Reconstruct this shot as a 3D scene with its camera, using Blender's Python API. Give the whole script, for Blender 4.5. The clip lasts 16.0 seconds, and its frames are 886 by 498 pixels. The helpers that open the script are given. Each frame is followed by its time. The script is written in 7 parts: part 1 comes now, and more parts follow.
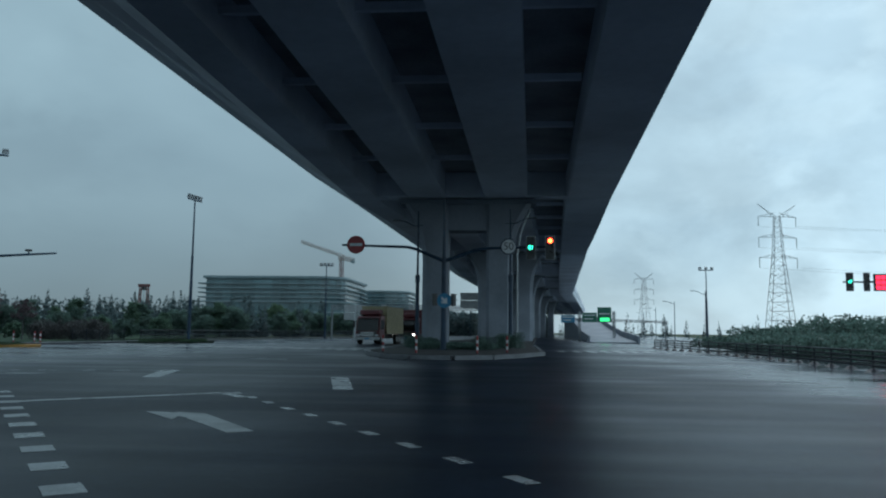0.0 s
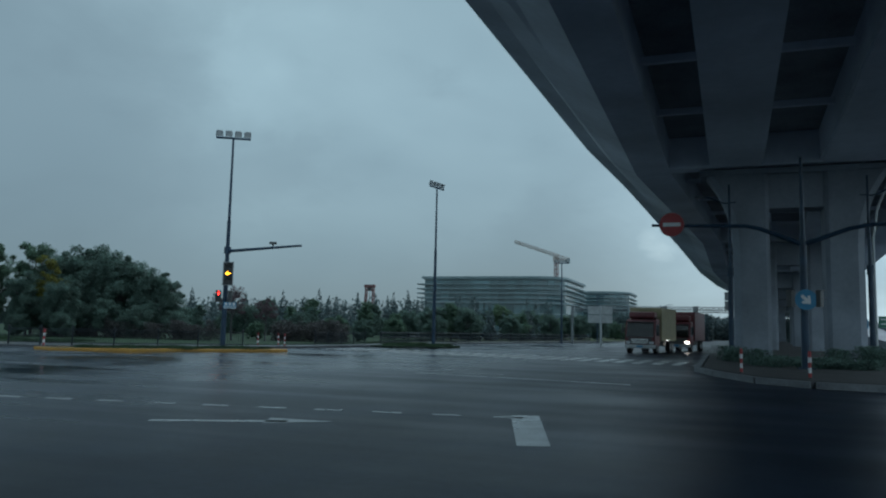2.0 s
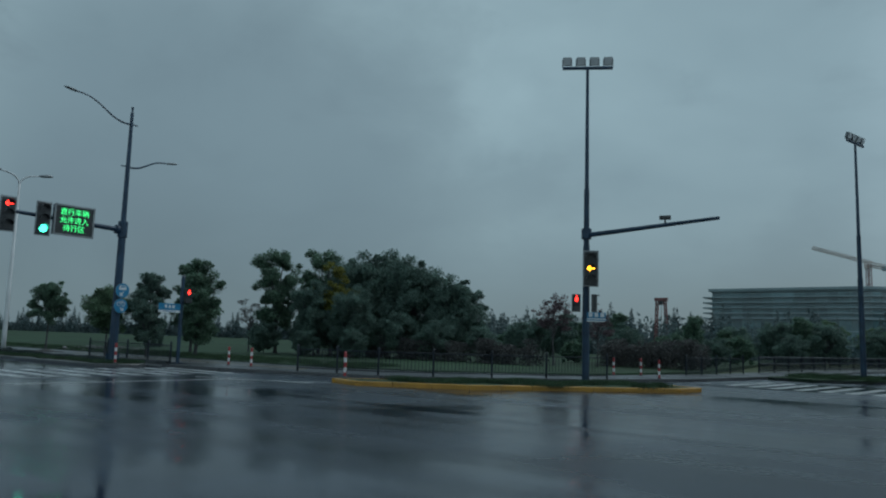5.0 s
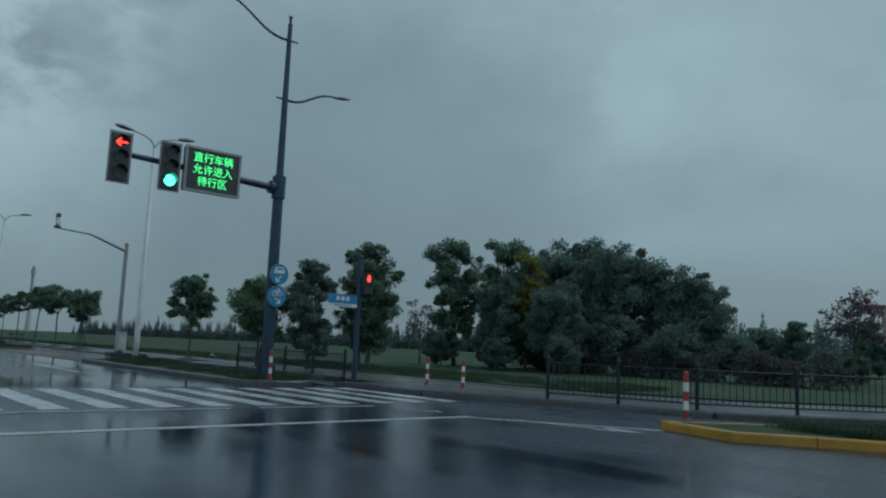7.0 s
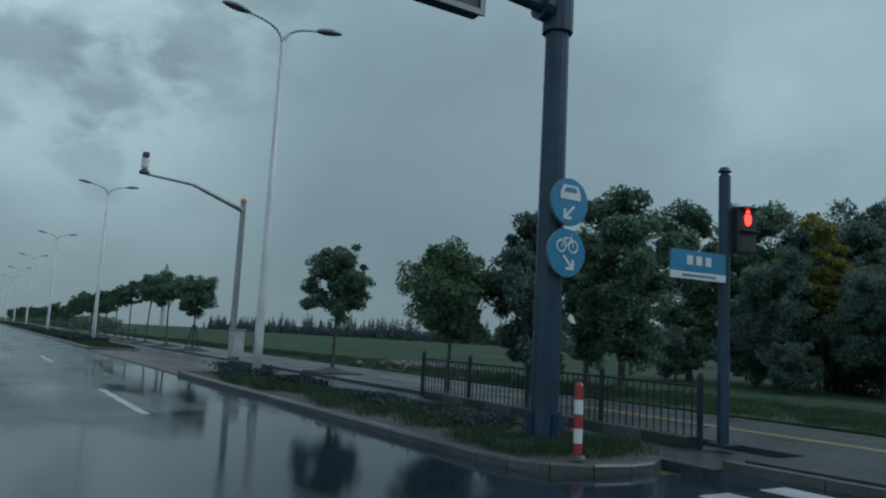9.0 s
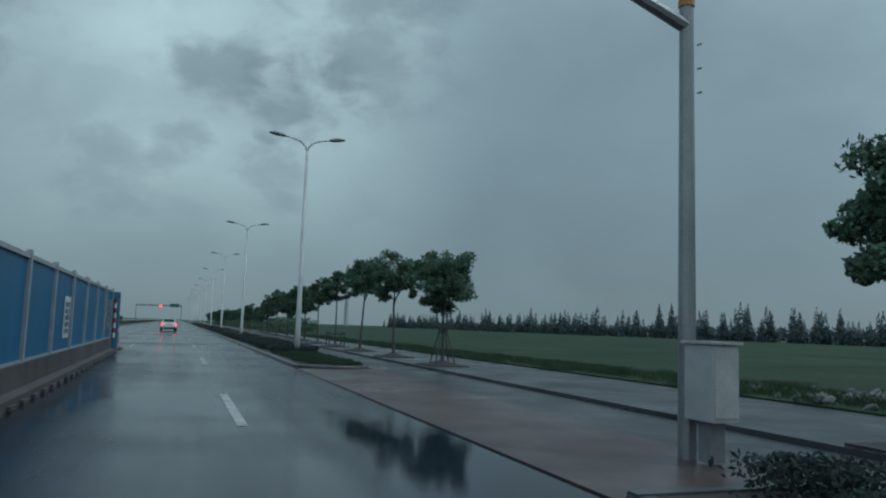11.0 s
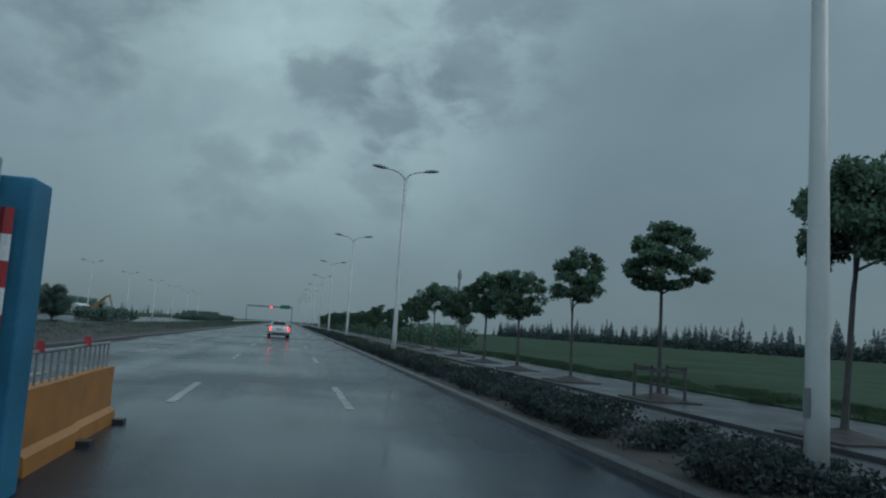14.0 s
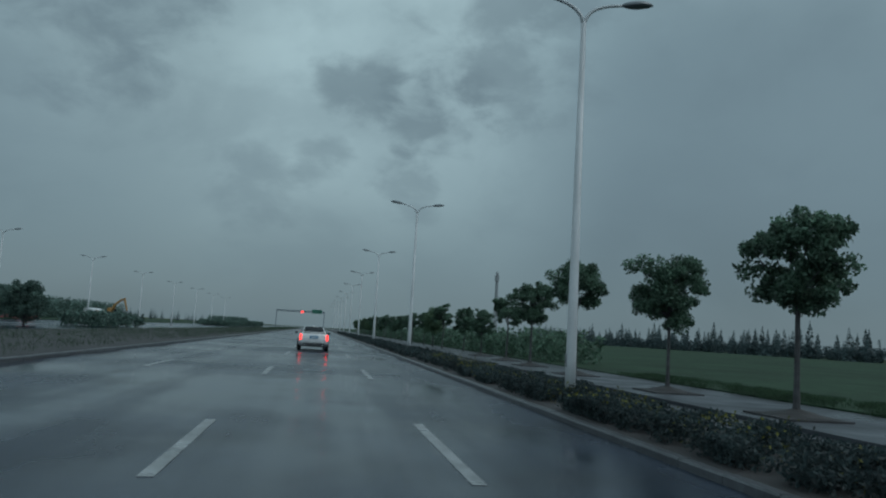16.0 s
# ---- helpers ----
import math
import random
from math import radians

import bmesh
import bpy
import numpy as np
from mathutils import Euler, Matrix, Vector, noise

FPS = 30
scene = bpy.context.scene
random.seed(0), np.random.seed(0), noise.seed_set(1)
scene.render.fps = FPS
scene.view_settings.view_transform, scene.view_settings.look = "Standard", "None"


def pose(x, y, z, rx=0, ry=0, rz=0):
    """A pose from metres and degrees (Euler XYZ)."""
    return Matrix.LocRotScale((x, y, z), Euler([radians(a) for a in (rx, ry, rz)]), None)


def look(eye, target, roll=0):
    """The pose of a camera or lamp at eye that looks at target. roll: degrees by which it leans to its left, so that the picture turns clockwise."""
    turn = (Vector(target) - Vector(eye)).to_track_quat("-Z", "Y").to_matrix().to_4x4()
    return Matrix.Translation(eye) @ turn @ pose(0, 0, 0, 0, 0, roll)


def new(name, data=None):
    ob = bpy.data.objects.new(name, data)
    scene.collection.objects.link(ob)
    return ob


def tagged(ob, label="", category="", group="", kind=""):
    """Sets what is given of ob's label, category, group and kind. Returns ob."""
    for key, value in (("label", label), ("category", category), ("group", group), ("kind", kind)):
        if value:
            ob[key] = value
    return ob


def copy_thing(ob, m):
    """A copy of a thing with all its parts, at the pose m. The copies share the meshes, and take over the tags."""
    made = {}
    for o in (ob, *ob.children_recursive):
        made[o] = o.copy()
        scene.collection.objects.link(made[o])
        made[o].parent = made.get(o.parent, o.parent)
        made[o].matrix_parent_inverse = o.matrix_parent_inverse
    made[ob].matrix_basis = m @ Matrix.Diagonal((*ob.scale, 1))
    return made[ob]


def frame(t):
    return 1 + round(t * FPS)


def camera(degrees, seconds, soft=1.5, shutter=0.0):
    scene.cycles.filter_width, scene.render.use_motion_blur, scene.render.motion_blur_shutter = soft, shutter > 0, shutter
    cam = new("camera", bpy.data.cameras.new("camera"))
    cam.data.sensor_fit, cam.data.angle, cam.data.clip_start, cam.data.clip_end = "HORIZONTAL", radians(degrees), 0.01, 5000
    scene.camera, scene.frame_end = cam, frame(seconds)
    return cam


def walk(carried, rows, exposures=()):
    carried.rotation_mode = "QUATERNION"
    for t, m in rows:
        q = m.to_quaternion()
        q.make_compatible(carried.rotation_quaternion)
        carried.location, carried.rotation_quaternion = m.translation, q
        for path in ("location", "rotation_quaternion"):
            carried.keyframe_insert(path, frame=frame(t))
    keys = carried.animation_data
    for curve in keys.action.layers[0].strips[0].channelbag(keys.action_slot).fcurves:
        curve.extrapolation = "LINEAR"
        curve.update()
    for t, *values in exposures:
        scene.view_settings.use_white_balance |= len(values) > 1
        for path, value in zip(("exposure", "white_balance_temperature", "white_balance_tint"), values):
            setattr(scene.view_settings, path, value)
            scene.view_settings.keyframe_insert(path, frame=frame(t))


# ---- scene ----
cam = camera(61.0, 16.0, soft=2.1)
PATH = [
    (0, (0.006, -2.458, 1.222), (-0.154, -0.476, 1.44), 0.6),
    (0.5, (-1.229, -0.279, 1.254), (-1.521, 1.688, 1.466), 1.0),
    (1, (-2.821, 2.169, 1.298), (-3.246, 4.112, 1.508), 1.1),
    (1.5, (-4.63, 4.399, 1.385), (-5.186, 6.308, 1.6), 1.3),
    (2, (-6.661, 6.591, 1.436), (-7.343, 8.459, 1.649), 1.3),
    (2.5, (-8.843, 8.903, 1.443), (-9.639, 10.725, 1.659), 1.3),
    (3, (-11.122, 11.063, 1.421), (-12.019, 12.837, 1.641), 1.2),
    (3.5, (-13.261, 12.892, 1.459), (-14.255, 14.613, 1.685), 1.4),
    (4, (-15.42, 14.579, 1.47), (-16.505, 16.243, 1.702), 1.4),
    (4.5, (-17.588, 16.039, 1.5), (-18.755, 17.645, 1.738), 1.5),
    (4.7, (-18.47, 16.665, 1.497), (-19.67, 18.247, 1.737), 1.6),
    (6.8, (-29.792, 22.913, 1.27), (-31.28, 24.224, 1.527), 2.3),
    (7, (-30.968, 23.421, 1.258), (-32.475, 24.71, 1.517), 2.4),
    (7.5, (-34.038, 24.656, 1.324), (-35.588, 25.895, 1.577), 2.3),
    (8, (-37.199, 25.843, 1.291), (-38.788, 27.03, 1.546), 2.5),
    (8.5, (-40.558, 27.027, 1.389), (-42.194, 28.153, 1.633), 2.7),
    (9, (-44.183, 28.007, 1.382), (-45.868, 29.057, 1.621), 3.0),
    (9.5, (-48.06, 28.718, 1.368), (-49.799, 29.676, 1.603), 3.0),
    (10, (-52.262, 29.272, 1.337), (-54.056, 30.124, 1.573), 3.5),
    (10.2, (-53.963, 29.338, 1.354), (-55.778, 30.148, 1.581), 3.0),
    (12.3, (-71.915, 29.798, 1.517), (-73.845, 30.279, 1.728), 2.6),
    (12.5, (-73.701, 29.774, 1.522), (-75.635, 30.24, 1.733), 2.7),
    (13, (-78.094, 29.746, 1.518), (-80.035, 30.177, 1.728), 2.6),
    (13.5, (-83.039, 29.512, 1.522), (-84.985, 29.922, 1.735), 3.1),
    (14, (-87.844, 29.278, 1.487), (-89.793, 29.667, 1.703), 3.6),
    (14.5, (-92.849, 29.118, 1.416), (-94.803, 29.487, 1.635), 3.6),
    (15, (-98.134, 29.074, 1.351), (-100.09, 29.422, 1.574), 3.7),
    (15.5, (-103.69, 28.933, 1.371), (-105.65, 29.264, 1.593), 3.5),
    (16, (-109.203, 28.868, 1.413), (-111.166, 29.18, 1.637), 3.3),
]
walk(cam, [(t, look(eye, target, roll)) for t, eye, target, roll in PATH], exposures=[(0.0, 0.40, 6250, 10), (1.5, 0.54, 6300, 10), (3.0, 0.22, 6350, 10), (4.5, 0.18, 6500, 10), (7.5, 0.33, 6500, 10), (9.5, 0.42, 6500, 10), (12.5, 0.20, 6500, 10), (16.0, 0.07, 6500, 10)])

# ---- light: overcast sky, rain clouds, a weak diffuse sun ----
world = bpy.data.worlds.new("overcast")
scene.world = world
world.use_nodes = True
wn, wl = world.node_tree.nodes, world.node_tree.links
wn.clear()


def wmath(op, a, b=None):
    n = wn.new("ShaderNodeMath")
    n.operation = op
    for i, v in enumerate((a, b)):
        if v is None:
            continue
        if isinstance(v, (int, float)):
            n.inputs[i].default_value = v
        else:
            wl.new(v, n.inputs[i])
    return n.outputs[0]


w_tex = wn.new("ShaderNodeTexCoord")
w_sep = wn.new("ShaderNodeSeparateXYZ")
wl.new(w_tex.outputs["Generated"], w_sep.inputs[0])
w_z = wmath("MULTIPLY", w_sep.outputs[2], 1.7)
w_uv = wn.new("ShaderNodeCombineXYZ")
wl.new(w_sep.outputs[0], w_uv.inputs[0]); wl.new(w_sep.outputs[1], w_uv.inputs[1]); wl.new(w_z, w_uv.inputs[2])


def wnoise(scale, detail, rough, offset, lo, hi):
    mp = wn.new("ShaderNodeMapping")
    mp.inputs["Location"].default_value = offset
    wl.new(w_uv.outputs[0], mp.inputs[0])
    n = wn.new("ShaderNodeTexNoise")
    n.inputs["Scale"].default_value, n.inputs["Detail"].default_value, n.inputs["Roughness"].default_value = scale, detail, rough
    n.inputs["Distortion"].default_value = 0.25
    wl.new(mp.outputs[0], n.inputs["Vector"])
    m = wn.new("ShaderNodeMapRange")
    m.interpolation_type = "SMOOTHSTEP"
    m.inputs["From Min"].default_value, m.inputs["From Max"].default_value = lo, hi
    wl.new(n.outputs["Fac"], m.inputs["Value"])
    return m.outputs[0]


def wdir(vec, lo, hi):
    """Soft patch of sky round a direction."""
    d = wn.new("ShaderNodeVectorMath"); d.operation = "DOT_PRODUCT"
    wl.new(w_tex.outputs["Generated"], d.inputs[0]); d.inputs[1].default_value = Vector(vec).normalized()
    m = wn.new("ShaderNodeMapRange"); m.interpolation_type = "SMOOTHSTEP"
    m.inputs["From Min"].default_value, m.inputs["From Max"].default_value = lo, hi
    wl.new(d.outputs["Value"], m.inputs["Value"])
    return m.outputs[0]


def wmix(fac, a, b):
    n = wn.new("ShaderNodeMix"); n.data_type = "RGBA"
    wl.new(fac, n.inputs[0])
    for i, v in ((6, a), (7, b)):
        if isinstance(v, tuple):
            n.inputs[i].default_value = (*v, 1)
        else:
            wl.new(v, n.inputs[i])
    return n.outputs[2]


cloud_big = wnoise(1.5, 4, 0.5, (3.1, 7.7, 0), 0.34, 0.68)
cloud_mid = wnoise(3.2, 5, 0.5, (9.3, 1.2, 0), 0.36, 0.70)
cloud_puff = wnoise(7.5, 5, 0.52, (1.7, 4.1, 0.6), 0.44, 0.62)
cloud_soft = wnoise(4.6, 6, 0.55, (6.2, 2.3, 0.9), 0.42, 0.66)
edge = wnoise(11.0, 5, 0.55, (4.4, 0.8, 2.6), 0.2, 0.8)


def wpuff(vec, size, amount, under, colour, ragged=2.4):
    """One ragged cloud, size degrees across its half-width, laid over the sky beneath."""
    d = wn.new("ShaderNodeVectorMath"); d.operation = "DOT_PRODUCT"
    wl.new(w_tex.outputs["Generated"], d.inputs[0]); d.inputs[1].default_value = Vector(vec).normalized()
    rim = 1 - math.cos(radians(size))
    v = wmath("ADD", d.outputs["Value"], wmath("MULTIPLY", wmath("SUBTRACT", edge, 0.5), rim * ragged))
    m = wn.new("ShaderNodeMapRange"); m.interpolation_type = "SMOOTHSTEP"
    m.inputs["From Min"].default_value, m.inputs["From Max"].default_value = 1 - rim * 1.25, 1 + rim * 0.45
    wl.new(v, m.inputs["Value"])
    return wmix(wmath("MULTIPLY", m.outputs[0], amount), under, colour)


horizon = wn.new("ShaderNodeMapRange"); horizon.interpolation_type = "SMOOTHSTEP"
for k, v in (("From Min", -0.02), ("From Max", 0.33), ("To Min", 0.92), ("To Max", 0.0)):
    horizon.inputs[k].default_value = v
wl.new(w_sep.outputs[2], horizon.inputs["Value"])
west_haze = wmath("MULTIPLY", horizon.outputs[0], wdir((-0.86, 0.50, 0.0), 0.02, 0.62))
# rain haze on the horizon, thin bright cloud to the north-north-east and high in the west, a heavier grey sheet to the
# north-west, and an unseen bright patch to the south-east, added as fill for deck and trees
sky_a = wmix(cloud_big, (0.200, 0.296, 0.336), (0.310, 0.442, 0.486))
sky_b = wmix(wmath("MULTIPLY", wdir((-0.97, -0.03, 0.25), 0.905, 0.995), 0.80), sky_a, (0.385, 0.535, 0.570))
sky_n = wmix(wmath("MULTIPLY", wdir((-0.82, 0.55, 0.18), 0.925, 0.992), 0.82), sky_b, (0.122, 0.181, 0.214))
sky_w = wmix(wmath("MULTIPLY", wdir((-0.88, -0.33, 0.30), 0.95, 0.995), 0.55), sky_n, (0.165, 0.238, 0.265))
sky_h = wmix(west_haze, sky_w, (0.086, 0.129, 0.152))
sky_c = wmix(wmath("MULTIPLY", wdir((0.62, 0.78, 0.10), 0.62, 0.97), 0.85), sky_h, (0.52, 0.71, 0.80))
sky_s = wmix(wmath("MULTIPLY", wdir((0.80, -0.55, 0.25), 0.10, 0.90), 0.85), sky_c, (0.70, 0.90, 0.98))
sky_d = wmix(wmath("MULTIPLY", wmath("SUBTRACT", 1.0, cloud_mid), 0.34), sky_s, (0.152, 0.226, 0.262))
grey = (0.128, 0.187, 0.218)
sky_p = wpuff((-0.948, 0.035, 0.318), 3.2, 0.66, sky_d, grey)
sky_p = wpuff((-0.950, 0.139, 0.279), 4.0, 0.72, sky_p, grey)
sky_p = wpuff((-0.978, -0.005, 0.209), 2.2, 0.50, sky_p, grey)
sky_p = wpuff((-0.975, 0.107, 0.193), 2.8, 0.50, sky_p, grey)
sky_p = wpuff((-0.981, -0.107, 0.159), 3.8, 0.45, sky_p, grey)
sky_p = wpuff((-0.890, -0.270, 0.365), 7.0, 0.75, sky_p, grey)
sky_p = wpuff((-0.893, 0.200, 0.405), 8.0, 0.60, sky_p, grey)
sky_p = wpuff((-0.066, 0.991, 0.114), 1.3, 0.40, sky_p, (0.42, 0.54, 0.57))
for at, size in (((0.165, 0.980, 0.098), 3.0), ((0.225, 0.967, 0.112), 3.6), ((0.285, 0.950, 0.125), 2.6), ((0.36, 0.925, 0.07), 2.0)):
    sky_p = wpuff(at, size, 0.75, sky_p, (0.235, 0.345, 0.410), 1.3)
puffs_e = wmath("MULTIPLY", cloud_puff, wdir((0.50, 0.84, 0.22), 0.90, 0.985))
sky_q = wmix(wmath("MULTIPLY", puffs_e, 0.50), sky_p, (0.30, 0.44, 0.52))
sky_e = wmix(wmath("MULTIPLY", cloud_soft, 0.30), sky_q, (0.118, 0.174, 0.204))
sky = wn.new("ShaderNodeTexSky")
sky.sky_type, sky.sun_disc, sky.sun_elevation, sky.sun_rotation = "NISHITA", False, radians(38), radians(25)
w_add = wn.new("ShaderNodeMix"); w_add.data_type = "RGBA"; w_add.blend_type = "ADD"; w_add.inputs[0].default_value = 0.005
wl.new(sky_e, w_add.inputs[6]); wl.new(sky.outputs[0], w_add.inputs[7])
w_bg = wn.new("ShaderNodeBackground"); w_bg.inputs["Strength"].default_value = 1.0
wl.new(w_add.outputs[2], w_bg.inputs[0])
w_out = wn.new("ShaderNodeOutputWorld")
wl.new(w_bg.outputs[0], w_out.inputs[0])
sun_data = bpy.data.lights.new("sun", "SUN")
sun_data.energy, sun_data.angle, sun_data.color = 0.8, radians(40), (0.93, 0.98, 1.0)
sun = new("sun", sun_data)
sun.matrix_world = look((20, 60, 80), (0, 0, 0))
scene.view_settings.exposure = 0.0


# ---- materials ----
def mat(name, color, rough=0.6, metal=0.0, var=0.25, scale=3.0, bump=0.0, bscale=40.0, spec=0.5, rvar=0.0, rscale=0.6, rnd=0.0, coat=0.0, fine=0.12, obj=False):
    """Principled surface with variation at two scales, optional bump and uneven gloss."""
    m = bpy.data.materials.new(name)
    m.use_nodes = True
    n, l = m.node_tree.nodes, m.node_tree.links
    p = n["Principled BSDF"]
    p.inputs["Metallic"].default_value, p.inputs["Specular IOR Level"].default_value = metal, spec
    p.inputs["Roughness"].default_value, p.inputs["Coat Weight"].default_value = rough, coat
    p.inputs["Coat Roughness"].default_value = 0.08
    g = n.new("ShaderNodeTexCoord" if obj else "ShaderNodeNewGeometry")
    pos = g.outputs["Object" if obj else "Position"]

    def noi(sc, det):
        t = n.new("ShaderNodeTexNoise")
        t.inputs["Scale"].default_value, t.inputs["Detail"].default_value = sc, det
        l.new(pos, t.inputs["Vector"])
        return t.outputs["Fac"]

    def rng(src, a, b, lo=0.3, hi=0.7):
        r = n.new("ShaderNodeMapRange")
        for k, v in (("From Min", lo), ("From Max", hi), ("To Min", a), ("To Max", b)):
            r.inputs[k].default_value = v
        l.new(src, r.inputs["Value"])
        return r.outputs[0]

    big, small = rng(noi(scale, 4), 1 - var, 1 + var), rng(noi(scale * 17, 3), 1 - fine, 1 + fine)
    mul = n.new("ShaderNodeMath"); mul.operation = "MULTIPLY"
    l.new(big, mul.inputs[0]); l.new(small, mul.inputs[1])
    f = mul.outputs[0]
    if rnd:
        o = n.new("ShaderNodeObjectInfo")
        m2 = n.new("ShaderNodeMath"); m2.operation = "MULTIPLY"
        l.new(rng(o.outputs["Random"], 1 - rnd, 1 + rnd, 0, 1), m2.inputs[0]); l.new(f, m2.inputs[1])
        f = m2.outputs[0]
    v = n.new("ShaderNodeVectorMath"); v.operation = "SCALE"
    v.inputs[0].default_value = color
    l.new(f, v.inputs["Scale"])
    l.new(v.outputs[0], p.inputs["Base Color"])
    if rvar:
        l.new(rng(noi(rscale, 5), max(0.03, rough - rvar), rough + rvar), p.inputs["Roughness"])
    if bump:
        b = n.new("ShaderNodeBump"); b.inputs["Strength"].default_value = bump; b.inputs["Distance"].default_value = 0.02
        l.new(noi(bscale, 3), b.inputs["Height"]); l.new(b.outputs[0], p.inputs["Normal"])
    return m


def leafmat(name, color, var=0.5):
    m = bpy.data.materials.new(name)
    m.use_nodes = True
    n, l = m.node_tree.nodes, m.node_tree.links
    p = n["Principled BSDF"]
    p.inputs["Roughness"].default_value, p.inputs["Specular IOR Level"].default_value = 0.48, 0.25
    g = n.new("ShaderNodeNewGeometry")
    r = n.new("ShaderNodeMapRange"); r.inputs["To Min"].default_value, r.inputs["To Max"].default_value = 1 - var, 1 + var
    l.new(g.outputs["Random Per Island"], r.inputs["Value"])
    t = n.new("ShaderNodeTexNoise"); t.inputs["Scale"].default_value = 1.3
    l.new(g.outputs["Position"], t.inputs["Vector"])
    r2 = n.new("ShaderNodeMapRange")
    for k, v in (("From Min", 0.3), ("From Max", 0.7), ("To Min", 0.7), ("To Max", 1.35)):
        r2.inputs[k].default_value = v
    l.new(t.outputs["Fac"], r2.inputs["Value"])
    mu = n.new("ShaderNodeMath"); mu.operation = "MULTIPLY"
    l.new(r.outputs[0], mu.inputs[0]); l.new(r2.outputs[0], mu.inputs[1])
    v = n.new("ShaderNodeVectorMath"); v.operation = "SCALE"; v.inputs[0].default_value = color
    l.new(mu.outputs[0], v.inputs["Scale"])
    l.new(v.outputs[0], p.inputs["Base Color"])
    tr = n.new("ShaderNodeBsdfTranslucent"); l.new(v.outputs[0], tr.inputs["Color"])
    mx = n.new("ShaderNodeMixShader"); mx.inputs[0].default_value = 0.44
    l.new(p.outputs[0], mx.inputs[1]); l.new(tr.outputs[0], mx.inputs[2])
    l.new(mx.outputs[0], n["Material Output"].inputs["Surface"])
    return m


def glow(name, color, strength):
    m = bpy.data.materials.new(name)
    m.use_nodes = True
    p = m.node_tree.nodes["Principled BSDF"]
    p.inputs["Base Color"].default_value = (*[c * 0.3 for c in color], 1)
    p.inputs["Emission Color"].default_value = (*color, 1)
    p.inputs["Emission Strength"].default_value = strength
    return m


M_OFFGLASS = mat("teal_office_window", (0.075, 0.135, 0.152), 0.12, var=0.25, scale=0.3, rnd=0.3)
M_TACTILE = mat("worn_yellow_tactile_paving", (0.15, 0.122, 0.062), 0.4, var=0.3, scale=2.0, bump=0.3, bscale=20)
M_HEDGE = leafmat("dark_hedge_leaves", (0.034, 0.051, 0.053))
# rain haze put into the leaf colour of far trees: greyer, bluer, evener
M_LEAF_F = leafmat("far_foliage_haze_tint", (0.078, 0.115, 0.122), 0.3)


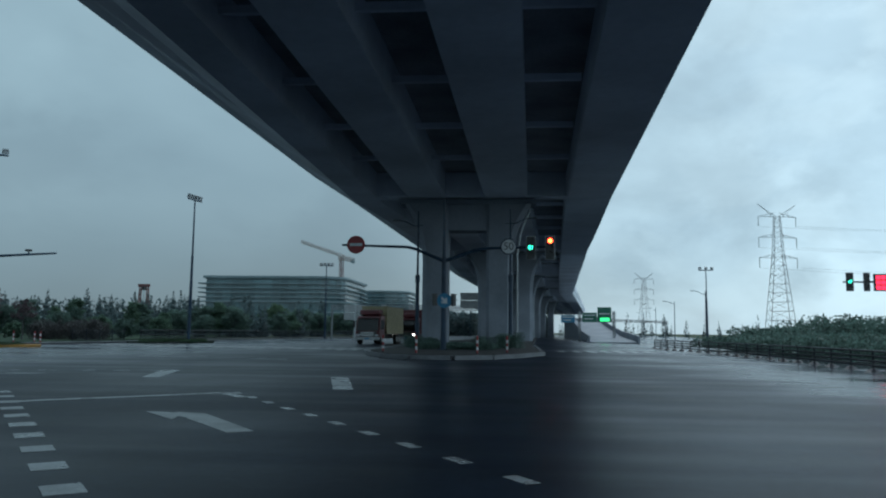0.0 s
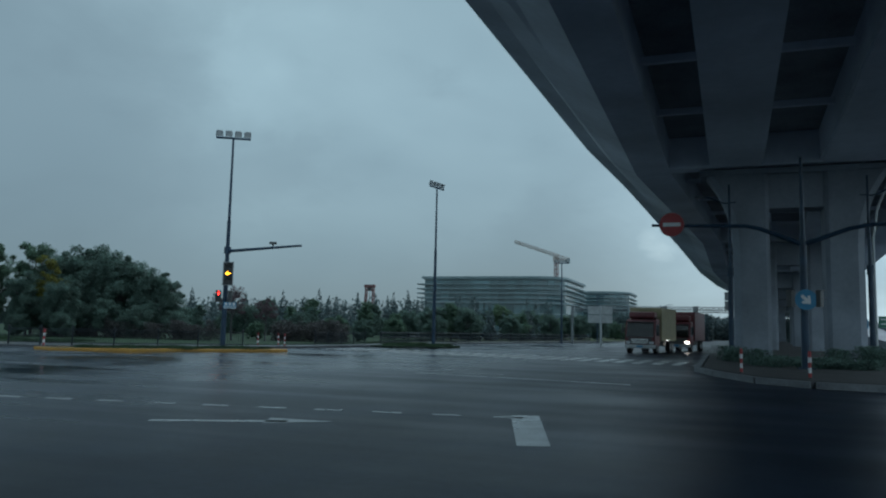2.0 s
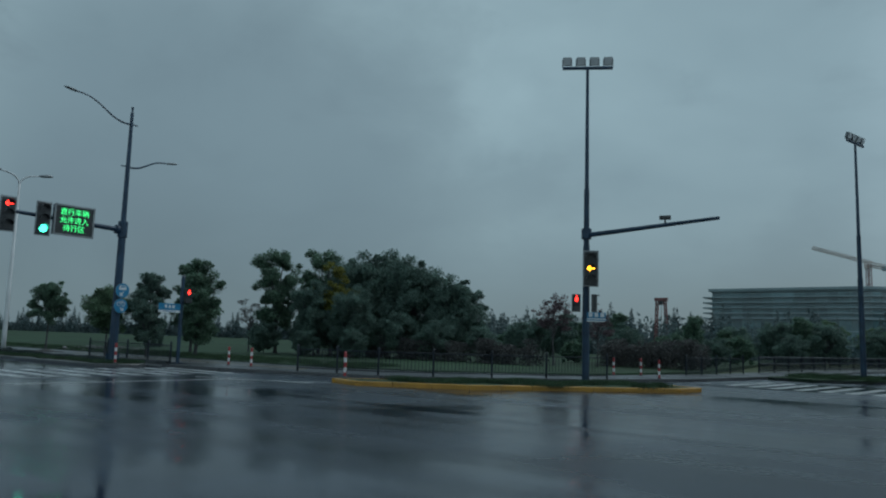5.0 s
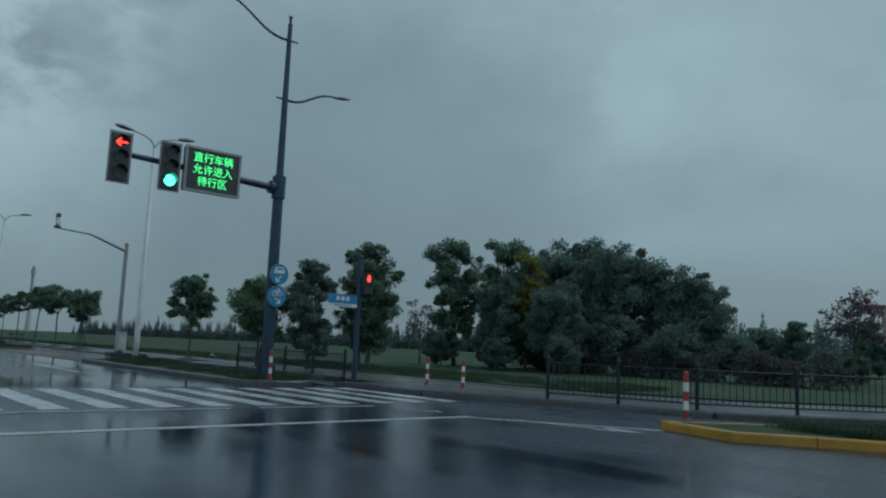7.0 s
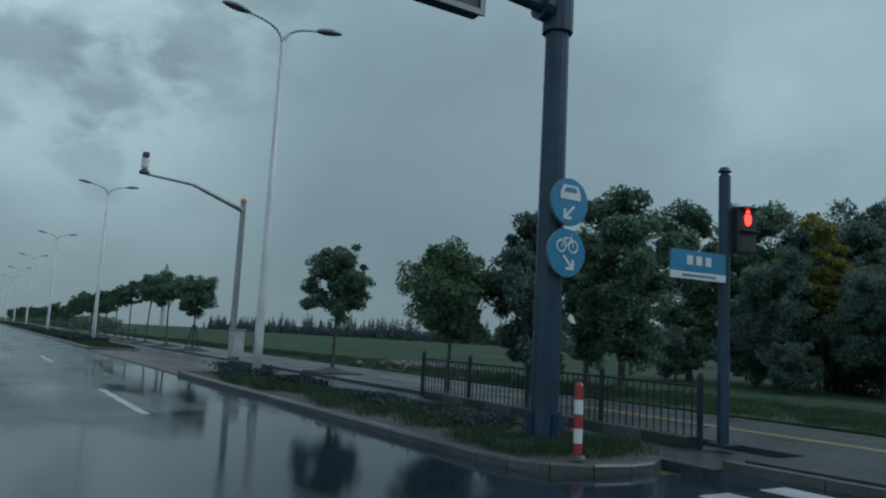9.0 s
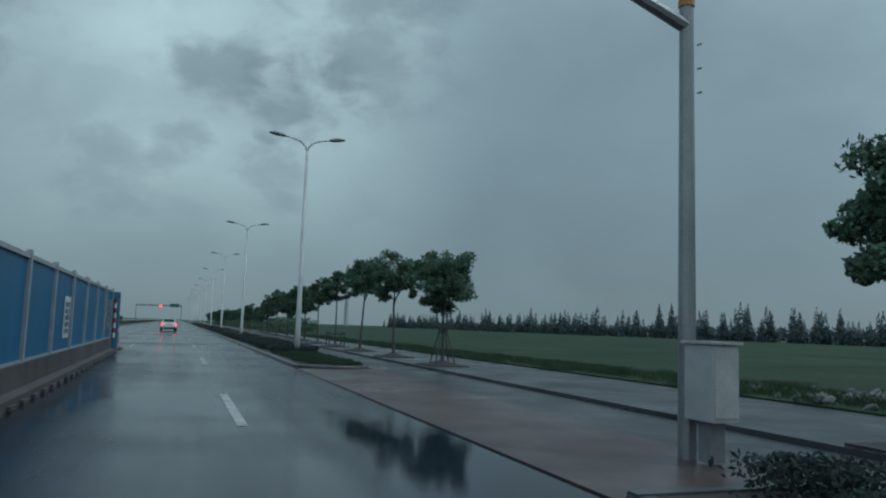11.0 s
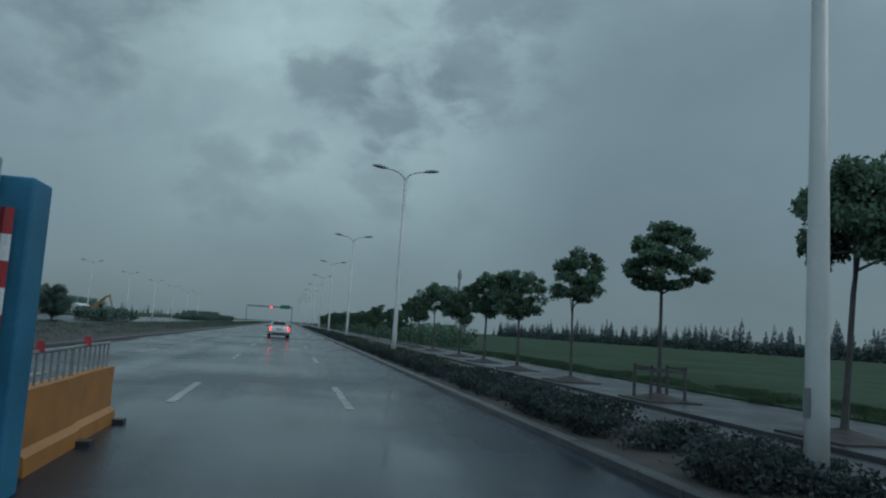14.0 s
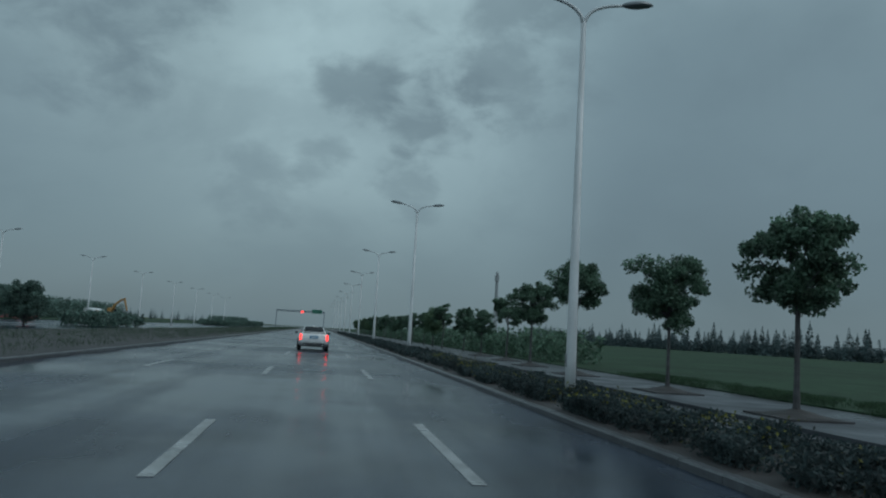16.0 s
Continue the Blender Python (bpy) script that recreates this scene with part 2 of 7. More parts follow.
def asphalt(name, color):
    """Wet asphalt: matt grain where it drains, smooth water films where it does not."""
    m = mat(name, color, 0.34, var=0.42, scale=0.5, spec=0.17, fine=0.3)
    n, l = m.node_tree.nodes, m.node_tree.links
    p = n["Principled BSDF"]
    p.inputs["Specular Tint"].default_value = (0.88, 1.0, 1.14, 1)
    g = n.new("ShaderNodeNewGeometry")
    a, b = n.new("ShaderNodeTexNoise"), n.new("ShaderNodeTexNoise")
    a.inputs["Scale"].default_value, a.inputs["Detail"].default_value = 0.16, 6
    mp = n.new("ShaderNodeMapping"); mp.inputs["Scale"].default_value = (0.04, 1.0, 1.0)
    b.inputs["Scale"].default_value, b.inputs["Detail"].default_value = 0.9, 4
    l.new(g.outputs["Position"], a.inputs["Vector"]); l.new(g.outputs["Position"], mp.inputs[0]); l.new(mp.outputs[0], b.inputs["Vector"])
    mx = n.new("ShaderNodeMath"); mx.operation = "MULTIPLY_ADD"; mx.inputs[1].default_value = 0.45
    l.new(b.outputs["Fac"], mx.inputs[0]); l.new(a.outputs["Fac"], mx.inputs[2])
    # water standing in the gutter of the western road
    sp = n.new("ShaderNodeSeparateXYZ"); l.new(g.outputs["Position"], sp.inputs[0])
    gy, gx = n.new("ShaderNodeMapRange"), n.new("ShaderNodeMapRange")
    for r, lo, hi, top in ((gy, 28.5, 32.5, 0.19), (gx, -42.0, -52.0, 1.0)):
        r.interpolation_type = "SMOOTHSTEP"
        r.inputs["From Min"].default_value, r.inputs["From Max"].default_value, r.inputs["To Max"].default_value = lo, hi, top
    l.new(sp.outputs[1], gy.inputs["Value"]); l.new(sp.outputs[0], gx.inputs["Value"])
    gw = n.new("ShaderNodeMapRange"); gw.interpolation_type = "SMOOTHSTEP"
    gw.inputs["From Min"].default_value, gw.inputs["From Max"].default_value = -80.0, -66.0
    l.new(sp.outputs[0], gw.inputs["Value"])
    gxx = n.new("ShaderNodeMath"); gxx.operation = "MULTIPLY"
    l.new(gx.outputs[0], gxx.inputs[0]); l.new(gw.outputs[0], gxx.inputs[1])
    gx = gxx
    gut = n.new("ShaderNodeMath"); gut.operation = "MULTIPLY_ADD"
    l.new(gy.outputs[0], gut.inputs[0]); l.new(gx.outputs[0], gut.inputs[1]); l.new(mx.outputs[0], gut.inputs[2])
    mx = gut
    film = n.new("ShaderNodeMapRange"); film.interpolation_type = "SMOOTHSTEP"
    film.inputs["From Min"].default_value, film.inputs["From Max"].default_value = 0.58, 0.92
    l.new(mx.outputs[0], film.inputs["Value"])
    # rougher, less glossy asphalt with less water film under and beside the viaduct deck
    wob = n.new("ShaderNodeMath"); wob.operation = "MULTIPLY_ADD"; wob.inputs[1].default_value = 7.0
    l.new(a.outputs["Fac"], wob.inputs[0]); l.new(sp.outputs[0], wob.inputs[2])
    west, east = n.new("ShaderNodeMapRange"), n.new("ShaderNodeMapRange")
    for r, lo, hi in ((west, -22.0, -7.0), (east, 17.0, 8.0)):
        r.interpolation_type = "SMOOTHSTEP"
        r.inputs["From Min"].default_value, r.inputs["From Max"].default_value = lo, hi
        l.new(wob.outputs[0], r.inputs["Value"])
    dry = n.new("ShaderNodeMath"); dry.operation = "MULTIPLY"
    l.new(west.outputs[0], dry.inputs[0]); l.new(east.outputs[0], dry.inputs[1])
    wet = n.new("ShaderNodeMapRange"); wet.inputs["To Min"].default_value, wet.inputs["To Max"].default_value = 1.0, 0.45
    l.new(dry.outputs[0], wet.inputs["Value"])
    film2 = n.new("ShaderNodeMath"); film2.operation = "MULTIPLY"
    l.new(film.outputs[0], film2.inputs[0]); l.new(wet.outputs[0], film2.inputs[1])
    sl = n.new("ShaderNodeMapRange"); sl.inputs["To Min"].default_value, sl.inputs["To Max"].default_value = 0.18, 0.05
    l.new(dry.outputs[0], sl.inputs["Value"]); l.new(sl.outputs[0], p.inputs["Specular IOR Level"])
    film = film2
    rg = n.new("ShaderNodeMapRange"); rg.inputs["To Min"].default_value, rg.inputs["To Max"].default_value = 0.30, 0.05
    l.new(film.outputs[0], rg.inputs["Value"])
    rd = n.new("ShaderNodeMath"); rd.operation = "MULTIPLY_ADD"; rd.inputs[1].default_value = 0.11
    l.new(dry.outputs[0], rd.inputs[0]); l.new(rg.outputs[0], rd.inputs[2]); l.new(rd.outputs[0], p.inputs["Roughness"])
    bs = n.new("ShaderNodeMapRange"); bs.inputs["To Min"].default_value, bs.inputs["To Max"].default_value = 0.16, 0.015
    l.new(film.outputs[0], bs.inputs["Value"])
    gr = n.new("ShaderNodeTexNoise"); gr.inputs["Scale"].default_value = 60
    l.new(g.outputs["Position"], gr.inputs["Vector"])
    bp = n.new("ShaderNodeBump"); bp.inputs["Distance"].default_value = 0.02
    l.new(bs.outputs[0], bp.inputs["Strength"]); l.new(gr.outputs["Fac"], bp.inputs["Height"]); l.new(bp.outputs[0], p.inputs["Normal"])
    return m


M_ASPHALT = asphalt("wet_asphalt", (0.013, 0.020, 0.034))
M_PAINT = mat("road_paint", (0.29, 0.31, 0.33), 0.28, var=0.3, scale=1.6, bump=0.15, bscale=60, rvar=0.1, fine=0.25)
M_PAINT_W = mat("worn_road_paint", (0.20, 0.215, 0.225), 0.3, var=0.45, scale=2.2, bump=0.15, bscale=60, rvar=0.1, fine=0.3)
M_KERB = mat("kerb_granite", (0.056, 0.061, 0.068), 0.35, var=0.25, scale=1.0, bump=0.2, fine=0.25)
M_YKERB = mat("yellow_kerb_paint", (0.34, 0.175, 0.022), 0.4, var=0.2, scale=1.4, bump=0.15)
M_PAVE = mat("wet_paving", (0.048, 0.054, 0.062), 0.38, var=0.3, scale=0.5, bump=0.25, bscale=18, rvar=0.14, spec=0.16)
M_BRICK = mat("red_paving_brick", (0.066, 0.047, 0.047), 0.38, var=0.3, scale=0.8, bump=0.25, bscale=16, rvar=0.12, spec=0.3)
M_GRASS = mat("grass_field", (0.018, 0.042, 0.022), 0.9, var=0.4, scale=0.12, bump=0.6, bscale=9, spec=0.2, fine=0.3)
M_GROUND = mat("dark_earth_and_grass", (0.045, 0.062, 0.032), 0.95, var=0.4, scale=0.05, bump=0.5, bscale=4, spec=0.2)
M_PITSTONE = mat("muddy_edging_stone", (0.034, 0.034, 0.037), 0.6, var=0.4, scale=2.0, bump=0.4, bscale=30)
M_SOIL = mat("wet_soil", (0.028, 0.027, 0.028), 0.7, var=0.4, scale=1.2, bump=0.5, bscale=25)
# deck colour raised very pale to stand in for bounce light on its underside
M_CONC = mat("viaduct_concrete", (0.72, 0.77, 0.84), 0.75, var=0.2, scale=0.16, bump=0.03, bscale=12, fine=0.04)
# the same concrete with shade put into its colour, for piers and ramp
M_PIER = mat("shade_darkened_pier_concrete", (0.215, 0.245, 0.290), 0.7, var=0.22, scale=0.35, bump=0.05, bscale=14, fine=0.06)
M_ISLKERB = mat("weathered_island_kerb", (0.13, 0.14, 0.155), 0.5, var=0.3, scale=0.8, bump=0.2, fine=0.2)
M_CONC_D = mat("stained_concrete", (0.30, 0.315, 0.335), 0.8, var=0.25, scale=0.5, bump=0.15)
M_STEEL_B = mat("dark_blue_painted_steel", (0.017, 0.040, 0.072), 0.42, var=0.25, scale=2, spec=0.3)
M_STEEL_G = mat("galvanised_grey_steel", (0.20, 0.22, 0.235), 0.42, metal=0.35, var=0.15, scale=2)
M_STEEL_W = mat("pale_grey_lamp_paint", (0.40, 0.43, 0.45), 0.38, var=0.12, scale=0.8, fine=0.03)
M_LAMPHEAD = mat("lamp_head_grey", (0.13, 0.15, 0.165), 0.35, var=0.1)
M_BLACK = mat("black_plastic", (0.026, 0.030, 0.034), 0.4, var=0.2)
M_RUBBER = mat("tyre_rubber", (0.012, 0.012, 0.013), 0.75, var=0.2)
M_IRON = mat("black_fence_iron", (0.012, 0.018, 0.027), 0.45, var=0.25, spec=0.25)
M_BARK = mat("tree_bark", (0.050, 0.052, 0.056), 0.85, var=0.35, scale=6, bump=0.6, bscale=30)
M_LEAF = leafmat("tree_leaves", (0.088, 0.152, 0.108))
M_LEAF_B = leafmat("bright_tree_leaves", (0.096, 0.160, 0.098))
M_LEAF_D = leafmat("dark_tree_leaves", (0.094, 0.152, 0.130))
M_LEAF_Y = leafmat("yellow_leaves", (0.135, 0.140, 0.035))
M_LEAF_P = leafmat("pink_blossom", (0.095, 0.072, 0.082))
M_LEAF_R = leafmat("reddish_shrub_leaves", (0.062, 0.064, 0.066))
M_GRASSB = leafmat("grass_blades", (0.044, 0.080, 0.046), 0.4)
M_BLUE = mat("blue_hoarding_sheet", (0.006, 0.108, 0.225), 0.45, var=0.16, scale=0.5, fine=0.04, spec=0.3)
M_BLUEE = mat("faded_blue_sheet", (0.022, 0.135, 0.235), 0.5, var=0.25, scale=1.2, fine=0.08, spec=0.3)
M_BLUEF = mat("pale_hoarding_frame", (0.22, 0.265, 0.305), 0.4, var=0.15)
M_ORANGE = mat("orange_plastic_barrier", (0.30, 0.130, 0.030), 0.45, var=0.2)
M_WHITE = mat("white_sign_paint", (0.52, 0.55, 0.57), 0.4, var=0.08)
M_RED = mat("red_sign_paint", (0.27, 0.024, 0.030), 0.4, var=0.12)
M_SIGNB = mat("blue_sign_sheet", (0.012, 0.165, 0.31), 0.35, var=0.08)
M_SIGNG = mat("green_sign_sheet", (0.010, 0.11, 0.075), 0.4, var=0.1)
M_CAR = mat("white_car_paint", (0.60, 0.62, 0.63), 0.22, var=0.05, coat=0.8)
M_GLASS = mat("dark_window_glass", (0.012, 0.016, 0.020), 0.06, var=0.1, spec=0.8)
M_TRUCK = mat("red_truck_paint", (0.105, 0.016, 0.022), 0.45, var=0.15)
M_CARGO = mat("yellow_tarpaulin", (0.24, 0.21, 0.12), 0.6, var=0.2)
M_CHROME = mat("alloy", (0.45, 0.46, 0.47), 0.25, metal=0.9, var=0.1)
M_BLDG = mat("office_glass_facade", (0.13, 0.215, 0.235), 0.2, var=0.2, scale=0.08)
M_BLDGB = mat("office_concrete_band", (0.175, 0.238, 0.262), 0.6, var=0.15, scale=0.1)
M_CRANE = mat("crane_steel_pale", (0.38, 0.34, 0.32), 0.5, var=0.2)
M_CRANER = mat("red_gantry_steel", (0.13, 0.05, 0.05), 0.5, var=0.2)
M_BOX = mat("grey_cabinet_paint", (0.34, 0.36, 0.37), 0.4, var=0.15)
M_RUBBLE = mat("broken_stone_rubble", (0.11, 0.115, 0.12), 0.7, var=0.4, scale=2)
M_GREEN_L = glow("signal_green_lens", (0.05, 1.0, 0.60), 4.0)
M_RED_L = glow("signal_red_lens", (1.0, 0.03, 0.02), 4.0)
M_ORED_L = glow("signal_red_glare_centre", (1.0, 0.42, 0.05), 5.0)
M_YEL_L = glow("signal_amber_lens", (1.0, 0.42, 0.02), 5.0)
M_LED_G = glow("green_led_text", (0.05, 0.95, 0.25), 1.3)
M_LED_R = glow("red_led_matrix", (0.9, 0.02, 0.06), 2.2)
M_TAIL = glow("tail_lamp_red", (1.0, 0.03, 0.02), 3.0)
M_HEAD = glow("headlamp_white", (1.0, 0.95, 0.85), 6.0)


# ---- building helpers ----
def mesh_of(name, bm, material, smooth=False):
    me = bpy.data.meshes.new(name)
    bmesh.ops.recalc_face_normals(bm, faces=bm.faces[:])
    bm.to_mesh(me)
    bm.free()
    for m in material if isinstance(material, (list, tuple)) else (material,):
        me.materials.append(m)
    if smooth:
        me.polygons.foreach_set("use_smooth", [True] * len(me.polygons))
    return me


def part(name, bm, material, parent, label="", smooth=False):
    ob = new(name, mesh_of(name, bm, material, smooth) if isinstance(bm, bmesh.types.BMesh) else bm)
    ob.parent = parent
    if label:
        ob["label"] = label
    return ob


def thing(name, m, label, category, group="", kind=""):
    ob = new(name)
    ob.empty_display_size = 0.2
    ob.matrix_basis = m
    return tagged(ob, label, category, group, kind)


def solid(name, bm, material, label, category, kind="structure", m=None, smooth=False):
    ob = new(name, mesh_of(name, bm, material, smooth))
    if m:
        ob.matrix_basis = m
    return tagged(ob, label, category, kind=kind)


def box(bm, x0, x1, y0, y1, z0, z1, bevel=0.0):
    v = [bm.verts.new((x, y, z)) for z in (z0, z1) for x, y in ((x0, y0), (x1, y0), (x1, y1), (x0, y1))]
    fs = [bm.faces.new([v[i] for i in q]) for q in ((3, 2, 1, 0), (4, 5, 6, 7), (0, 1, 5, 4), (1, 2, 6, 5), (2, 3, 7, 6), (3, 0, 4, 7))]
    if bevel:
        es = list({e for f in fs for e in f.edges})
        bmesh.ops.bevel(bm, geom=es, offset=bevel, segments=2, affect="EDGES", profile=0.6)
    return bm


def B(*a, **k):
    return box(bmesh.new(), *a, **k)


def prism(bm, pts, z0, z1):
    lo = [bm.verts.new((x, y, z0)) for x, y in pts]
    hi = [bm.verts.new((x, y, z1)) for x, y in pts]
    bm.faces.new(hi); bm.faces.new(lo[::-1])
    for i in range(len(pts)):
        j = (i + 1) % len(pts)
        bm.faces.new((lo[i], lo[j], hi[j], hi[i]))
    return bm


def tube(bm, pts, radii, seg=10, cap=True):
    pts = [Vector(p) for p in pts]
    if not isinstance(radii, (list, tuple)):
        radii = [radii] * len(pts)
    rings, side = [], None
    for i, p in enumerate(pts):
        d = (pts[min(i + 1, len(pts) - 1)] - pts[max(i - 1, 0)]).normalized()
        if side is None:
            side = d.orthogonal().normalized()
        side = (side - d * side.dot(d)).normalized()
        up = d.cross(side)
        rings.append([bm.verts.new(p + (side * math.cos(a) + up * math.sin(a)) * radii[i]) for a in (2 * math.pi * k / seg for k in range(seg))])
    for a, b in zip(rings, rings[1:]):
        for k in range(seg):
            bm.faces.new((a[k], a[(k + 1) % seg], b[(k + 1) % seg], b[k]))
    if cap:
        bm.faces.new(rings[0][::-1]); bm.faces.new(rings[-1])
    return bm


def T(*a, **k):
    return tube(bmesh.new(), *a, **k)


def disc(bm, c, n, r, th, seg=28):
    c, n = Vector(c), Vector(n).normalized()
    return tube(bm, [c - n * th / 2, c + n * th / 2], [r, r], seg)


def curve_pts(p0, p1, p2, p3, n=12):
    p0, p1, p2, p3 = map(Vector, (p0, p1, p2, p3))
    return [p0 * (1 - t) ** 3 + 3 * p1 * t * (1 - t) ** 2 + 3 * p2 * t * t * (1 - t) + p3 * t ** 3 for t in (i / n for i in range(n + 1))]


def text_mesh(body, size, material, depth=0.004):
    c = bpy.data.curves.new("text", "FONT")
    c.body, c.size, c.align_x, c.align_y, c.extrude = body, size, "CENTER", "CENTER", depth
    o = bpy.data.objects.new("text", c)
    scene.collection.objects.link(o)
    bpy.context.view_layer.update()
    me = bpy.data.meshes.new_from_object(o.evaluated_get(bpy.context.evaluated_depsgraph_get()))
    bpy.data.objects.remove(o)
    me.materials.clear()
    me.materials.append(material)
    return me


# ---- ground, roads, kerbs ----
bm = bmesh.new()
bmesh.ops.create_grid(bm, x_segments=1, y_segments=1, size=2600)
solid("ground", bm, M_GROUND, "flat dark grass and earth reaching the horizon", "ground", m=pose(-100, 100, -0.12))

EDGE_N = [(-50.2, 33.2), (-50.2, 36.0), (-46.5, 36.3), (-43.5, 37.4), (-39.5, 38.5), (-37.2, 41.3), (-34.6, 45.0), (-32.6, 51.0), (-31.6, 60.0), (-31.0, 80.0), (-24.0, 130.0), (-8.0, 260.0)]
road = solid("road", prism(bmesh.new(), EDGE_N + [(70, 600), (110, 600), (62, 260), (40, 130), (36, 60), (70, 44), (400, 44), (400, -60), (30, -60), (30, -400), (-34, -400), (-34, -30), (-60, -14), (-1200, -14), (-1200, 33.2)], -0.4, 0.0),
             M_ASPHALT, "wet dark asphalt carriageway with glossy puddled surface", "road")
solid("service_lane", prism(bmesh.new(), [(-50.2, 35.7), (-1200, 35.7), (-1200, 37.6), (-50.2, 37.6)], -0.3, 0.015), M_PAVE, "wet grey side lane between verge and footpath", "road")
solid("driveway", prism(bmesh.new(), [(-66.3, 33.2), (-84.8, 33.2), (-84.8, 35.7), (-66.3, 35.7)], -0.3, 0.02), M_BRICK, "wet reddish paved driveway crossing the verge", "pavement")


def kerb_line(name, pts, material, label, h=0.13, w=0.16, step=1.0):
    """A run of kerb stones with open joints along a polyline."""
    bm = bmesh.new()
    for (ax, ay), (bx, by) in zip(pts, pts[1:]):
        d = Vector((bx - ax, by - ay)); L = d.length; d.normalize(); nrm = Vector((-d.y, d.x)) * w
        n = max(1, int(L / step))
        for i in range(n):
            a, b = Vector((ax, ay)) + d * (L * i / n + 0.006), Vector((ax, ay)) + d * (L * (i + 1) / n - 0.006)
            zt = h + random.uniform(-0.004, 0.004)
            lo = [bm.verts.new((*p, -0.1)) for p in (a, b, b + nrm, a + nrm)]
            s = nrm * 0.12
            hi = [bm.verts.new((*p, zt)) for p in (a + s, b + s, b + nrm, a + nrm)]
            mid = [bm.verts.new((*p, zt - 0.025)) for p in (a, b)]
            bm.faces.new(hi); bm.faces.new((mid[0], mid[1], hi[1], hi[0])); bm.faces.new((lo[0], lo[1], mid[1], mid[0]))
            bm.faces.new((lo[1], lo[2], hi[2], hi[1], mid[1])); bm.faces.new((lo[3], lo[0], mid[0], hi[0], hi[3])); bm.faces.new((lo[2], lo[3], hi[3], hi[2]))
    return solid(name, bm, material, label, "kerb")


def verge(name, x0, x1, r=1.25):
    """Kerbed soil strip with a rounded eastern end at x0."""
    arc = [(x0 - r + r * math.sin(a), 34.45 - r * math.cos(a)) for a in (math.pi * k / 8 for k in range(9))]
    inner = [(x0 - r + (r - 0.17) * math.sin(a), 34.45 - (r - 0.17) * math.cos(a)) for a in (math.pi * k / 8 for k in range(9))]
    bm = prism(bmesh.new(), [(x1 + 0.15, 33.37)] + inner + [(x1 + 0.15, 35.53)], -0.2, 0.105)
    solid(name, bm, M_SOIL, "planted soil strip of the roadside verge", "verge")
    kerb_line("kerb", [(x1, 33.2), (x0 - r, 33.2)], M_KERB, "wet grey granite kerb stones beside the road", h=0.11)
    kerb_line("kerb", [(x0 - r, 35.7), (x1, 35.7)], M_KERB, "grey kerb stones beside the side lane")
    kerb_line("kerb", arc, M_KERB, "curved kerb stones round the end of the verge", h=0.11)
    kerb_line("kerb", [(x1, 35.7), (x1, 33.2)], M_KERB, "kerb stones across the end of the verge")


verge("verge", -50.3, -66.3)
verge("verge", -84.5, -420.0)
solid("footpath", prism(bmesh.new(), [(-1200, 37.6), (-1200, 41.4), (-46, 41.6), (-41.5, 43.5), (-36.5, 49.5), (-34.6, 60), (-34.2, 80), (-27, 130), (-24.2, 130), (-31.2, 80), (-31.8, 60), (-32.8, 51), (-34.8, 45.1), (-37.4, 41.5), (-39.7, 38.8), (-43.6, 37.7), (-46.6, 36.6), (-50.2, 36.3), (-50.2, 37.6)], -0.3, 0.1), M_PAVE, "wet grey paved footpath along the verge and corner", "pavement")
kerb_line("kerb", EDGE_N[1:6][::-1], M_KERB, "grey kerb stones round the corner footpath", h=0.11)
kerb_line("kerb", EDGE_N[5:][::-1], M_KERB, "grey kerb stones along the northern road", h=0.13)
solid("lawn", prism(bmesh.new(), [(-47, 41.8), (-1200, 41.6), (-1200, 190), (-60, 190), (-36, 62), (-37, 50), (-41.8, 43.8)], -0.3, 0.13), M_GRASS, "broad flat green field of short grass", "grass")

# raised median of the western road
solid("median", prism(bmesh.new(), [(-102, 20.7), (-600, 20.7), (-600, 9.5), (-102, 9.5)], -0.3, 0.14), M_SOIL, "dark planted median strip between the carriageways", "median")
kerb_line("kerb", [(-102, 20.85), (-600, 20.85)], M_KERB, "grey kerb stones of the median")
solid("far_verge", prism(bmesh.new(), [(-60, -14), (-1200, -14), (-1200, -80), (-60, -80)], -0.3, 0.12), M_GRASS, "grass beyond the southern carriageway", "grass")

# traffic island under the viaduct
ISL = [(-7.2, 60.0), (-7.3, 38.5), (-6.6, 35.5), (-5.4, 32.2), (-4.0, 30.8), (-2.2, 30.4), (-0.6, 31.6), (0.8, 34.5), (2.0, 38.5), (2.4, 60.0)]
solid("traffic_island", prism(bmesh.new(), [(x * 0.98 - 0.05, y + 0.15) for x, y in ISL] + [(14, 300), (6, 300)], -0.2, 0.2), M_SOIL, "planted soil island under the viaduct", "traffic island")
kerb_line("kerb", ISL[::-1], M_ISLKERB, "pale kerb stones round the island under the viaduct", h=0.19, w=0.25)

# yellow-edged grass island in the junction
YI = [(-38.6, 35.1), (-37.0, 34.6), (-34.0, 36.6), (-29.5, 42.2), (-29.3, 43.6), (-30.6, 44.0), (-33.2, 42.6), (-36.6, 37.6)]
solid("grass_island", prism(bmesh.new(), [((x + 33.9) * 0.96 - 33.9, (y - 39.3) * 0.96 + 39.3) for x, y in YI], -0.2, 0.14), M_GRASS, "small grass island with yellow kerb", "traffic island")
kerb_line("kerb", YI + YI[:1], M_YKERB, "yellow painted kerb of the grass island", h=0.15, w=0.14)
P2I = [(-31.3, 58.5), (-29.0, 57.5), (-26.2, 60.5), (-25.8, 63.5), (-27.0, 65.0), (-30.0, 63.5)]
solid("grass_island", prism(bmesh.new(), P2I, -0.2, 0.16), M_GRASS, "small kerbed grass island under the floodlight pole", "traffic island")
kerb_line("kerb", P2I + P2I[:1], M_KERB, "grey kerb of the small grass island", h=0.15)


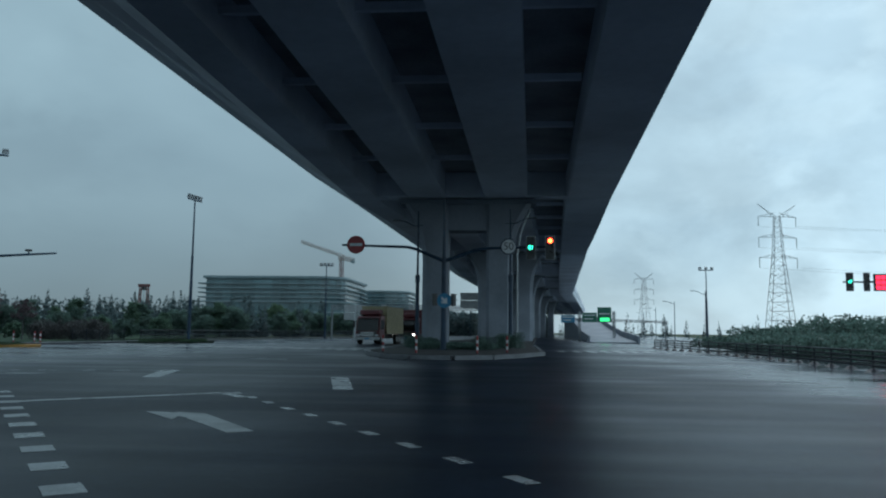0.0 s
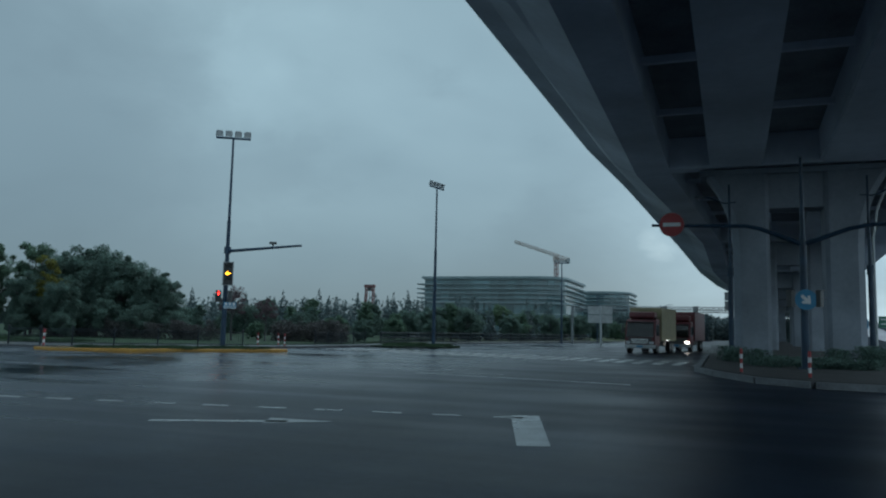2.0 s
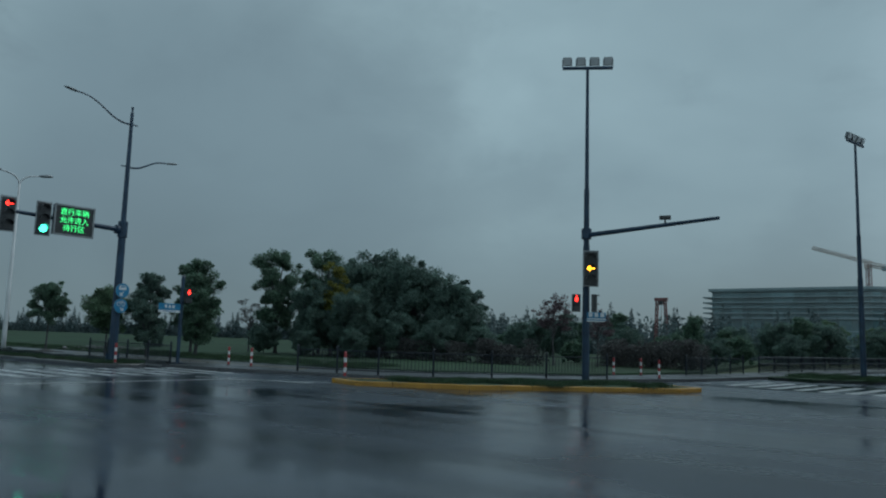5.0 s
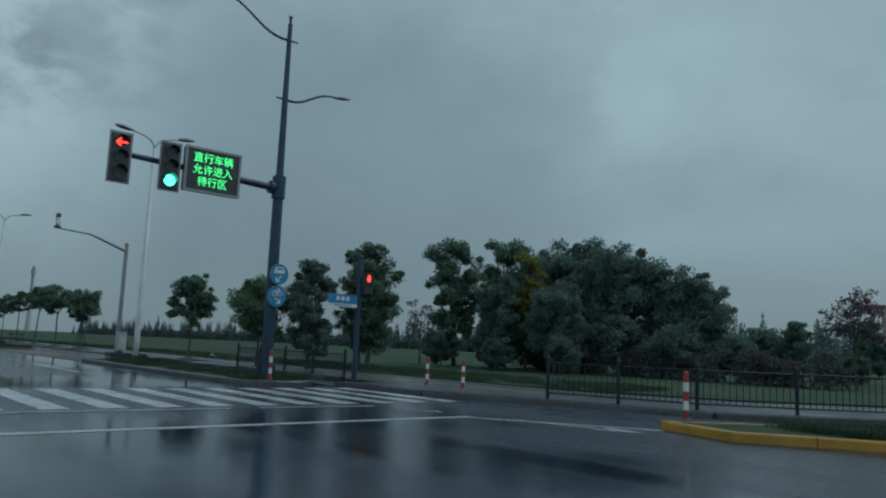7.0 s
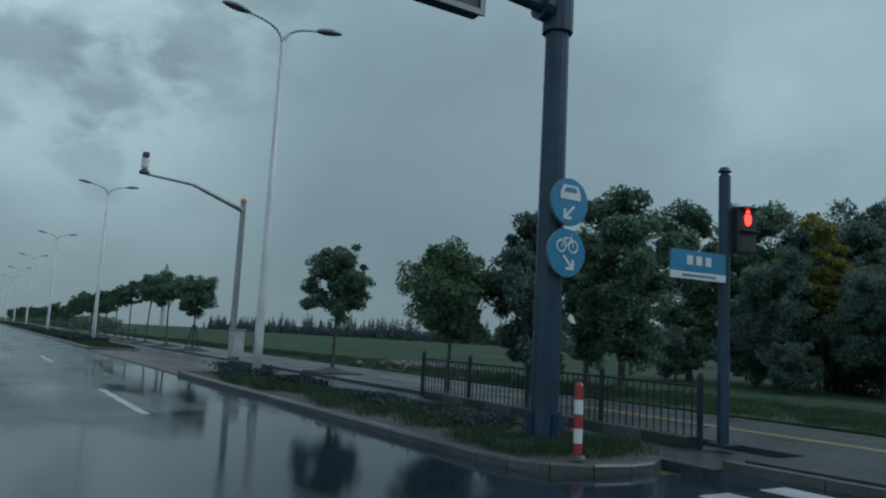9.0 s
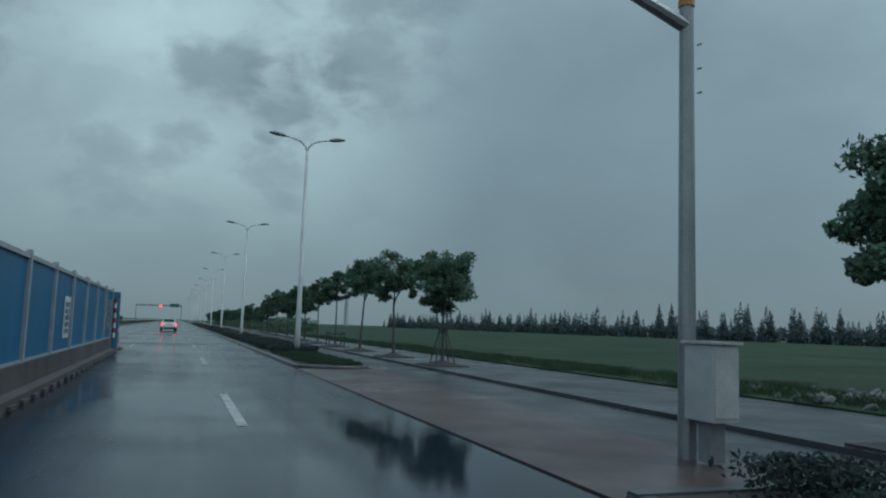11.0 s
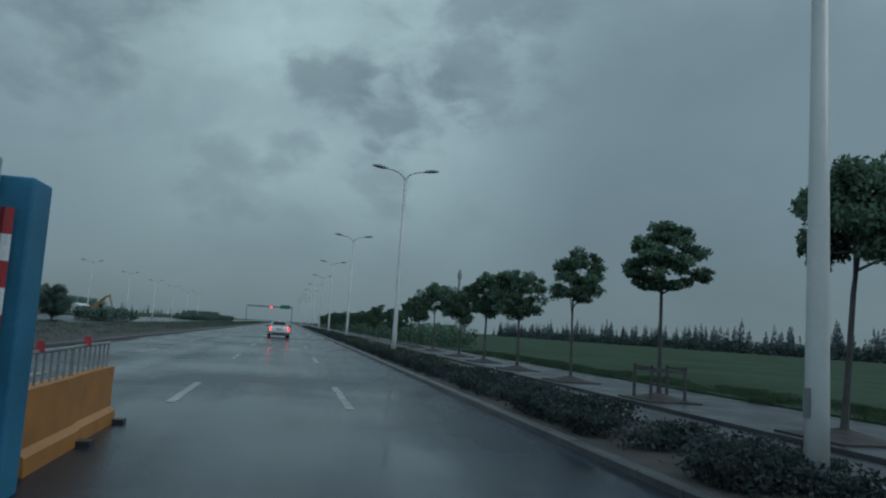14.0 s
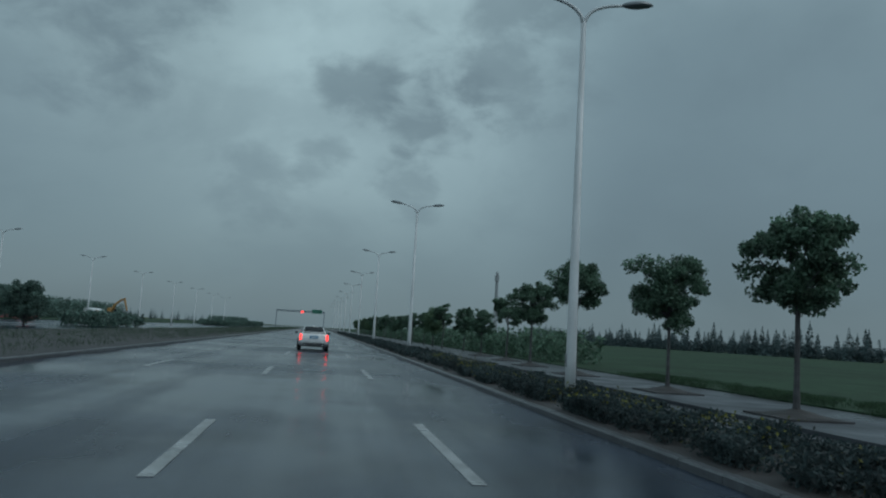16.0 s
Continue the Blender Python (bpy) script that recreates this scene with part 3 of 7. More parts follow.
# ---- road markings, each a part of the road ----
def mark(pts, name="road_marking", material=M_PAINT):
    bm = prism(bmesh.new(), pts, 0.001, 0.010 if name == "waiting_line" else 0.006)
    return part(name, bm, material, road)


def bar(ax, ay, bx, by, w=0.15, name="lane_dash", material=M_PAINT):
    d = Vector((bx - ax, by - ay)).normalized() * w / 2
    return mark([(ax - d.y, ay + d.x), (ax + d.y, ay - d.x), (bx + d.y, by - d.x), (bx - d.y, by + d.x)], name, material)


for i in range(23):
    x = -56.6 - 14.95 * i
    bar(x, 30.5, x - 4.6, 30.5, material=M_PAINT if x > -80 else M_PAINT_W)
    if x < -100:
        bar(x, 27.45, x - 4.2, 27.45, material=M_PAINT_W)
        bar(x - 1.0, 24.0, x - 5.2, 24.0, material=M_PAINT_W)
for i in range(26):
    y = 35.6 - 0.95 * i
    mark([(-44.4, y), (-49.2, y), (-49.2, y - 0.45), (-44.4, y - 0.45)], "zebra_stripe")
for i in range(26):
    x = -30.6 + 0.95 * i
    y = 44.0 - 0.25 * (x + 8.4)
    mark([(x, y), (x + 0.45, y - 0.11), (x + 0.7, y + 5.5), (x + 0.25, y + 5.61)], "zebra_stripe", M_PAINT_W)
for i in range(14):
    x = 3.6 + 0.95 * i
    mark([(x, 45.8), (x + 0.45, 45.8), (x + 0.45, 50.4), (x, 50.4)], "zebra_stripe")
bar(-41.4, 33.2, -41.4, 20.0, 0.2, "stop_line")
bar(-43.8, 32.7, -43.95, 30.2, 0.14, "waiting_line", M_PAINT_W)
bar(-43.9, 29.6, -44.1, 24.0, 0.14, "waiting_line", M_PAINT_W)
for ax, ay, bx, by in ((-43.0, 32.9, -42.5, 33.3), (-42.75, 32.75, -42.3, 33.1), (-42.6, 33.35, -42.2, 33.15), (-43.05, 33.05, -42.85, 32.75)):
    bar(ax, ay, bx, by, 0.09, "cycle_symbol_stroke", M_PAINT_W)
for i in range(10):
    bar(0.25 - 0.585 * i, 3.85 + 0.88 * i, 0.25 - 0.585 * i - 0.19, 3.85 + 0.88 * i + 0.30, 0.14, "guide_dash")
    bar(-3.2 - 0.68 * i, 3.0 + 0.9 * i, -3.2 - 0.68 * i - 0.24, 3.0 + 0.9 * i + 0.32, 0.3, "guide_dash")
mark([(-4.5, 17.2), (-4.05, 17.3), (-3.1, 13.2), (-3.5, 13.1)], "lane_dash")
mark([(-10.0, 19.3), (-9.55, 19.5), (-8.65, 16.15), (-9.05, 16.0)], "lane_dash")
bar(-8.6, 9.0, -5.35, 11.85, 0.2, "waiting_line")
bar(-5.35, 11.85, -4.7, 11.0, 0.2, "waiting_line")
mark([(-5.25, 8.45), (-4.47, 7.58), (-4.5, 7.95), (-3.25, 6.4), (-3.0, 6.6), (-4.3, 8.35), (-4.75, 8.45)], "turn_arrow", M_PAINT_W)
bar(-16.0, 29.8, -9.0, 28.6, 0.18, "waiting_line")
bar(-16.2, 30.1, -13.3, 30.9, 0.16, "waiting_line")
bar(-41.3, 33.05, -38.4, 34.9, 0.15, "edge_line")
bar(-40.0, 33.75, -38.9, 34.0, 0.12, "arrow_shaft")
mark([(-39.0, 33.75), (-38.3, 34.2), (-39.15, 34.3)], "arrow_head")
bar(-14.6, 15.8, -12.8, 16.7, 0.2, "arrow_shaft")
mark([(-13.0, 16.35), (-12.2, 17.0), (-13.25, 16.95)], "arrow_head")
for i in range(11):
    bar(-20.5 + 1.03 * i, 17.1 + 0.185 * i, -20.0 + 1.03 * i, 17.19 + 0.185 * i, 0.14, "guide_dash")
for i in range(6):
    bar(-16.1 + 0.2 * i, 30.9 + 0.5 * i, -16.0 + 0.2 * i, 31.15 + 0.5 * i, 0.15, "guide_dash")


# ---- viaduct ----
def lerp(tab, y):
    for (ya, a), (yb, b) in zip(tab, tab[1:]):
        if y <= yb:
            return a + (b - a) * max(0, (y - ya)) / (yb - ya)
    return tab[-1][1]


V_LEFT = [(-80, -12.6), (18, -12.5), (51.5, -12.5), (87, -9.4), (124, -8.6), (184, -4.0), (400, 22.0)]
V_RIGHT = [(-80, 4.0), (18, 5.8), (32, 6.35), (51.5, 7.7), (87, 9.9), (124, 12.6), (184, 17.0), (400, 43.0)]
V_WING = [(-80, -15.6), (21, -14.75), (34, -14.3), (40, -14.15), (51.5, -13.85), (64, -13.0), (107, -10.9), (147, -9.3), (184, -6.5), (400, 19.5)]
viaduct = thing("viaduct", pose(0, 0, 0), "long grey concrete road viaduct on twin-column piers", "overpass")
FR = [(0.0, 0.17), (0.277, 0.415), (0.552, 0.705), (0.84, 1.0)]
Z0, Z1 = 10.75, 12.55


def strip(bm, ya, yb, fa, fb, zl, zh, inset=0.0, n=3):
    """A longitudinal beam between two fractions of the deck's width, its foot narrower by inset."""
    rows = []
    for i in range(n + 1):
        y = ya + (yb - ya) * i / n
        L, R = lerp(V_LEFT, y), lerp(V_RIGHT, y)
        a, b = L + (R - L) * fa, L + (R - L) * fb
        rows.append([bm.verts.new(p) for p in ((a, y, zl), (b, y, zl), (b + inset, y, zh), (a - inset, y, zh))])
    for p, q in zip(rows, rows[1:]):
        for k in range(4):
            bm.faces.new((p[k], p[(k + 1) % 4], q[(k + 1) % 4], q[k]))
    bm.faces.new(rows[0][::-1]); bm.faces.new(rows[-1])
    return bm


PIERS = [-22, 15 - 0.0, 51.5, 87, 124, 160, 196, 232]
SPANS = [(-60, 51.5), (51.5, 87), (87, 124), (124, 160), (160, 196), (196, 232), (232, 300), (300, 400)]
for ya, yb in SPANS:
    ga = ya + (0.05 if ya > 0 else 0)
    for fa, fb in FR:
        outer_l, outer_r = fa == 0.0, fb == 1.0
        bm = bmesh.new()
        if outer_l:
            rows = []
            for i in range(7):
                y = ga + (yb - 0.05 - ga) * i / 6
                L, R, E = lerp(V_LEFT, y), lerp(V_RIGHT, y), lerp(V_WING, y)
                b = L + (R - L) * fb
                rows.append([bm.verts.new(p) for p in ((L + 1.5, y, Z0), (b, y, Z0), (b, y, Z1), (E, y, Z1 + 0.1), (E, y, Z1 - 0.12), (E + 1.0, y, Z1 - 0.5), (L + 0.2, y, Z0 + 0.75))])
            for p, q in zip(rows, rows[1:]):
                for k in range(7):
                    bm.faces.new((p[k], p[(k + 1) % 7], q[(k + 1) % 7], q[k]))
            bm.faces.new(rows[0][::-1]); bm.faces.new(rows[-1])
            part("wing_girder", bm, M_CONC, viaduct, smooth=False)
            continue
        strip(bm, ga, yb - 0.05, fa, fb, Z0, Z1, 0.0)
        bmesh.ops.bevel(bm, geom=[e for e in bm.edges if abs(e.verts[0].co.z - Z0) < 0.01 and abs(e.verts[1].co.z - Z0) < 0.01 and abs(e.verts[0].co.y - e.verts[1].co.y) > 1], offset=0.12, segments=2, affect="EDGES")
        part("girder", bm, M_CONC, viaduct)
    part("deck_slab", strip(bmesh.new(), ga, yb - 0.05, 0.0, 1.0, Z1, Z1 + 0.35), M_CONC_D, viaduct)
    bm = bmesh.new()
    rows = []
    for i in range(7):
        y = ga + (yb - 0.05 - ga) * i / 6
        E = lerp(V_WING, y)
        rows.append([bm.verts.new(p) for p in ((E - 0.03, y, Z1 - 0.1), (E + 0.3, y, Z1 + 0.102), (E + 0.3, y, Z1 + 1.35), (E - 0.03, y, Z1 + 1.35))])
    for p, q in zip(rows, rows[1:]):
        for k in range(4):
            bm.faces.new((p[k], p[(k + 1) % 4], q[(k + 1) % 4], q[k]))
    bm.faces.new(rows[0][::-1]); bm.faces.new(rows[-1])
    part("parapet", bm, M_CONC, viaduct)
    for fa, fb in ((0.984, 1.004),):
        part("parapet", strip(bmesh.new(), ga, yb - 0.05, fa, fb, Z1 - 0.2, Z1 + 1.35), M_CONC, viaduct)
    n = max(2, round((yb - ya) / 7.2))
    for i in range(1, n):
        y = yb - 9.6 - 7.1 * (i - 1) if ya < 0 else ya + (yb - ya) * i / n
        if y < ya + 2:
            continue
        L, R = lerp(V_LEFT, y), lerp(V_RIGHT, y); W = R - L
        for (a, b), (c, d) in zip(FR, FR[1:]):
            part("diaphragm", B(L + W * b + 0.01, L + W * c - 0.01, y, y + 0.22, Z0 + 0.78, Z0 + 1.06), M_CONC, viaduct)
    part("end_beam", B(lerp(V_LEFT, yb) + 1.6, lerp(V_RIGHT, yb) - 0.2, yb - 1.3, yb - 0.06, Z0 - 0.02, Z1 - 0.01, bevel=0.1), M_CONC, viaduct)


def pier(x, y, label):
    p = thing("viaduct_pier", pose(x, y, 0), label, "bridge pier", "piers of the viaduct")
    for s in (-1, 1):
        bm = bmesh.new()
        rows = []
        for z in [0.0, 6.2, 7.2, 8.0, 8.7, 9.3, 9.9, 10.3]:
            k = max(0, (z - 6.2) / 4.1)
            out = 3.2 + 1.35 * k ** 2.2
            inn = 1.35
            dd = 1.0
            xs = [inn, inn + 0.2, out - 0.35, out, out, out - 0.35, inn + 0.2, inn]
            ys = [-dd + 0.2, -dd, -dd, -dd + 0.35, dd - 0.35, dd, dd, dd - 0.2]
            rows.append([bm.verts.new((s * a, b, z)) for a, b in zip(xs, ys)])
        for a, b in zip(rows, rows[1:]):
            for k in range(8):
                bm.faces.new((a[k], a[(k + 1) % 8], b[(k + 1) % 8], b[k]))
        bm.faces.new(rows[0]); bm.faces.new(rows[-1])
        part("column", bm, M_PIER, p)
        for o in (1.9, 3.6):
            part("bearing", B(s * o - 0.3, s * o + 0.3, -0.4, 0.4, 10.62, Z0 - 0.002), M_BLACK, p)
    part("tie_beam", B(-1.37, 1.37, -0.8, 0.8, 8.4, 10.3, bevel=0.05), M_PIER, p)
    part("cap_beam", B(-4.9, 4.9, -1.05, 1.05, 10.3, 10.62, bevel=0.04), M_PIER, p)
    return p


for y in (51.5, 87, 124, 160, 196, 232):
    pier((lerp(V_LEFT, y) + lerp(V_RIGHT, y)) / 2 - (0.15 if y < 60 else 0), y, "pair of grey concrete columns flaring to the viaduct deck")


# ---- street furniture ----
def flat(bm, pts, y=0.0, th=0.006):
    """A thin plate from outline points (x, z), facing -y."""
    a = [bm.verts.new((x, y - th, z)) for x, z in pts]
    b = [bm.verts.new((x, y, z)) for x, z in pts]
    bm.faces.new(a); bm.faces.new(b[::-1])
    for i in range(len(pts)):
        j = (i + 1) % len(pts)
        bm.faces.new((a[i], b[i], b[j], a[j]))
    return bm


ARROW_THIN = [(-0.14, 0), (-0.035, 0.105), (-0.005, 0.078), (-0.065, 0.018), (0.14, 0.018), (0.14, -0.018), (-0.065, -0.018), (-0.005, -0.078), (-0.035, -0.105)]
ARROW_L = [(-0.13, 0), (0.0, 0.12), (0.045, 0.085), (-0.01, 0.035), (0.13, 0.035), (0.13, -0.035), (-0.01, -0.035), (0.045, -0.085), (0.0, -0.12)]


def shifted(pts, dx, dz, k=1.0, ang=0.0):
    c, s = math.cos(ang), math.sin(ang)
    return [(dx + k * (x * c - z * s), dz + k * (x * s + z * c)) for x, z in pts]


def signal(m, lit, label, w=0.5, h=1.3):
    """Three-lens traffic light facing -y; lit: which lens glows and how."""
    s = thing("traffic_light", m, label, "traffic light")
    part("housing", B(-w / 2, w / 2, -0.1, 0.1, -h / 2, h / 2, bevel=0.03), M_BLACK, s)
    bm = bmesh.new()
    for x0, x1, z0, z1 in ((-w / 2 - 0.05, -w / 2, -h / 2 - 0.05, h / 2 + 0.05), (w / 2, w / 2 + 0.05, -h / 2 - 0.05, h / 2 + 0.05), (-w / 2, w / 2, h / 2, h / 2 + 0.05), (-w / 2, w / 2, -h / 2 - 0.05, -h / 2)):
        box(bm, x0, x1, -0.06, -0.03, z0, z1)
    part("backplate_rim", bm, M_STEEL_G, s, "pale grey rim")
    for i, z in enumerate((h * 0.31, 0.0, -h * 0.31)):
        bm = disc(bmesh.new(), (0, -0.105, z), (0, 1, 0), 0.17, 0.03)
        lens = part("lens", bm, M_BLACK, s)
        bm = bmesh.new()
        ring = []
        for k in range(13):
            a = math.pi * k / 12
            ring.append([bm.verts.new((math.cos(a) * r, y, z + math.sin(a) * r)) for r, y in ((0.185, -0.10), (0.185, -0.29), (0.175, -0.29), (0.175, -0.10))])
        for p, q in zip(ring, ring[1:]):
            for k in range(4):
                bm.faces.new((p[k], p[(k + 1) % 4], q[(k + 1) % 4], q[k]))
        part("visor", bm, M_BLACK, s)
        for which, kind, material in lit:
            if which != i:
                continue
            if kind == "round":
                part("glowing_face", disc(bmesh.new(), (0, -0.125, z), (0, 1, 0), 0.155, 0.012), material, lens, "lit lens")
                # added orange disc stands for the overexposed glare of the red lens
                if material is M_RED_L:
                    part("glare_core", disc(bmesh.new(), (0, -0.134, z), (0, 1, 0), 0.10, 0.004), M_ORED_L, lens, "orange disc for the glare of the red lens")
            elif kind == "arrow":
                part("glowing_arrow", flat(bmesh.new(), shifted(ARROW_THIN, 0, z, 1.1), -0.122), material, lens, "lit turn arrow")
            else:
                me = text_mesh(kind, 0.30, material)
                o = part("glowing_digits", me, None, lens, "lit countdown digits")
                o.matrix_basis = pose(0, -0.13, z, 90, 0, 0)
    return s


def flood_mast(m, h, label, bar_angle, signal_arm=False, lamps=4):
    p = thing("floodlight_mast", m, label, "light mast")
    part("pole", T([(0, 0, 0), (0, 0, h * 0.42), (0, 0, h * 0.42), (0, 0, h * 0.6), (0, 0, h * 0.6), (0, 0, h)], [0.15, 0.13, 0.115, 0.105, 0.085, 0.06], 12), M_STEEL_B, p, smooth=False)
    part("base_plate", B(-0.28, 0.28, -0.28, 0.28, 0, 0.05), M_STEEL_B, p)
    a = radians(bar_angle)
    d, n = Vector((math.cos(a), math.sin(a), 0)), Vector((math.sin(a), -math.cos(a), 0))
    part("cross_bar", T([d * -1.0 + Vector((0, 0, h)), d * 1.0 + Vector((0, 0, h))], 0.07, 8), M_STEEL_B, p)
    for i in range(lamps):
        c = d * (-0.82 + 1.64 * i / (lamps - 1)) + Vector((0, 0, h + 0.28))
        bm = B(-0.17, 0.17, -0.09, 0.09, -0.17, 0.17, bevel=0.02)
        box(bm, -0.2, -0.175, -0.03, 0.03, -0.22, 0.1)
        box(bm, 0.175, 0.2, -0.03, 0.03, -0.22, 0.1)
        bm.transform(Matrix.Translation(c) @ Matrix.Rotation(a, 4, "Z") @ Matrix.Rotation(radians(18), 4, "X"))
        lamp = part("floodlight", bm, M_LAMPHEAD, p)
        bm = B(-0.15, 0.15, -0.105, -0.092, -0.15, 0.15)
        bm.transform(Matrix.Translation(c) @ Matrix.Rotation(a, 4, "Z") @ Matrix.Rotation(radians(18), 4, "X"))
        part("glass", bm, M_STEEL_W, lamp, "pale lamp glass")
    return p


fp = flood_mast(pose(-33.97, 44.03, 0.09), 12.55, "tall dark blue mast with four floodlights, at the junction corner", 32)
part("collar", T([(0, 0, 5.55), (0, 0, 5.95)], 0.2, 12), M_STEEL_B, fp)
arm_end = Vector((5.45, -0.75, 5.85))
part("arm", T([(0.1, 0, 5.7), arm_end], [0.10, 0.06], 10), M_STEEL_B, fp)
cam_at = Vector((0.1, 0, 5.7)).lerp(arm_end, 0.62)
cctv = thing("traffic_camera", pose(-33.97 + cam_at.x, 44.03 + cam_at.y, 0.09 + cam_at.z + 0.06, 0, 0, 20), "small dark traffic camera on the mast arm", "camera")
part("bracket", B(-0.03, 0.03, -0.03, 0.03, 0.0, 0.14), M_BLACK, cctv)
part("camera_body", B(-0.2, 0.2, -0.08, 0.08, 0.14, 0.28, bevel=0.02), M_BLACK, cctv)
signal(pose(-33.62, 43.72, 4.42, 0, 0, 35), [(1, "arrow", M_YEL_L)], "black traffic light on the mast, amber turn arrow lit", h=1.3)


def ped_signal(m, lit, label):
    s = thing("pedestrian_light", m, label, "traffic light")
    part("housing", B(-0.16, 0.16, -0.09, 0.09, -0.34, 0.34, bevel=0.02), M_BLACK, s)
    for z in (0.17, -0.17):
        part("visor", B(-0.15, 0.15, -0.2, -0.09, z + 0.13, z + 0.15), M_BLACK, s)
        part("lens", B(-0.13, 0.13, -0.1, -0.088, z - 0.13, z + 0.13), M_BLACK, s)
    if lit:
        bm = bmesh.new()
        flat(bm, shifted([(-0.045, 0.06), (0.045, 0.06), (0.06, -0.02), (0.03, -0.1), (-0.03, -0.1), (-0.06, -0.02)], 0, 0.16), -0.103)
        disc(bm, (0, -0.106, 0.26), (0, 1, 0), 0.03, 0.006, 12)
        part("glowing_symbol", bm, M_RED_L, s, "lit red standing symbol")
    return s


ped_signal(pose(-34.25, 43.75, 3.1, 0, 0, 40), True, "small pedestrian light on the mast, red")
ped_signal(pose(-33.6, 44.0, 3.1, 0, 0, 110), False, "small unlit pedestrian light on the mast")


def name_plate(m, label, w=1.3, h=0.5):
    s = thing("street_name_plate", m, label, "street sign")
    part("plate", B(-w / 2, w / 2, -0.02, 0.02, -h / 2 + 0.13, h / 2, bevel=0.006), M_SIGNB, s)
    part("lower_strip", B(-w / 2, w / 2, -0.02, 0.02, -h / 2, -h / 2 + 0.127), M_WHITE, s)
    for x in (-0.22, 0.0, 0.22):
        part("legend_bar", B(x - 0.07, x + 0.07, -0.026, -0.0205, 0.0, 0.16), M_WHITE, s)
    part("legend_bar", B(-0.4, 0.4, -0.026, -0.0205, -h / 2 + 0.045, -h / 2 + 0.08), M_SIGNB, s)
    return s


name_plate(pose(-33.3, 43.6, 2.55, 0, 0, 35), "small blue street plate on the mast", 0.7, 0.35)

flood_mast(pose(-27.55, 62.1, 0.14), 12.55, "tall dark mast with angled floodlights on a grass island", 78)
flood_mast(pose(-26.6, 109, 0), 10.9, "tall dark mast with four floodlights beside the northern road", 20)
flood_mast(pose(28.5, 106, 0), 10.2, "tall dark mast with floodlights beyond the ramp", 0, lamps=3)


# twin-arm street lamps of the western road
def twin_lamp(m, label):
    p = thing("street_lamp", m, label, "street lamp", "twin-arm street lamps along the western road")
    part("pole", T([(0, 0, 0), (0, 0, 0.9), (0, 0, 9.0)], [0.125, 0.12, 0.06], 14), M_STEEL_W, p, smooth=True)
    part("base", B(-0.22, 0.22, -0.22, 0.22, 0, 0.06, bevel=0.01), M_STEEL_G, p)
    part("access_door", B(-0.05, 0.05, -0.13, -0.112, 0.7, 1.0), M_STEEL_G, p)
    for s in (-1, 1):
        pts = curve_pts((0, s * 0.01, 8.95), (0, s * 0.08, 9.32), (0, s * 0.40, 9.46), (0, s * 0.97, 9.53))
        part("arm", T(pts, [0.05 - 0.015 * i / 12 for i in range(13)], 10), M_STEEL_W, p, smooth=True)
        bm = bmesh.new()
        bmesh.ops.create_uvsphere(bm, u_segments=18, v_segments=10, radius=1)
        for v in bm.verts:
            x, y, z = v.co
            t = (y + 1) / 2
            v.co = (x * (0.10 + 0.07 * math.sin(math.pi * min(1, t * 0.9))), y * 0.42, (z * 0.11 if z > 0 else z * 0.06))
        bm.transform(Matrix.Translation((0, s * 1.36, 9.58)) @ (Matrix.Rotation(radians(7), 4, "X") if s > 0 else Matrix.Rotation(radians(180), 4, "Z") @ Matrix.Rotation(radians(7), 4, "X")))
        part("lamp_head", bm, M_LAMPHEAD, p, "dark grey oval lamp head", smooth=True)
    return p


lampA = twin_lamp(pose(-63.93, 34.67, 0.12), "pale grey twin-arm street lamp standing in the verge")
for i in range(1, 12):
    copy_thing(lampA, pose(-63.5 - 31.25 * i, 34.67, 0.12) @ Matrix.Diagonal((1, 1, 1.022 if i == 1 else 1, 1)))
for i in range(1, 11):
    tagged(copy_thing(lampA, pose(-66.5 - 31.3 * i, -3.5, 0.0)), "pale grey twin-arm street lamp across the far carriageway", group="twin-arm street lamps along the far carriageway")
lampA.matrix_basis = pose(-63.93, 34.67, 0.12) @ Matrix.Diagonal((1, 1, 1.037, 1))


def curved_lamp_arm(p, z, side, reach, rise, material=M_STEEL_B):
    pts = curve_pts((0, 0, z), (0, side * reach * 0.35, z - 0.12), (0, side * reach * 0.45, z + rise * 1.0), (0, side * reach * 0.82, z + rise))
    part("lamp_arm", T(pts, [0.045 - 0.015 * i / 12 for i in range(13)], 8), material, p)
    part("arm_stub", T([(0, 0, z), (0, -side * 0.3, z)], 0.03, 8), material, p)
    e = pts[-1]
    bm = bmesh.new()
    bmesh.ops.create_uvsphere(bm, u_segments=14, v_segments=8, radius=1)
    for v in bm.verts:
        v.co = (v.co.x * 0.11, v.co.y * 0.34, v.co.z * (0.07 if v.co.z > 0 else 0.03))
    bm.transform(Matrix.Translation(e + Vector((0, side * 0.3, 0.02))) @ Matrix.Rotation(radians(8 * side), 4, "X"))
    part("lamp_head", bm, M_LAMPHEAD, p, "dark lamp head", smooth=True)


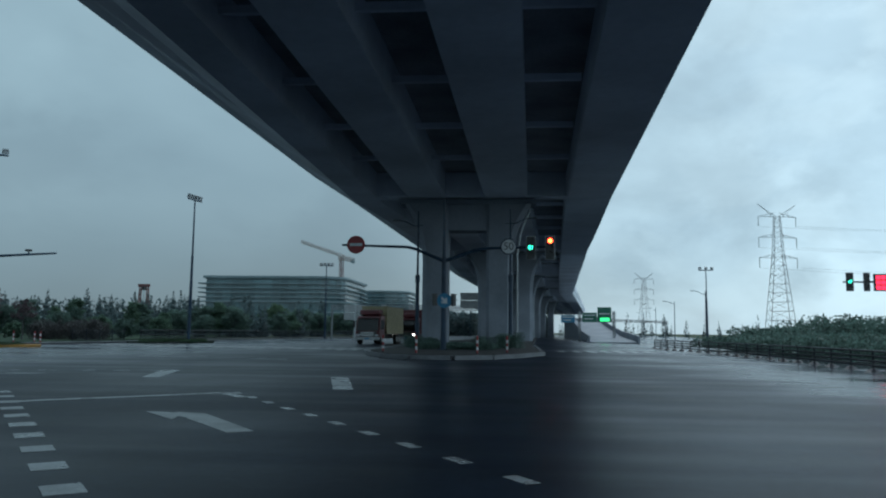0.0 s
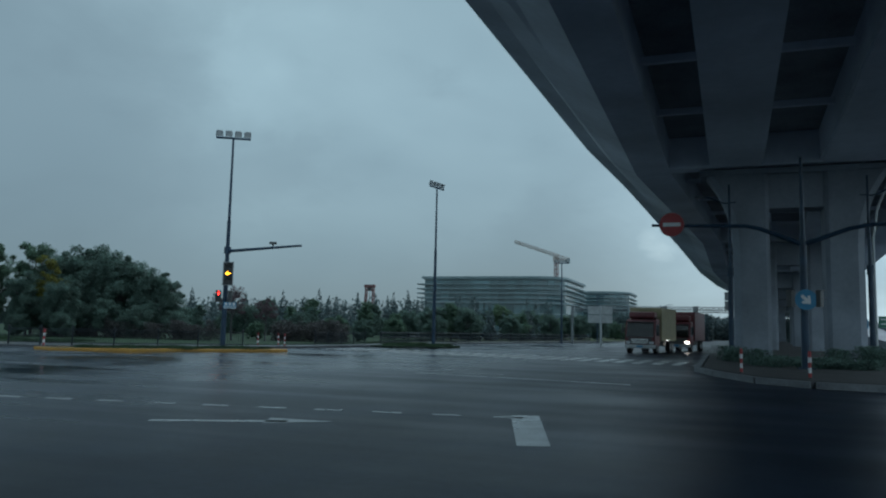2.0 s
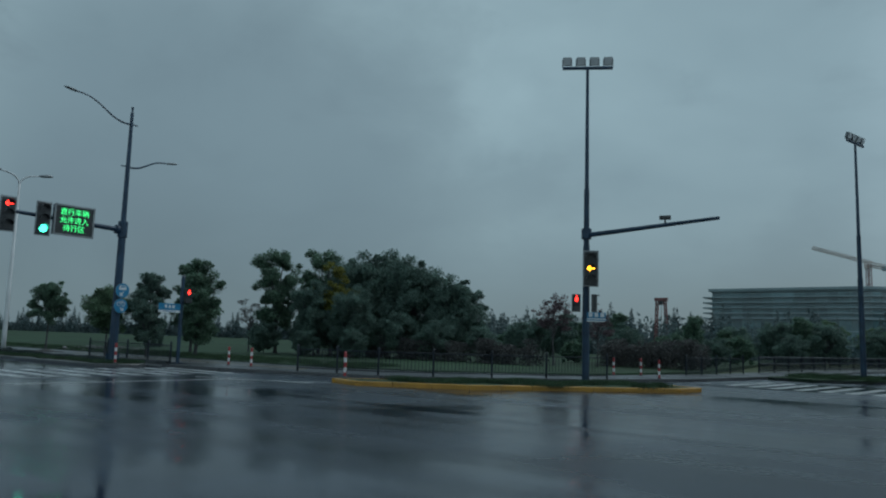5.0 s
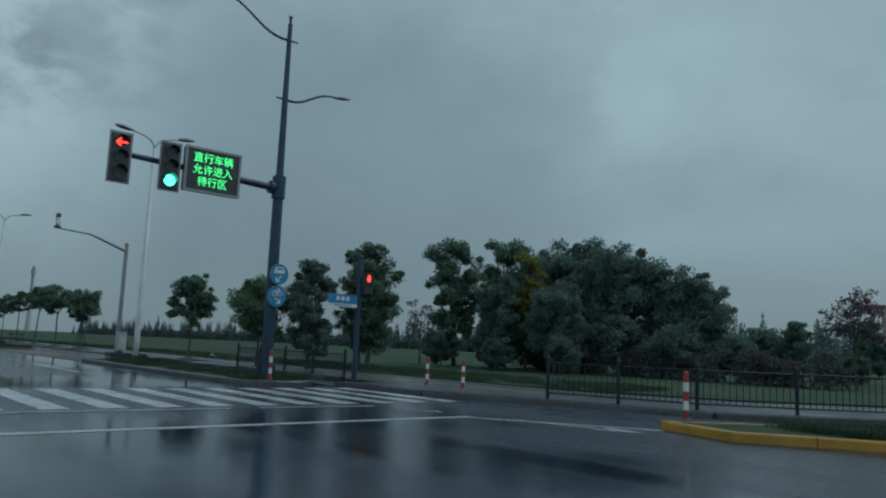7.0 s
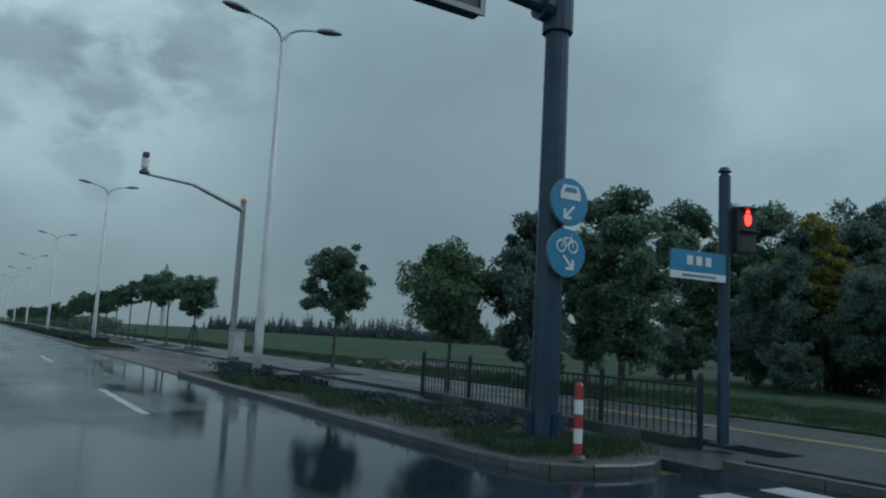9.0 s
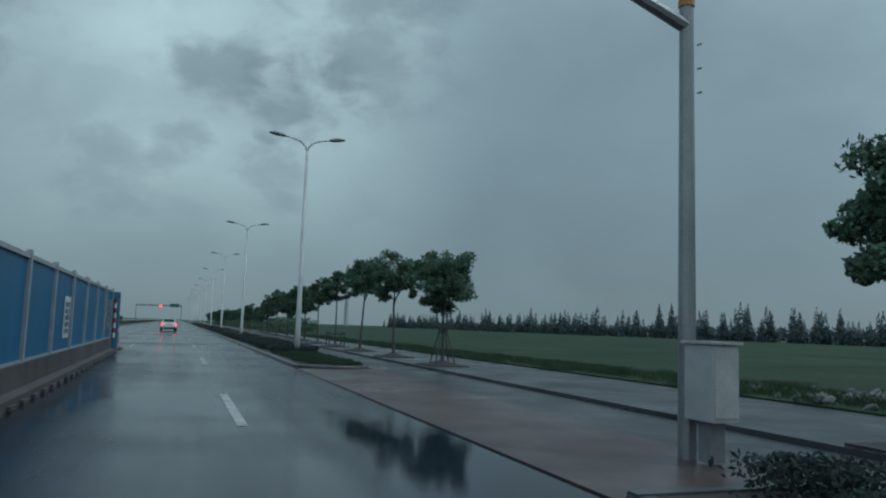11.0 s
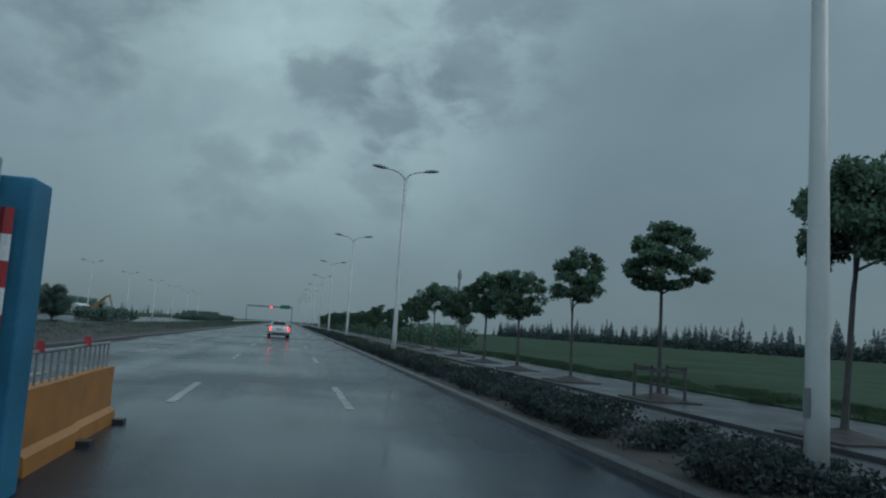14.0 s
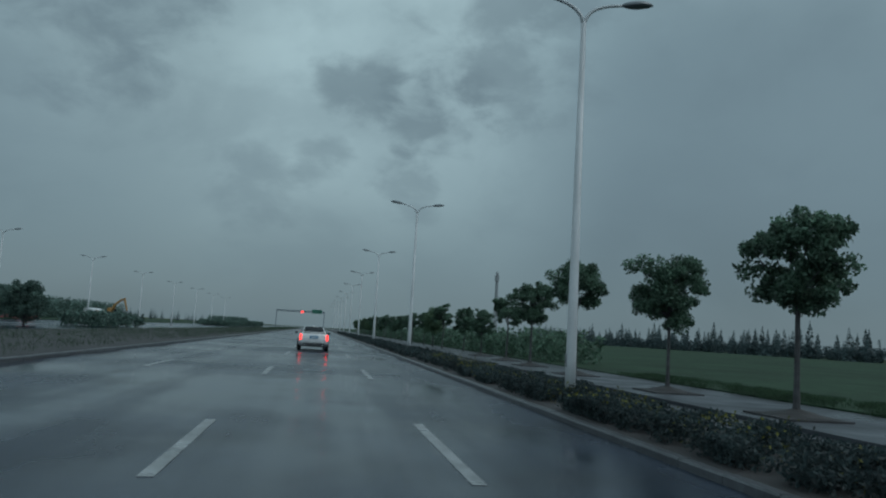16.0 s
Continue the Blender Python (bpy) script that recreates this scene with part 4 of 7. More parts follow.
# mast with signals over the western exit
m1 = thing("signal_mast", pose(-51.82, 34.43, 0.12), "dark blue mast with signal arm and two curved lamp arms", "traffic mast")
part("pole", T([(0, 0, 0), (0, 0, 5.5), (0, 0, 5.5), (0, 0, 6.2), (0, 0, 6.2), (0, 0, 11.2), (0, 0, 11.2), (0, 0, 11.45)], [0.19, 0.16, 0.21, 0.21, 0.12, 0.07, 0.03, 0.06], 12), M_STEEL_B, m1)
part("base_plate", B(-0.35, 0.35, -0.35, 0.35, 0, 0.06), M_STEEL_B, m1)
for k in range(4):
    part("base_rib", B(-0.015, 0.015, 0.16, 0.3, 0.06, 0.4) if k % 2 == 0 else B(0.16, 0.3, -0.015, 0.015, 0.06, 0.4), M_STEEL_B, m1).matrix_basis = pose(0, 0, 0, 0, 0, 180 * (k // 2))
part("arm", T([(0, -0.15, 5.82), (0, -5.05, 6.0)], [0.11, 0.07], 10), M_STEEL_B, m1)
part("flange", T([(0, -0.2, 5.82), (0, -0.32, 5.83)], 0.2, 12), M_STEEL_B, m1)
curved_lamp_arm(m1, 10.65, -1, 3.0, 0.85)
curved_lamp_arm(m1, 8.7, 1, 2.2, 0.52)
signal(pose(-51.6, 29.55, 5.93, 0, 0, 90), [(0, "arrow", M_RED_L)], "black traffic light on the mast arm, red turn arrow lit")
signal(pose(-51.6, 30.9, 5.93, 0, 0, 90), [(2, "round", M_GREEN_L)], "black traffic light on the mast arm, green lens lit")
led = thing("led_message_sign", pose(-51.58, 32.12, 5.98, 0, 0, 90), "black message board on the mast arm with green characters", "message sign")
part("case", B(-0.82, 0.82, -0.1, 0.1, -0.63, 0.63, bevel=0.02), M_STEEL_B, led)
part("screen", B(-0.76, 0.76, -0.112, -0.1005, -0.57, 0.57), M_BLACK, led)
bm = bmesh.new()
for x0, x1, z0, z1 in ((-0.84, -0.77, -0.65, 0.65), (0.77, 0.84, -0.65, 0.65), (-0.77, 0.77, 0.58, 0.65), (-0.77, 0.77, -0.65, -0.58)):
    box(bm, x0, x1, -0.14, -0.1, z0, z1)
part("frame", bm, M_STEEL_G, led)
for body, z in (("直行车辆", 0.34), ("允许进入", 0.0), ("待行区", -0.34)):
    o = part("character_line", text_mesh(body, 0.30, M_LED_G, 0.003), None, led, "lit green characters")
    o.matrix_basis = pose(0, -0.118, z, 90, 0, 0)
for y in (-0.5, 0.5):
    part("bracket", B(y - 0.04, y + 0.04, 0.1, 0.22, -0.1, 0.1), M_STEEL_B, led)


def round_sign(m, r, material, label, rim=None):
    s = thing("round_sign", m, label, "road sign")
    part("plate", disc(bmesh.new(), (0, 0, 0), (0, 1, 0), r, 0.03, 36), M_STEEL_G, s)
    part("face", disc(bmesh.new(), (0, -0.019, 0), (0, 1, 0), r * 0.985, 0.006, 36), rim or material, s)
    if rim:
        part("inner_face", disc(bmesh.new(), (0, -0.026, 0), (0, 1, 0), r * 0.84, 0.006, 36), material, s)
    part("clamp", B(-0.1, 0.1, 0.016, 0.09, -0.05, 0.05), M_STEEL_G, s)
    return s


s1 = round_sign(pose(-51.55, 34.5, 3.25, 0, 0, 90), 0.315, M_SIGNB, "round blue sign with white car and arrow on the mast")
bm = flat(bmesh.new(), [(-0.17, 0.03), (-0.17, 0.13), (-0.12, 0.22), (0.12, 0.22), (0.17, 0.13), (0.17, 0.03)], -0.024)
part("car_symbol", bm, M_WHITE, s1)
part("car_window", flat(bmesh.new(), [(-0.11, 0.13), (-0.08, 0.19), (0.08, 0.19), (0.11, 0.13)], -0.031), M_SIGNB, s1)
part("arrow", flat(bmesh.new(), shifted(ARROW_THIN, -0.02, -0.14, 0.9, radians(45)), -0.024), M_WHITE, s1)
s2 = round_sign(pose(-51.55, 34.47, 2.58, 0, 0, 90), 0.315, M_SIGNB, "round blue sign with white bicycle and arrow on the mast")
bm = bmesh.new()
for cx in (-0.1, 0.1):
    ring = [Vector((cx + 0.075 * math.cos(a), -0.026, 0.08 + 0.075 * math.sin(a))) for a in (2 * math.pi * k / 16 for k in range(17))]
    tube(bm, ring, 0.011, 5)
tube(bm, [(-0.1, -0.026, 0.08), (-0.04, -0.026, 0.19), (0.07, -0.026, 0.19), (0.1, -0.026, 0.08)], 0.011, 5)
tube(bm, [(-0.04, -0.026, 0.19), (0.0, -0.026, 0.08), (0.07, -0.026, 0.19), (0.06, -0.026, 0.25)], 0.011, 5)
part("bicycle_symbol", bm, M_WHITE, s2)
part("arrow", flat(bmesh.new(), shifted(ARROW_THIN, 0.03, -0.13, 0.9, radians(135)), -0.024), M_WHITE, s2)

# pedestrian post
pp = thing("signal_post", pose(-51.26, 37.26, 0.1), "dark steel post with domed cap on the footpath", "signal post")
part("post", T([(0, 0, 0), (0, 0, 3.9)], 0.085, 12), M_STEEL_B, pp)
part("cap", T([(0, 0, 3.9), (0, 0, 3.94), (0, 0, 3.96), (0, 0, 4.02)], [0.06, 0.06, 0.1, 0.07], 12), M_STEEL_B, pp)
part("base_plate", B(-0.16, 0.16, -0.16, 0.16, 0, 0.03), M_STEEL_B, pp)
ped_signal(pose(-51.12, 37.5, 3.2, 0, 0, 75), True, "small black pedestrian light, red symbol lit")
name_plate(pose(-51.2, 36.62, 2.6, 0, 0, 85) @ Matrix.Scale(0.8, 4), "blue street name plate with white lower strip")


# bollards
def bollard(m, label="red and white striped plastic bollard", k=1.0):
    p = thing("bollard", m, label, "bollard", "striped bollards at the crossing")
    for i in range(5):
        part("band", T([(0, 0, 0.16 * i * k + 0.0), (0, 0, 0.16 * (i + 1) * k)], 0.05, 12), M_RED if i % 2 == 0 else M_WHITE, p)
    part("foot", T([(0, 0, 0), (0, 0, 0.03)], [0.1, 0.08], 12), M_BLACK, p)
    part("cap", T([(0, 0, 0.8 * k), (0, 0, 0.83 * k)], [0.05, 0.03], 12), M_RED, p)
    return p


b0 = bollard(pose(-50.65, 33.95, 0.15))
for x, y, z in ((-49.1, 38.5, 0.1), (-47.45, 38.5, 0.1), (-38.25, 35.35, 0.19), (-36.2, 51.0, 0.1), (-35.4, 52.3, 0.1), (-33.6, 50.2, 0.1), (-5.9, 34.6, 0.2), (-4.0, 32.4, 0.2), (-1.2, 33.0, 0.2), (0.2, 35.2, 0.2)):
    copy_thing(b0, pose(x, y, z))


# iron fences: posts, rails and upright bars
BARM = mesh_of("upright_bar", T([(0, 0, 0.12), (0, 0, 0.90)], 0.011, 6), M_IRON)
POSTM = mesh_of("post", T([(0, 0, 0), (0, 0, 1.0), (0, 0, 1.0), (0, 0, 1.07)], [0.045, 0.045, 0.06, 0.02], 8), M_IRON)


def fence(pts, label, z=0.1, pitch=0.14, bay=2.0, joined=False):
    f = thing("iron_fence", pose(pts[0][0], pts[0][1], z), label, "fence")
    o = Vector(pts[0])
    bars = bmesh.new()
    for a, b in zip(pts, pts[1:]):
        a, b = Vector(a) - o, Vector(b) - o
        L = (b - a).length
        n = max(1, round(L / bay))
        for i in range(n + 1 if b + o == Vector(pts[-1]) else n):
            q = a.lerp(b, i / n)
            part("post", POSTM, None, f).location = (q.x, q.y, 0)
        for i in range(n):
            p, q = a.lerp(b, i / n), a.lerp(b, (i + 1) / n)
            for zz in (0.14, 0.55, 0.95) if joined else (0.14, 0.88):
                part("rail", T([(p.x, p.y, zz), (q.x, q.y, zz)], 0.045 if joined else 0.02, 6), M_IRON, f)
            m = int((q - p).length / pitch)
            for k in range(1, m):
                r = p.lerp(q, k / m)
                if joined:
                    tube(bars, [(r.x, r.y, 0.12), (r.x, r.y, 0.93)], 0.022, 4)
                else:
                    part("upright_bar", BARM, None, f).location = (r.x, r.y, 0)
    if joined:
        tagged(part("infill", bars, M_IRON, f), kind="stuff")
    else:
        bars.free()
    return f


fence([(-59.7, 37.3), (-51.45, 37.0)], "low black iron fence on the footpath edge", z=0.03)
blocks = thing("painted_kerb", pose(0, 0, 0), "black and white painted concrete kerb blocks under the iron fence", "kerb")
for i in range(9):
    x = -51.6 - 0.86 * i
    part("block", B(x - 0.85, x, -0.13, 0.13, 0.0, 0.17, bevel=0.015), M_KERB if i % 2 else M_BLACK, blocks).matrix_basis = pose(0, 37.0 - (x + 51.45) * 0.0364, 0.015)
fence([(-43.7, 37.95), (-40.2, 39.0), (-38.6, 40.4), (-37.1, 42.2), (-35.7, 44.0), (-34.3, 46.5)], "low black iron fence round the corner footpath")
fence([(-34.6, 56.0), (-33.9, 63.0)], "low black iron fence beside the northern footpath", bay=1.75)
fence([(-33.9, 66.0), (-33.2, 80.0), (-26.0, 130.0)], "long dark iron railing along the northern road", bay=3.0, joined=True, pitch=0.2)

# camera pole with cabinet in the verge
cm = thing("camera_mast", pose(-68.15, 35.22, -0.05), "grey steel pole with bent arm for a traffic camera", "camera mast")
part("pole", T([(0, 0, 0), (0, 0, 5.5)], [0.11, 0.085], 10), M_STEEL_G, cm)
part("pole_cap", T([(0, 0, 5.5), (0, 0, 5.58), (0, 0, 5.66)], [0.1, 0.1, 0.04], 10), M_ORANGE, cm, "orange beacon cap")
part("arm", T([(0, 0, 5.25), (0, -0.45, 5.42), (0, -1.55, 5.82), (0, -1.7, 5.86), (0, -3.25, 5.98)], [0.085, 0.08, 0.055, 0.045, 0.035], 8), M_STEEL_G, cm)
part("base_plate", B(-0.2, 0.2, -0.2, 0.2, 0, 0.05), M_STEEL_G, cm)
for z in (4.4, 4.7, 5.0):
    part("bolt", T([(0.1, 0.08, z), (0.16, 0.1, z)], 0.012, 6), M_STEEL_G, cm)
tc = thing("traffic_camera", pose(-68.15, 32.1, 5.96), "white dome traffic camera standing on a mast arm", "camera")
part("mount", T([(0, 0, -0.02), (0, 0, 0.05), (0, 0, 0.1)], [0.16, 0.14, 0.06], 14), M_BLACK, tc)
part("body", T([(0, 0, 0.1), (0, 0, 0.16), (0, 0, 0.4), (0, 0, 0.45)], [0.08, 0.11, 0.12, 0.08], 14), M_WHITE, tc)
part("camera_head", B(-0.13, 0.13, -0.09, 0.09, 0.45, 0.62, bevel=0.03), M_BLACK, tc)
cab = thing("equipment_cabinet", pose(-67.75, 35.08, 0.5), "grey steel equipment cabinet on the camera pole", "cabinet")
part("case", B(-0.24, 0.24, -0.02, 0.34, 0.0, 0.85, bevel=0.015), M_BOX, cab)
part("door", B(0.241, 0.252, 0.01, 0.31, 0.05, 0.8), M_BOX, cab)
part("roof", B(-0.27, 0.27, -0.05, 0.37, 0.85, 0.88), M_BOX, cab)
part("stand", B(-0.1, 0.1, 0.06, 0.26, -0.45, 0.0), M_STEEL_G, cab)

# ---- mast with signs in front of the first pier ----
cmast = thing("sign_mast", pose(-3.35, 40.0, 0.2), "dark blue T-shaped mast with two raised arms", "traffic mast")
part("pole", T([(0, 0, 0), (0, 0, 5.0), (0, 0, 5.4), (0, 0, 8.6)], [0.16, 0.14, 0.1, 0.06], 12), M_STEEL_B, cmast)
part("base_plate", B(-0.3, 0.3, -0.3, 0.3, 0, 0.05), M_STEEL_B, cmast)
part("arm", T([(0, 0, 5.0), (-0.6, 0, 5.25), (-1.6, 0, 5.68), (-2.1, 0, 5.8), (-5.9, 0, 5.92)], [0.11, 0.1, 0.09, 0.085, 0.06], 10), M_STEEL_B, cmast)
part("arm", T([(0, 0, 5.0), (0.6, 0, 5.2), (1.7, 0, 5.6), (2.4, 0, 5.74), (6.2, 0, 5.84)], [0.11, 0.1, 0.09, 0.085, 0.06], 10), M_STEEL_B, cmast)
s3 = round_sign(pose(-8.42, 39.87, 6.12), 0.52, M_RED, "round red no-entry sign with white bar on the mast arm")
part("bar", B(-0.36, 0.36, -0.034, -0.023, -0.08, 0.08), M_WHITE, s3)
s4 = round_sign(pose(0.3, 39.87, 6.02), 0.47, M_WHITE, "round pale speed limit sign with dark ring reading 50", rim=M_STEEL_B)
o = part("digits", text_mesh("50", 0.60, M_BLACK, 0.003), None, s4, "dark number 50")
o.matrix_basis = pose(0, -0.034, 0, 90, 0, 0)
signal(pose(1.55, 39.85, 5.95), [(1, "81", M_GREEN_L)], "black traffic light on the mast, green countdown digits lit", w=0.46, h=1.25)
signal(pose(2.62, 39.85, 5.95), [(0, "round", M_RED_L)], "black traffic light on the mast arm, red lens lit", w=0.46, h=1.25)
s5 = round_sign(pose(-3.3, 39.82, 2.95), 0.42, M_SIGNB, "round blue mandatory sign with white slanting arrow on the mast")
part("arrow", flat(bmesh.new(), shifted(ARROW_L, 0, 0, 1.8, radians(135)), -0.024), M_WHITE, s5)
ped_signal(pose(-3.85, 39.9, 3.0, 0, 0, -60), False, "small unlit pedestrian light on the mast")
ped_signal(pose(-2.8, 39.9, 3.0, 0, 0, 60), False, "small unlit pedestrian light on the mast")


def pier_lamp(x, y, side, label):
    p = thing("street_lamp", pose(x, y, 0.2), label, "street lamp", "slim lamps at the pier")
    part("pole", T([(0, 0, 0), (0, 0, 4.6), (0, 0, 4.6), (0, 0, 9.4)], [0.14, 0.13, 0.09, 0.05], 10), M_STEEL_B, p)
    part("collar", T([(0, 0, 4.4), (0, 0, 4.9)], 0.17, 10), M_STEEL_B, p)
    part("arm", T(curve_pts((0, 0, 8.4), (side * 0.5, 0, 8.3), (side * 0.6, 0, 8.7), (side * 1.3, 0, 8.75)), 0.04, 8), M_STEEL_B, p)
    part("arm_stub", T([(0, 0, 8.4), (-side * 0.35, 0, 8.42)], 0.03, 6), M_STEEL_B, p)
    part("lamp_head", B(side * 1.5 - 0.28, side * 1.5 + 0.28, -0.1, 0.1, 8.72, 8.82, bevel=0.03), M_LAMPHEAD, p)


pier_lamp(-5.95, 49.6, -1, "slim dark street lamp in front of the concrete column")
pier_lamp(0.5, 48.6, 1, "slim dark street lamp with short arm by the column")
dp = thing("drain_pipe", pose(0.98, 50.0, 0.2), "pale vertical drain pipe on the concrete column", "drain pipe")
part("pipe", T([(0, 0.4, 0), (0, 0.4, 6.4), (0.25, 0.4, 8.0), (0.9, 0.4, 9.6)], 0.07, 10), M_STEEL_W, dp)

# ---- blue site hoarding along the western road ----
hoard = thing("site_hoarding", pose(1.45, 27.0, 0), "tall blue sheet hoarding on a dark concrete footing", "hoarding")
M_FOOT = mat("muddy_concrete_footing", (0.062, 0.056, 0.062), 0.6, var=0.4, scale=1.0, bump=0.3)
xs = [-95.4 + 3.05 * i for i in range(11)]
for x in xs:
    part("post", B(x - 0.07, x + 0.07, -0.03, 0.07, 0.6, 2.58, bevel=0.01), M_BLUEF, hoard)
for a, b in zip(xs, xs[1:]):
    bm = bmesh.new()
    n = 6
    prof = []
    for i in range(n + 1):
        x = a + 0.07 + (b - a - 0.14) * i / n
        prof.append((x, -0.0012 if i % 2 else 0.0012))
    lo = [bm.verts.new((x, y, 0.64)) for x, y in prof]
    hi = [bm.verts.new((x, y, 2.42)) for x, y in prof]
    lo2 = [bm.verts.new((x, y - 0.02, 0.64)) for x, y in prof]
    hi2 = [bm.verts.new((x, y - 0.02, 2.42)) for x, y in prof]
    for i in range(n):
        bm.faces.new((lo[i], lo[i + 1], hi[i + 1], hi[i])); bm.faces.new((lo2[i + 1], lo2[i], hi2[i], hi2[i + 1]))
    part("panel", bm, M_BLUE, hoard)
    part("top_rail", B(a + 0.07, b - 0.07, -0.03, 0.05, 2.42, 2.5), M_BLUEF, hoard)
    part("bottom_rail", B(a + 0.07, b - 0.07, -0.03, 0.05, 0.6, 0.64), M_BLUEF, hoard)
    bm = bmesh.new()
    q = [(0.28, 0.0), (0.28, 0.16), (0.12, 0.2), (0.12, 0.6), (-0.2, 0.6), (-0.2, 0.0)]
    va = [bm.verts.new((a + 0.01, y, z)) for y, z in q]
    vb = [bm.verts.new((b - 0.01, y, z)) for y, z in q]
    bm.faces.new(va); bm.faces.new(vb[::-1])
    for i in range(6):
        bm.faces.new((va[i], vb[i], vb[(i + 1) % 6], va[(i + 1) % 6]))
    part("footing", bm, M_FOOT, hoard)
for i in range(30):
    x = -95.2 + 1.0 * i
    part("footing_block", B(x, x + 0.4, 0.285, 0.35, 0.0, 0.08, bevel=0.01), M_FOOT, hoard)
part("end_box", B(-95.95, -95.5, -0.35, 0.3, 0.0, 2.46, bevel=0.02), M_BLUEE, hoard, "faded blue sheet end box")
for i in range(8):
    part("warning_band", T([(-95.42, 0.16, 0.6 + 0.2 * i), (-95.42, 0.16, 0.8 + 0.2 * i)], 0.05, 8), M_RED if i % 2 else M_WHITE, hoard, "red and white warning tube" if i == 0 else "")
for x0, x1, z0, z1, nm in ((-95.1, -92.75, 0.95, 2.1, "pictures"), (-83.0, -82.0, 0.9, 1.9, "notice")):
    ps = thing("site_poster", pose(1.45, 27.0, 0), "printed site poster with picture blocks fixed to the hoarding" if nm == "pictures" else "white printed notice fixed to the hoarding", "poster")
    part("sheet", B(x0, x1, 0.010, 0.022, z0, z1), mat("poster_" + nm, (0.045, 0.12, 0.19) if nm == "pictures" else (0.45, 0.52, 0.56), 0.35, var=0.2, scale=3), ps)
    rng = random.Random(5)
    for i in range(9):
        for j in range(5):
            c = rng.choice((M_BOX, M_STEEL_G, M_OFFGLASS, M_SIGNB, M_BLDG, M_STEEL_B, M_STEEL_B, M_LAMPHEAD, M_LAMPHEAD))
            w, h = (x1 - x0 - 0.2) / 9, (z1 - z0 - 0.2) / 5
            part("picture_block", B(x0 + 0.1 + w * i + 0.004, x0 + 0.1 + w * (i + rng.uniform(0.7, 0.97)), 0.0225, 0.026, z0 + 0.1 + h * j + 0.004, z0 + 0.1 + h * (j + rng.uniform(0.6, 0.97))), c, ps)


def water_barrier(m, label):
    p = thing("traffic_barrier", m, label, "traffic barrier", "orange barriers at the end of the hoarding")
    bm = bmesh.new()
    q = [(-0.16, 0.0), (-0.15, 0.16), (-0.09, 0.22), (-0.09, 0.74), (0.09, 0.74), (0.09, 0.22), (0.15, 0.16), (0.16, 0.0)]
    va, vb = [bm.verts.new((-0.9, y, z)) for y, z in q], [bm.verts.new((0.9, y, z)) for y, z in q]
    bm.faces.new(va); bm.faces.new(vb[::-1])
    for i in range(8):
        bm.faces.new((va[i], vb[i], vb[(i + 1) % 8], va[(i + 1) % 8]))
    part("body", bm, M_ORANGE, p)
    part("rail", T([(-0.88, 0, 1.05), (0.88, 0, 1.05)], 0.02, 6), M_STEEL_G, p)
    for i in range(8):
        part("upright", T([(-0.84 + 0.24 * i, 0, 0.7), (-0.84 + 0.24 * i, 0, 1.05)], 0.014, 6), M_STEEL_G, p)
    part("foot", B(-0.95, -0.75, -0.3, 0.3, 0.0, 0.06), M_BLACK, p)
    part("warning_lamp", T([(0.3, 0, 1.05), (0.3, 0, 1.16)], [0.05, 0.04], 8), M_RED, p)
    return p


wb = water_barrier(pose(-95.98, 27.0, 0), "orange plastic barrier with railing and red warning lamp")
copy_thing(wb, pose(-97.85, 26.97, 0))


# ---- planting ----
def leaves(name, centers, sizes, material, rng, upright=False):
    """Many small leaf blades, two triangles each, folded along the middle."""
    n = len(centers)
    c = np.asarray(centers, float)
    s = np.asarray(sizes, float)[:, None]
    a = rng.normal(size=(n, 3)); a /= np.linalg.norm(a, axis=1)[:, None]
    if upright:
        a = a * 0.45 + np.array([0, 0, 1.0])
        a /= np.linalg.norm(a, axis=1)[:, None]
    b = rng.normal(size=(n, 3)); b = np.cross(a, b); b /= np.linalg.norm(b, axis=1)[:, None]
    k = np.cross(a, b)
    if upright:
        b = b * 0.25
    v = np.stack([c - a * s, c + b * s * 0.5 + k * s * 0.12, c + a * s, c - b * s * 0.5 + k * s * 0.12], 1).reshape(-1, 3)
    me = bpy.data.meshes.new(name)
    idx = np.arange(n)[:, None] * 4 + np.array([0, 1, 2, 3])
    me.from_pydata(v.tolist(), [], idx.tolist())
    me.materials.append(material)
    return me


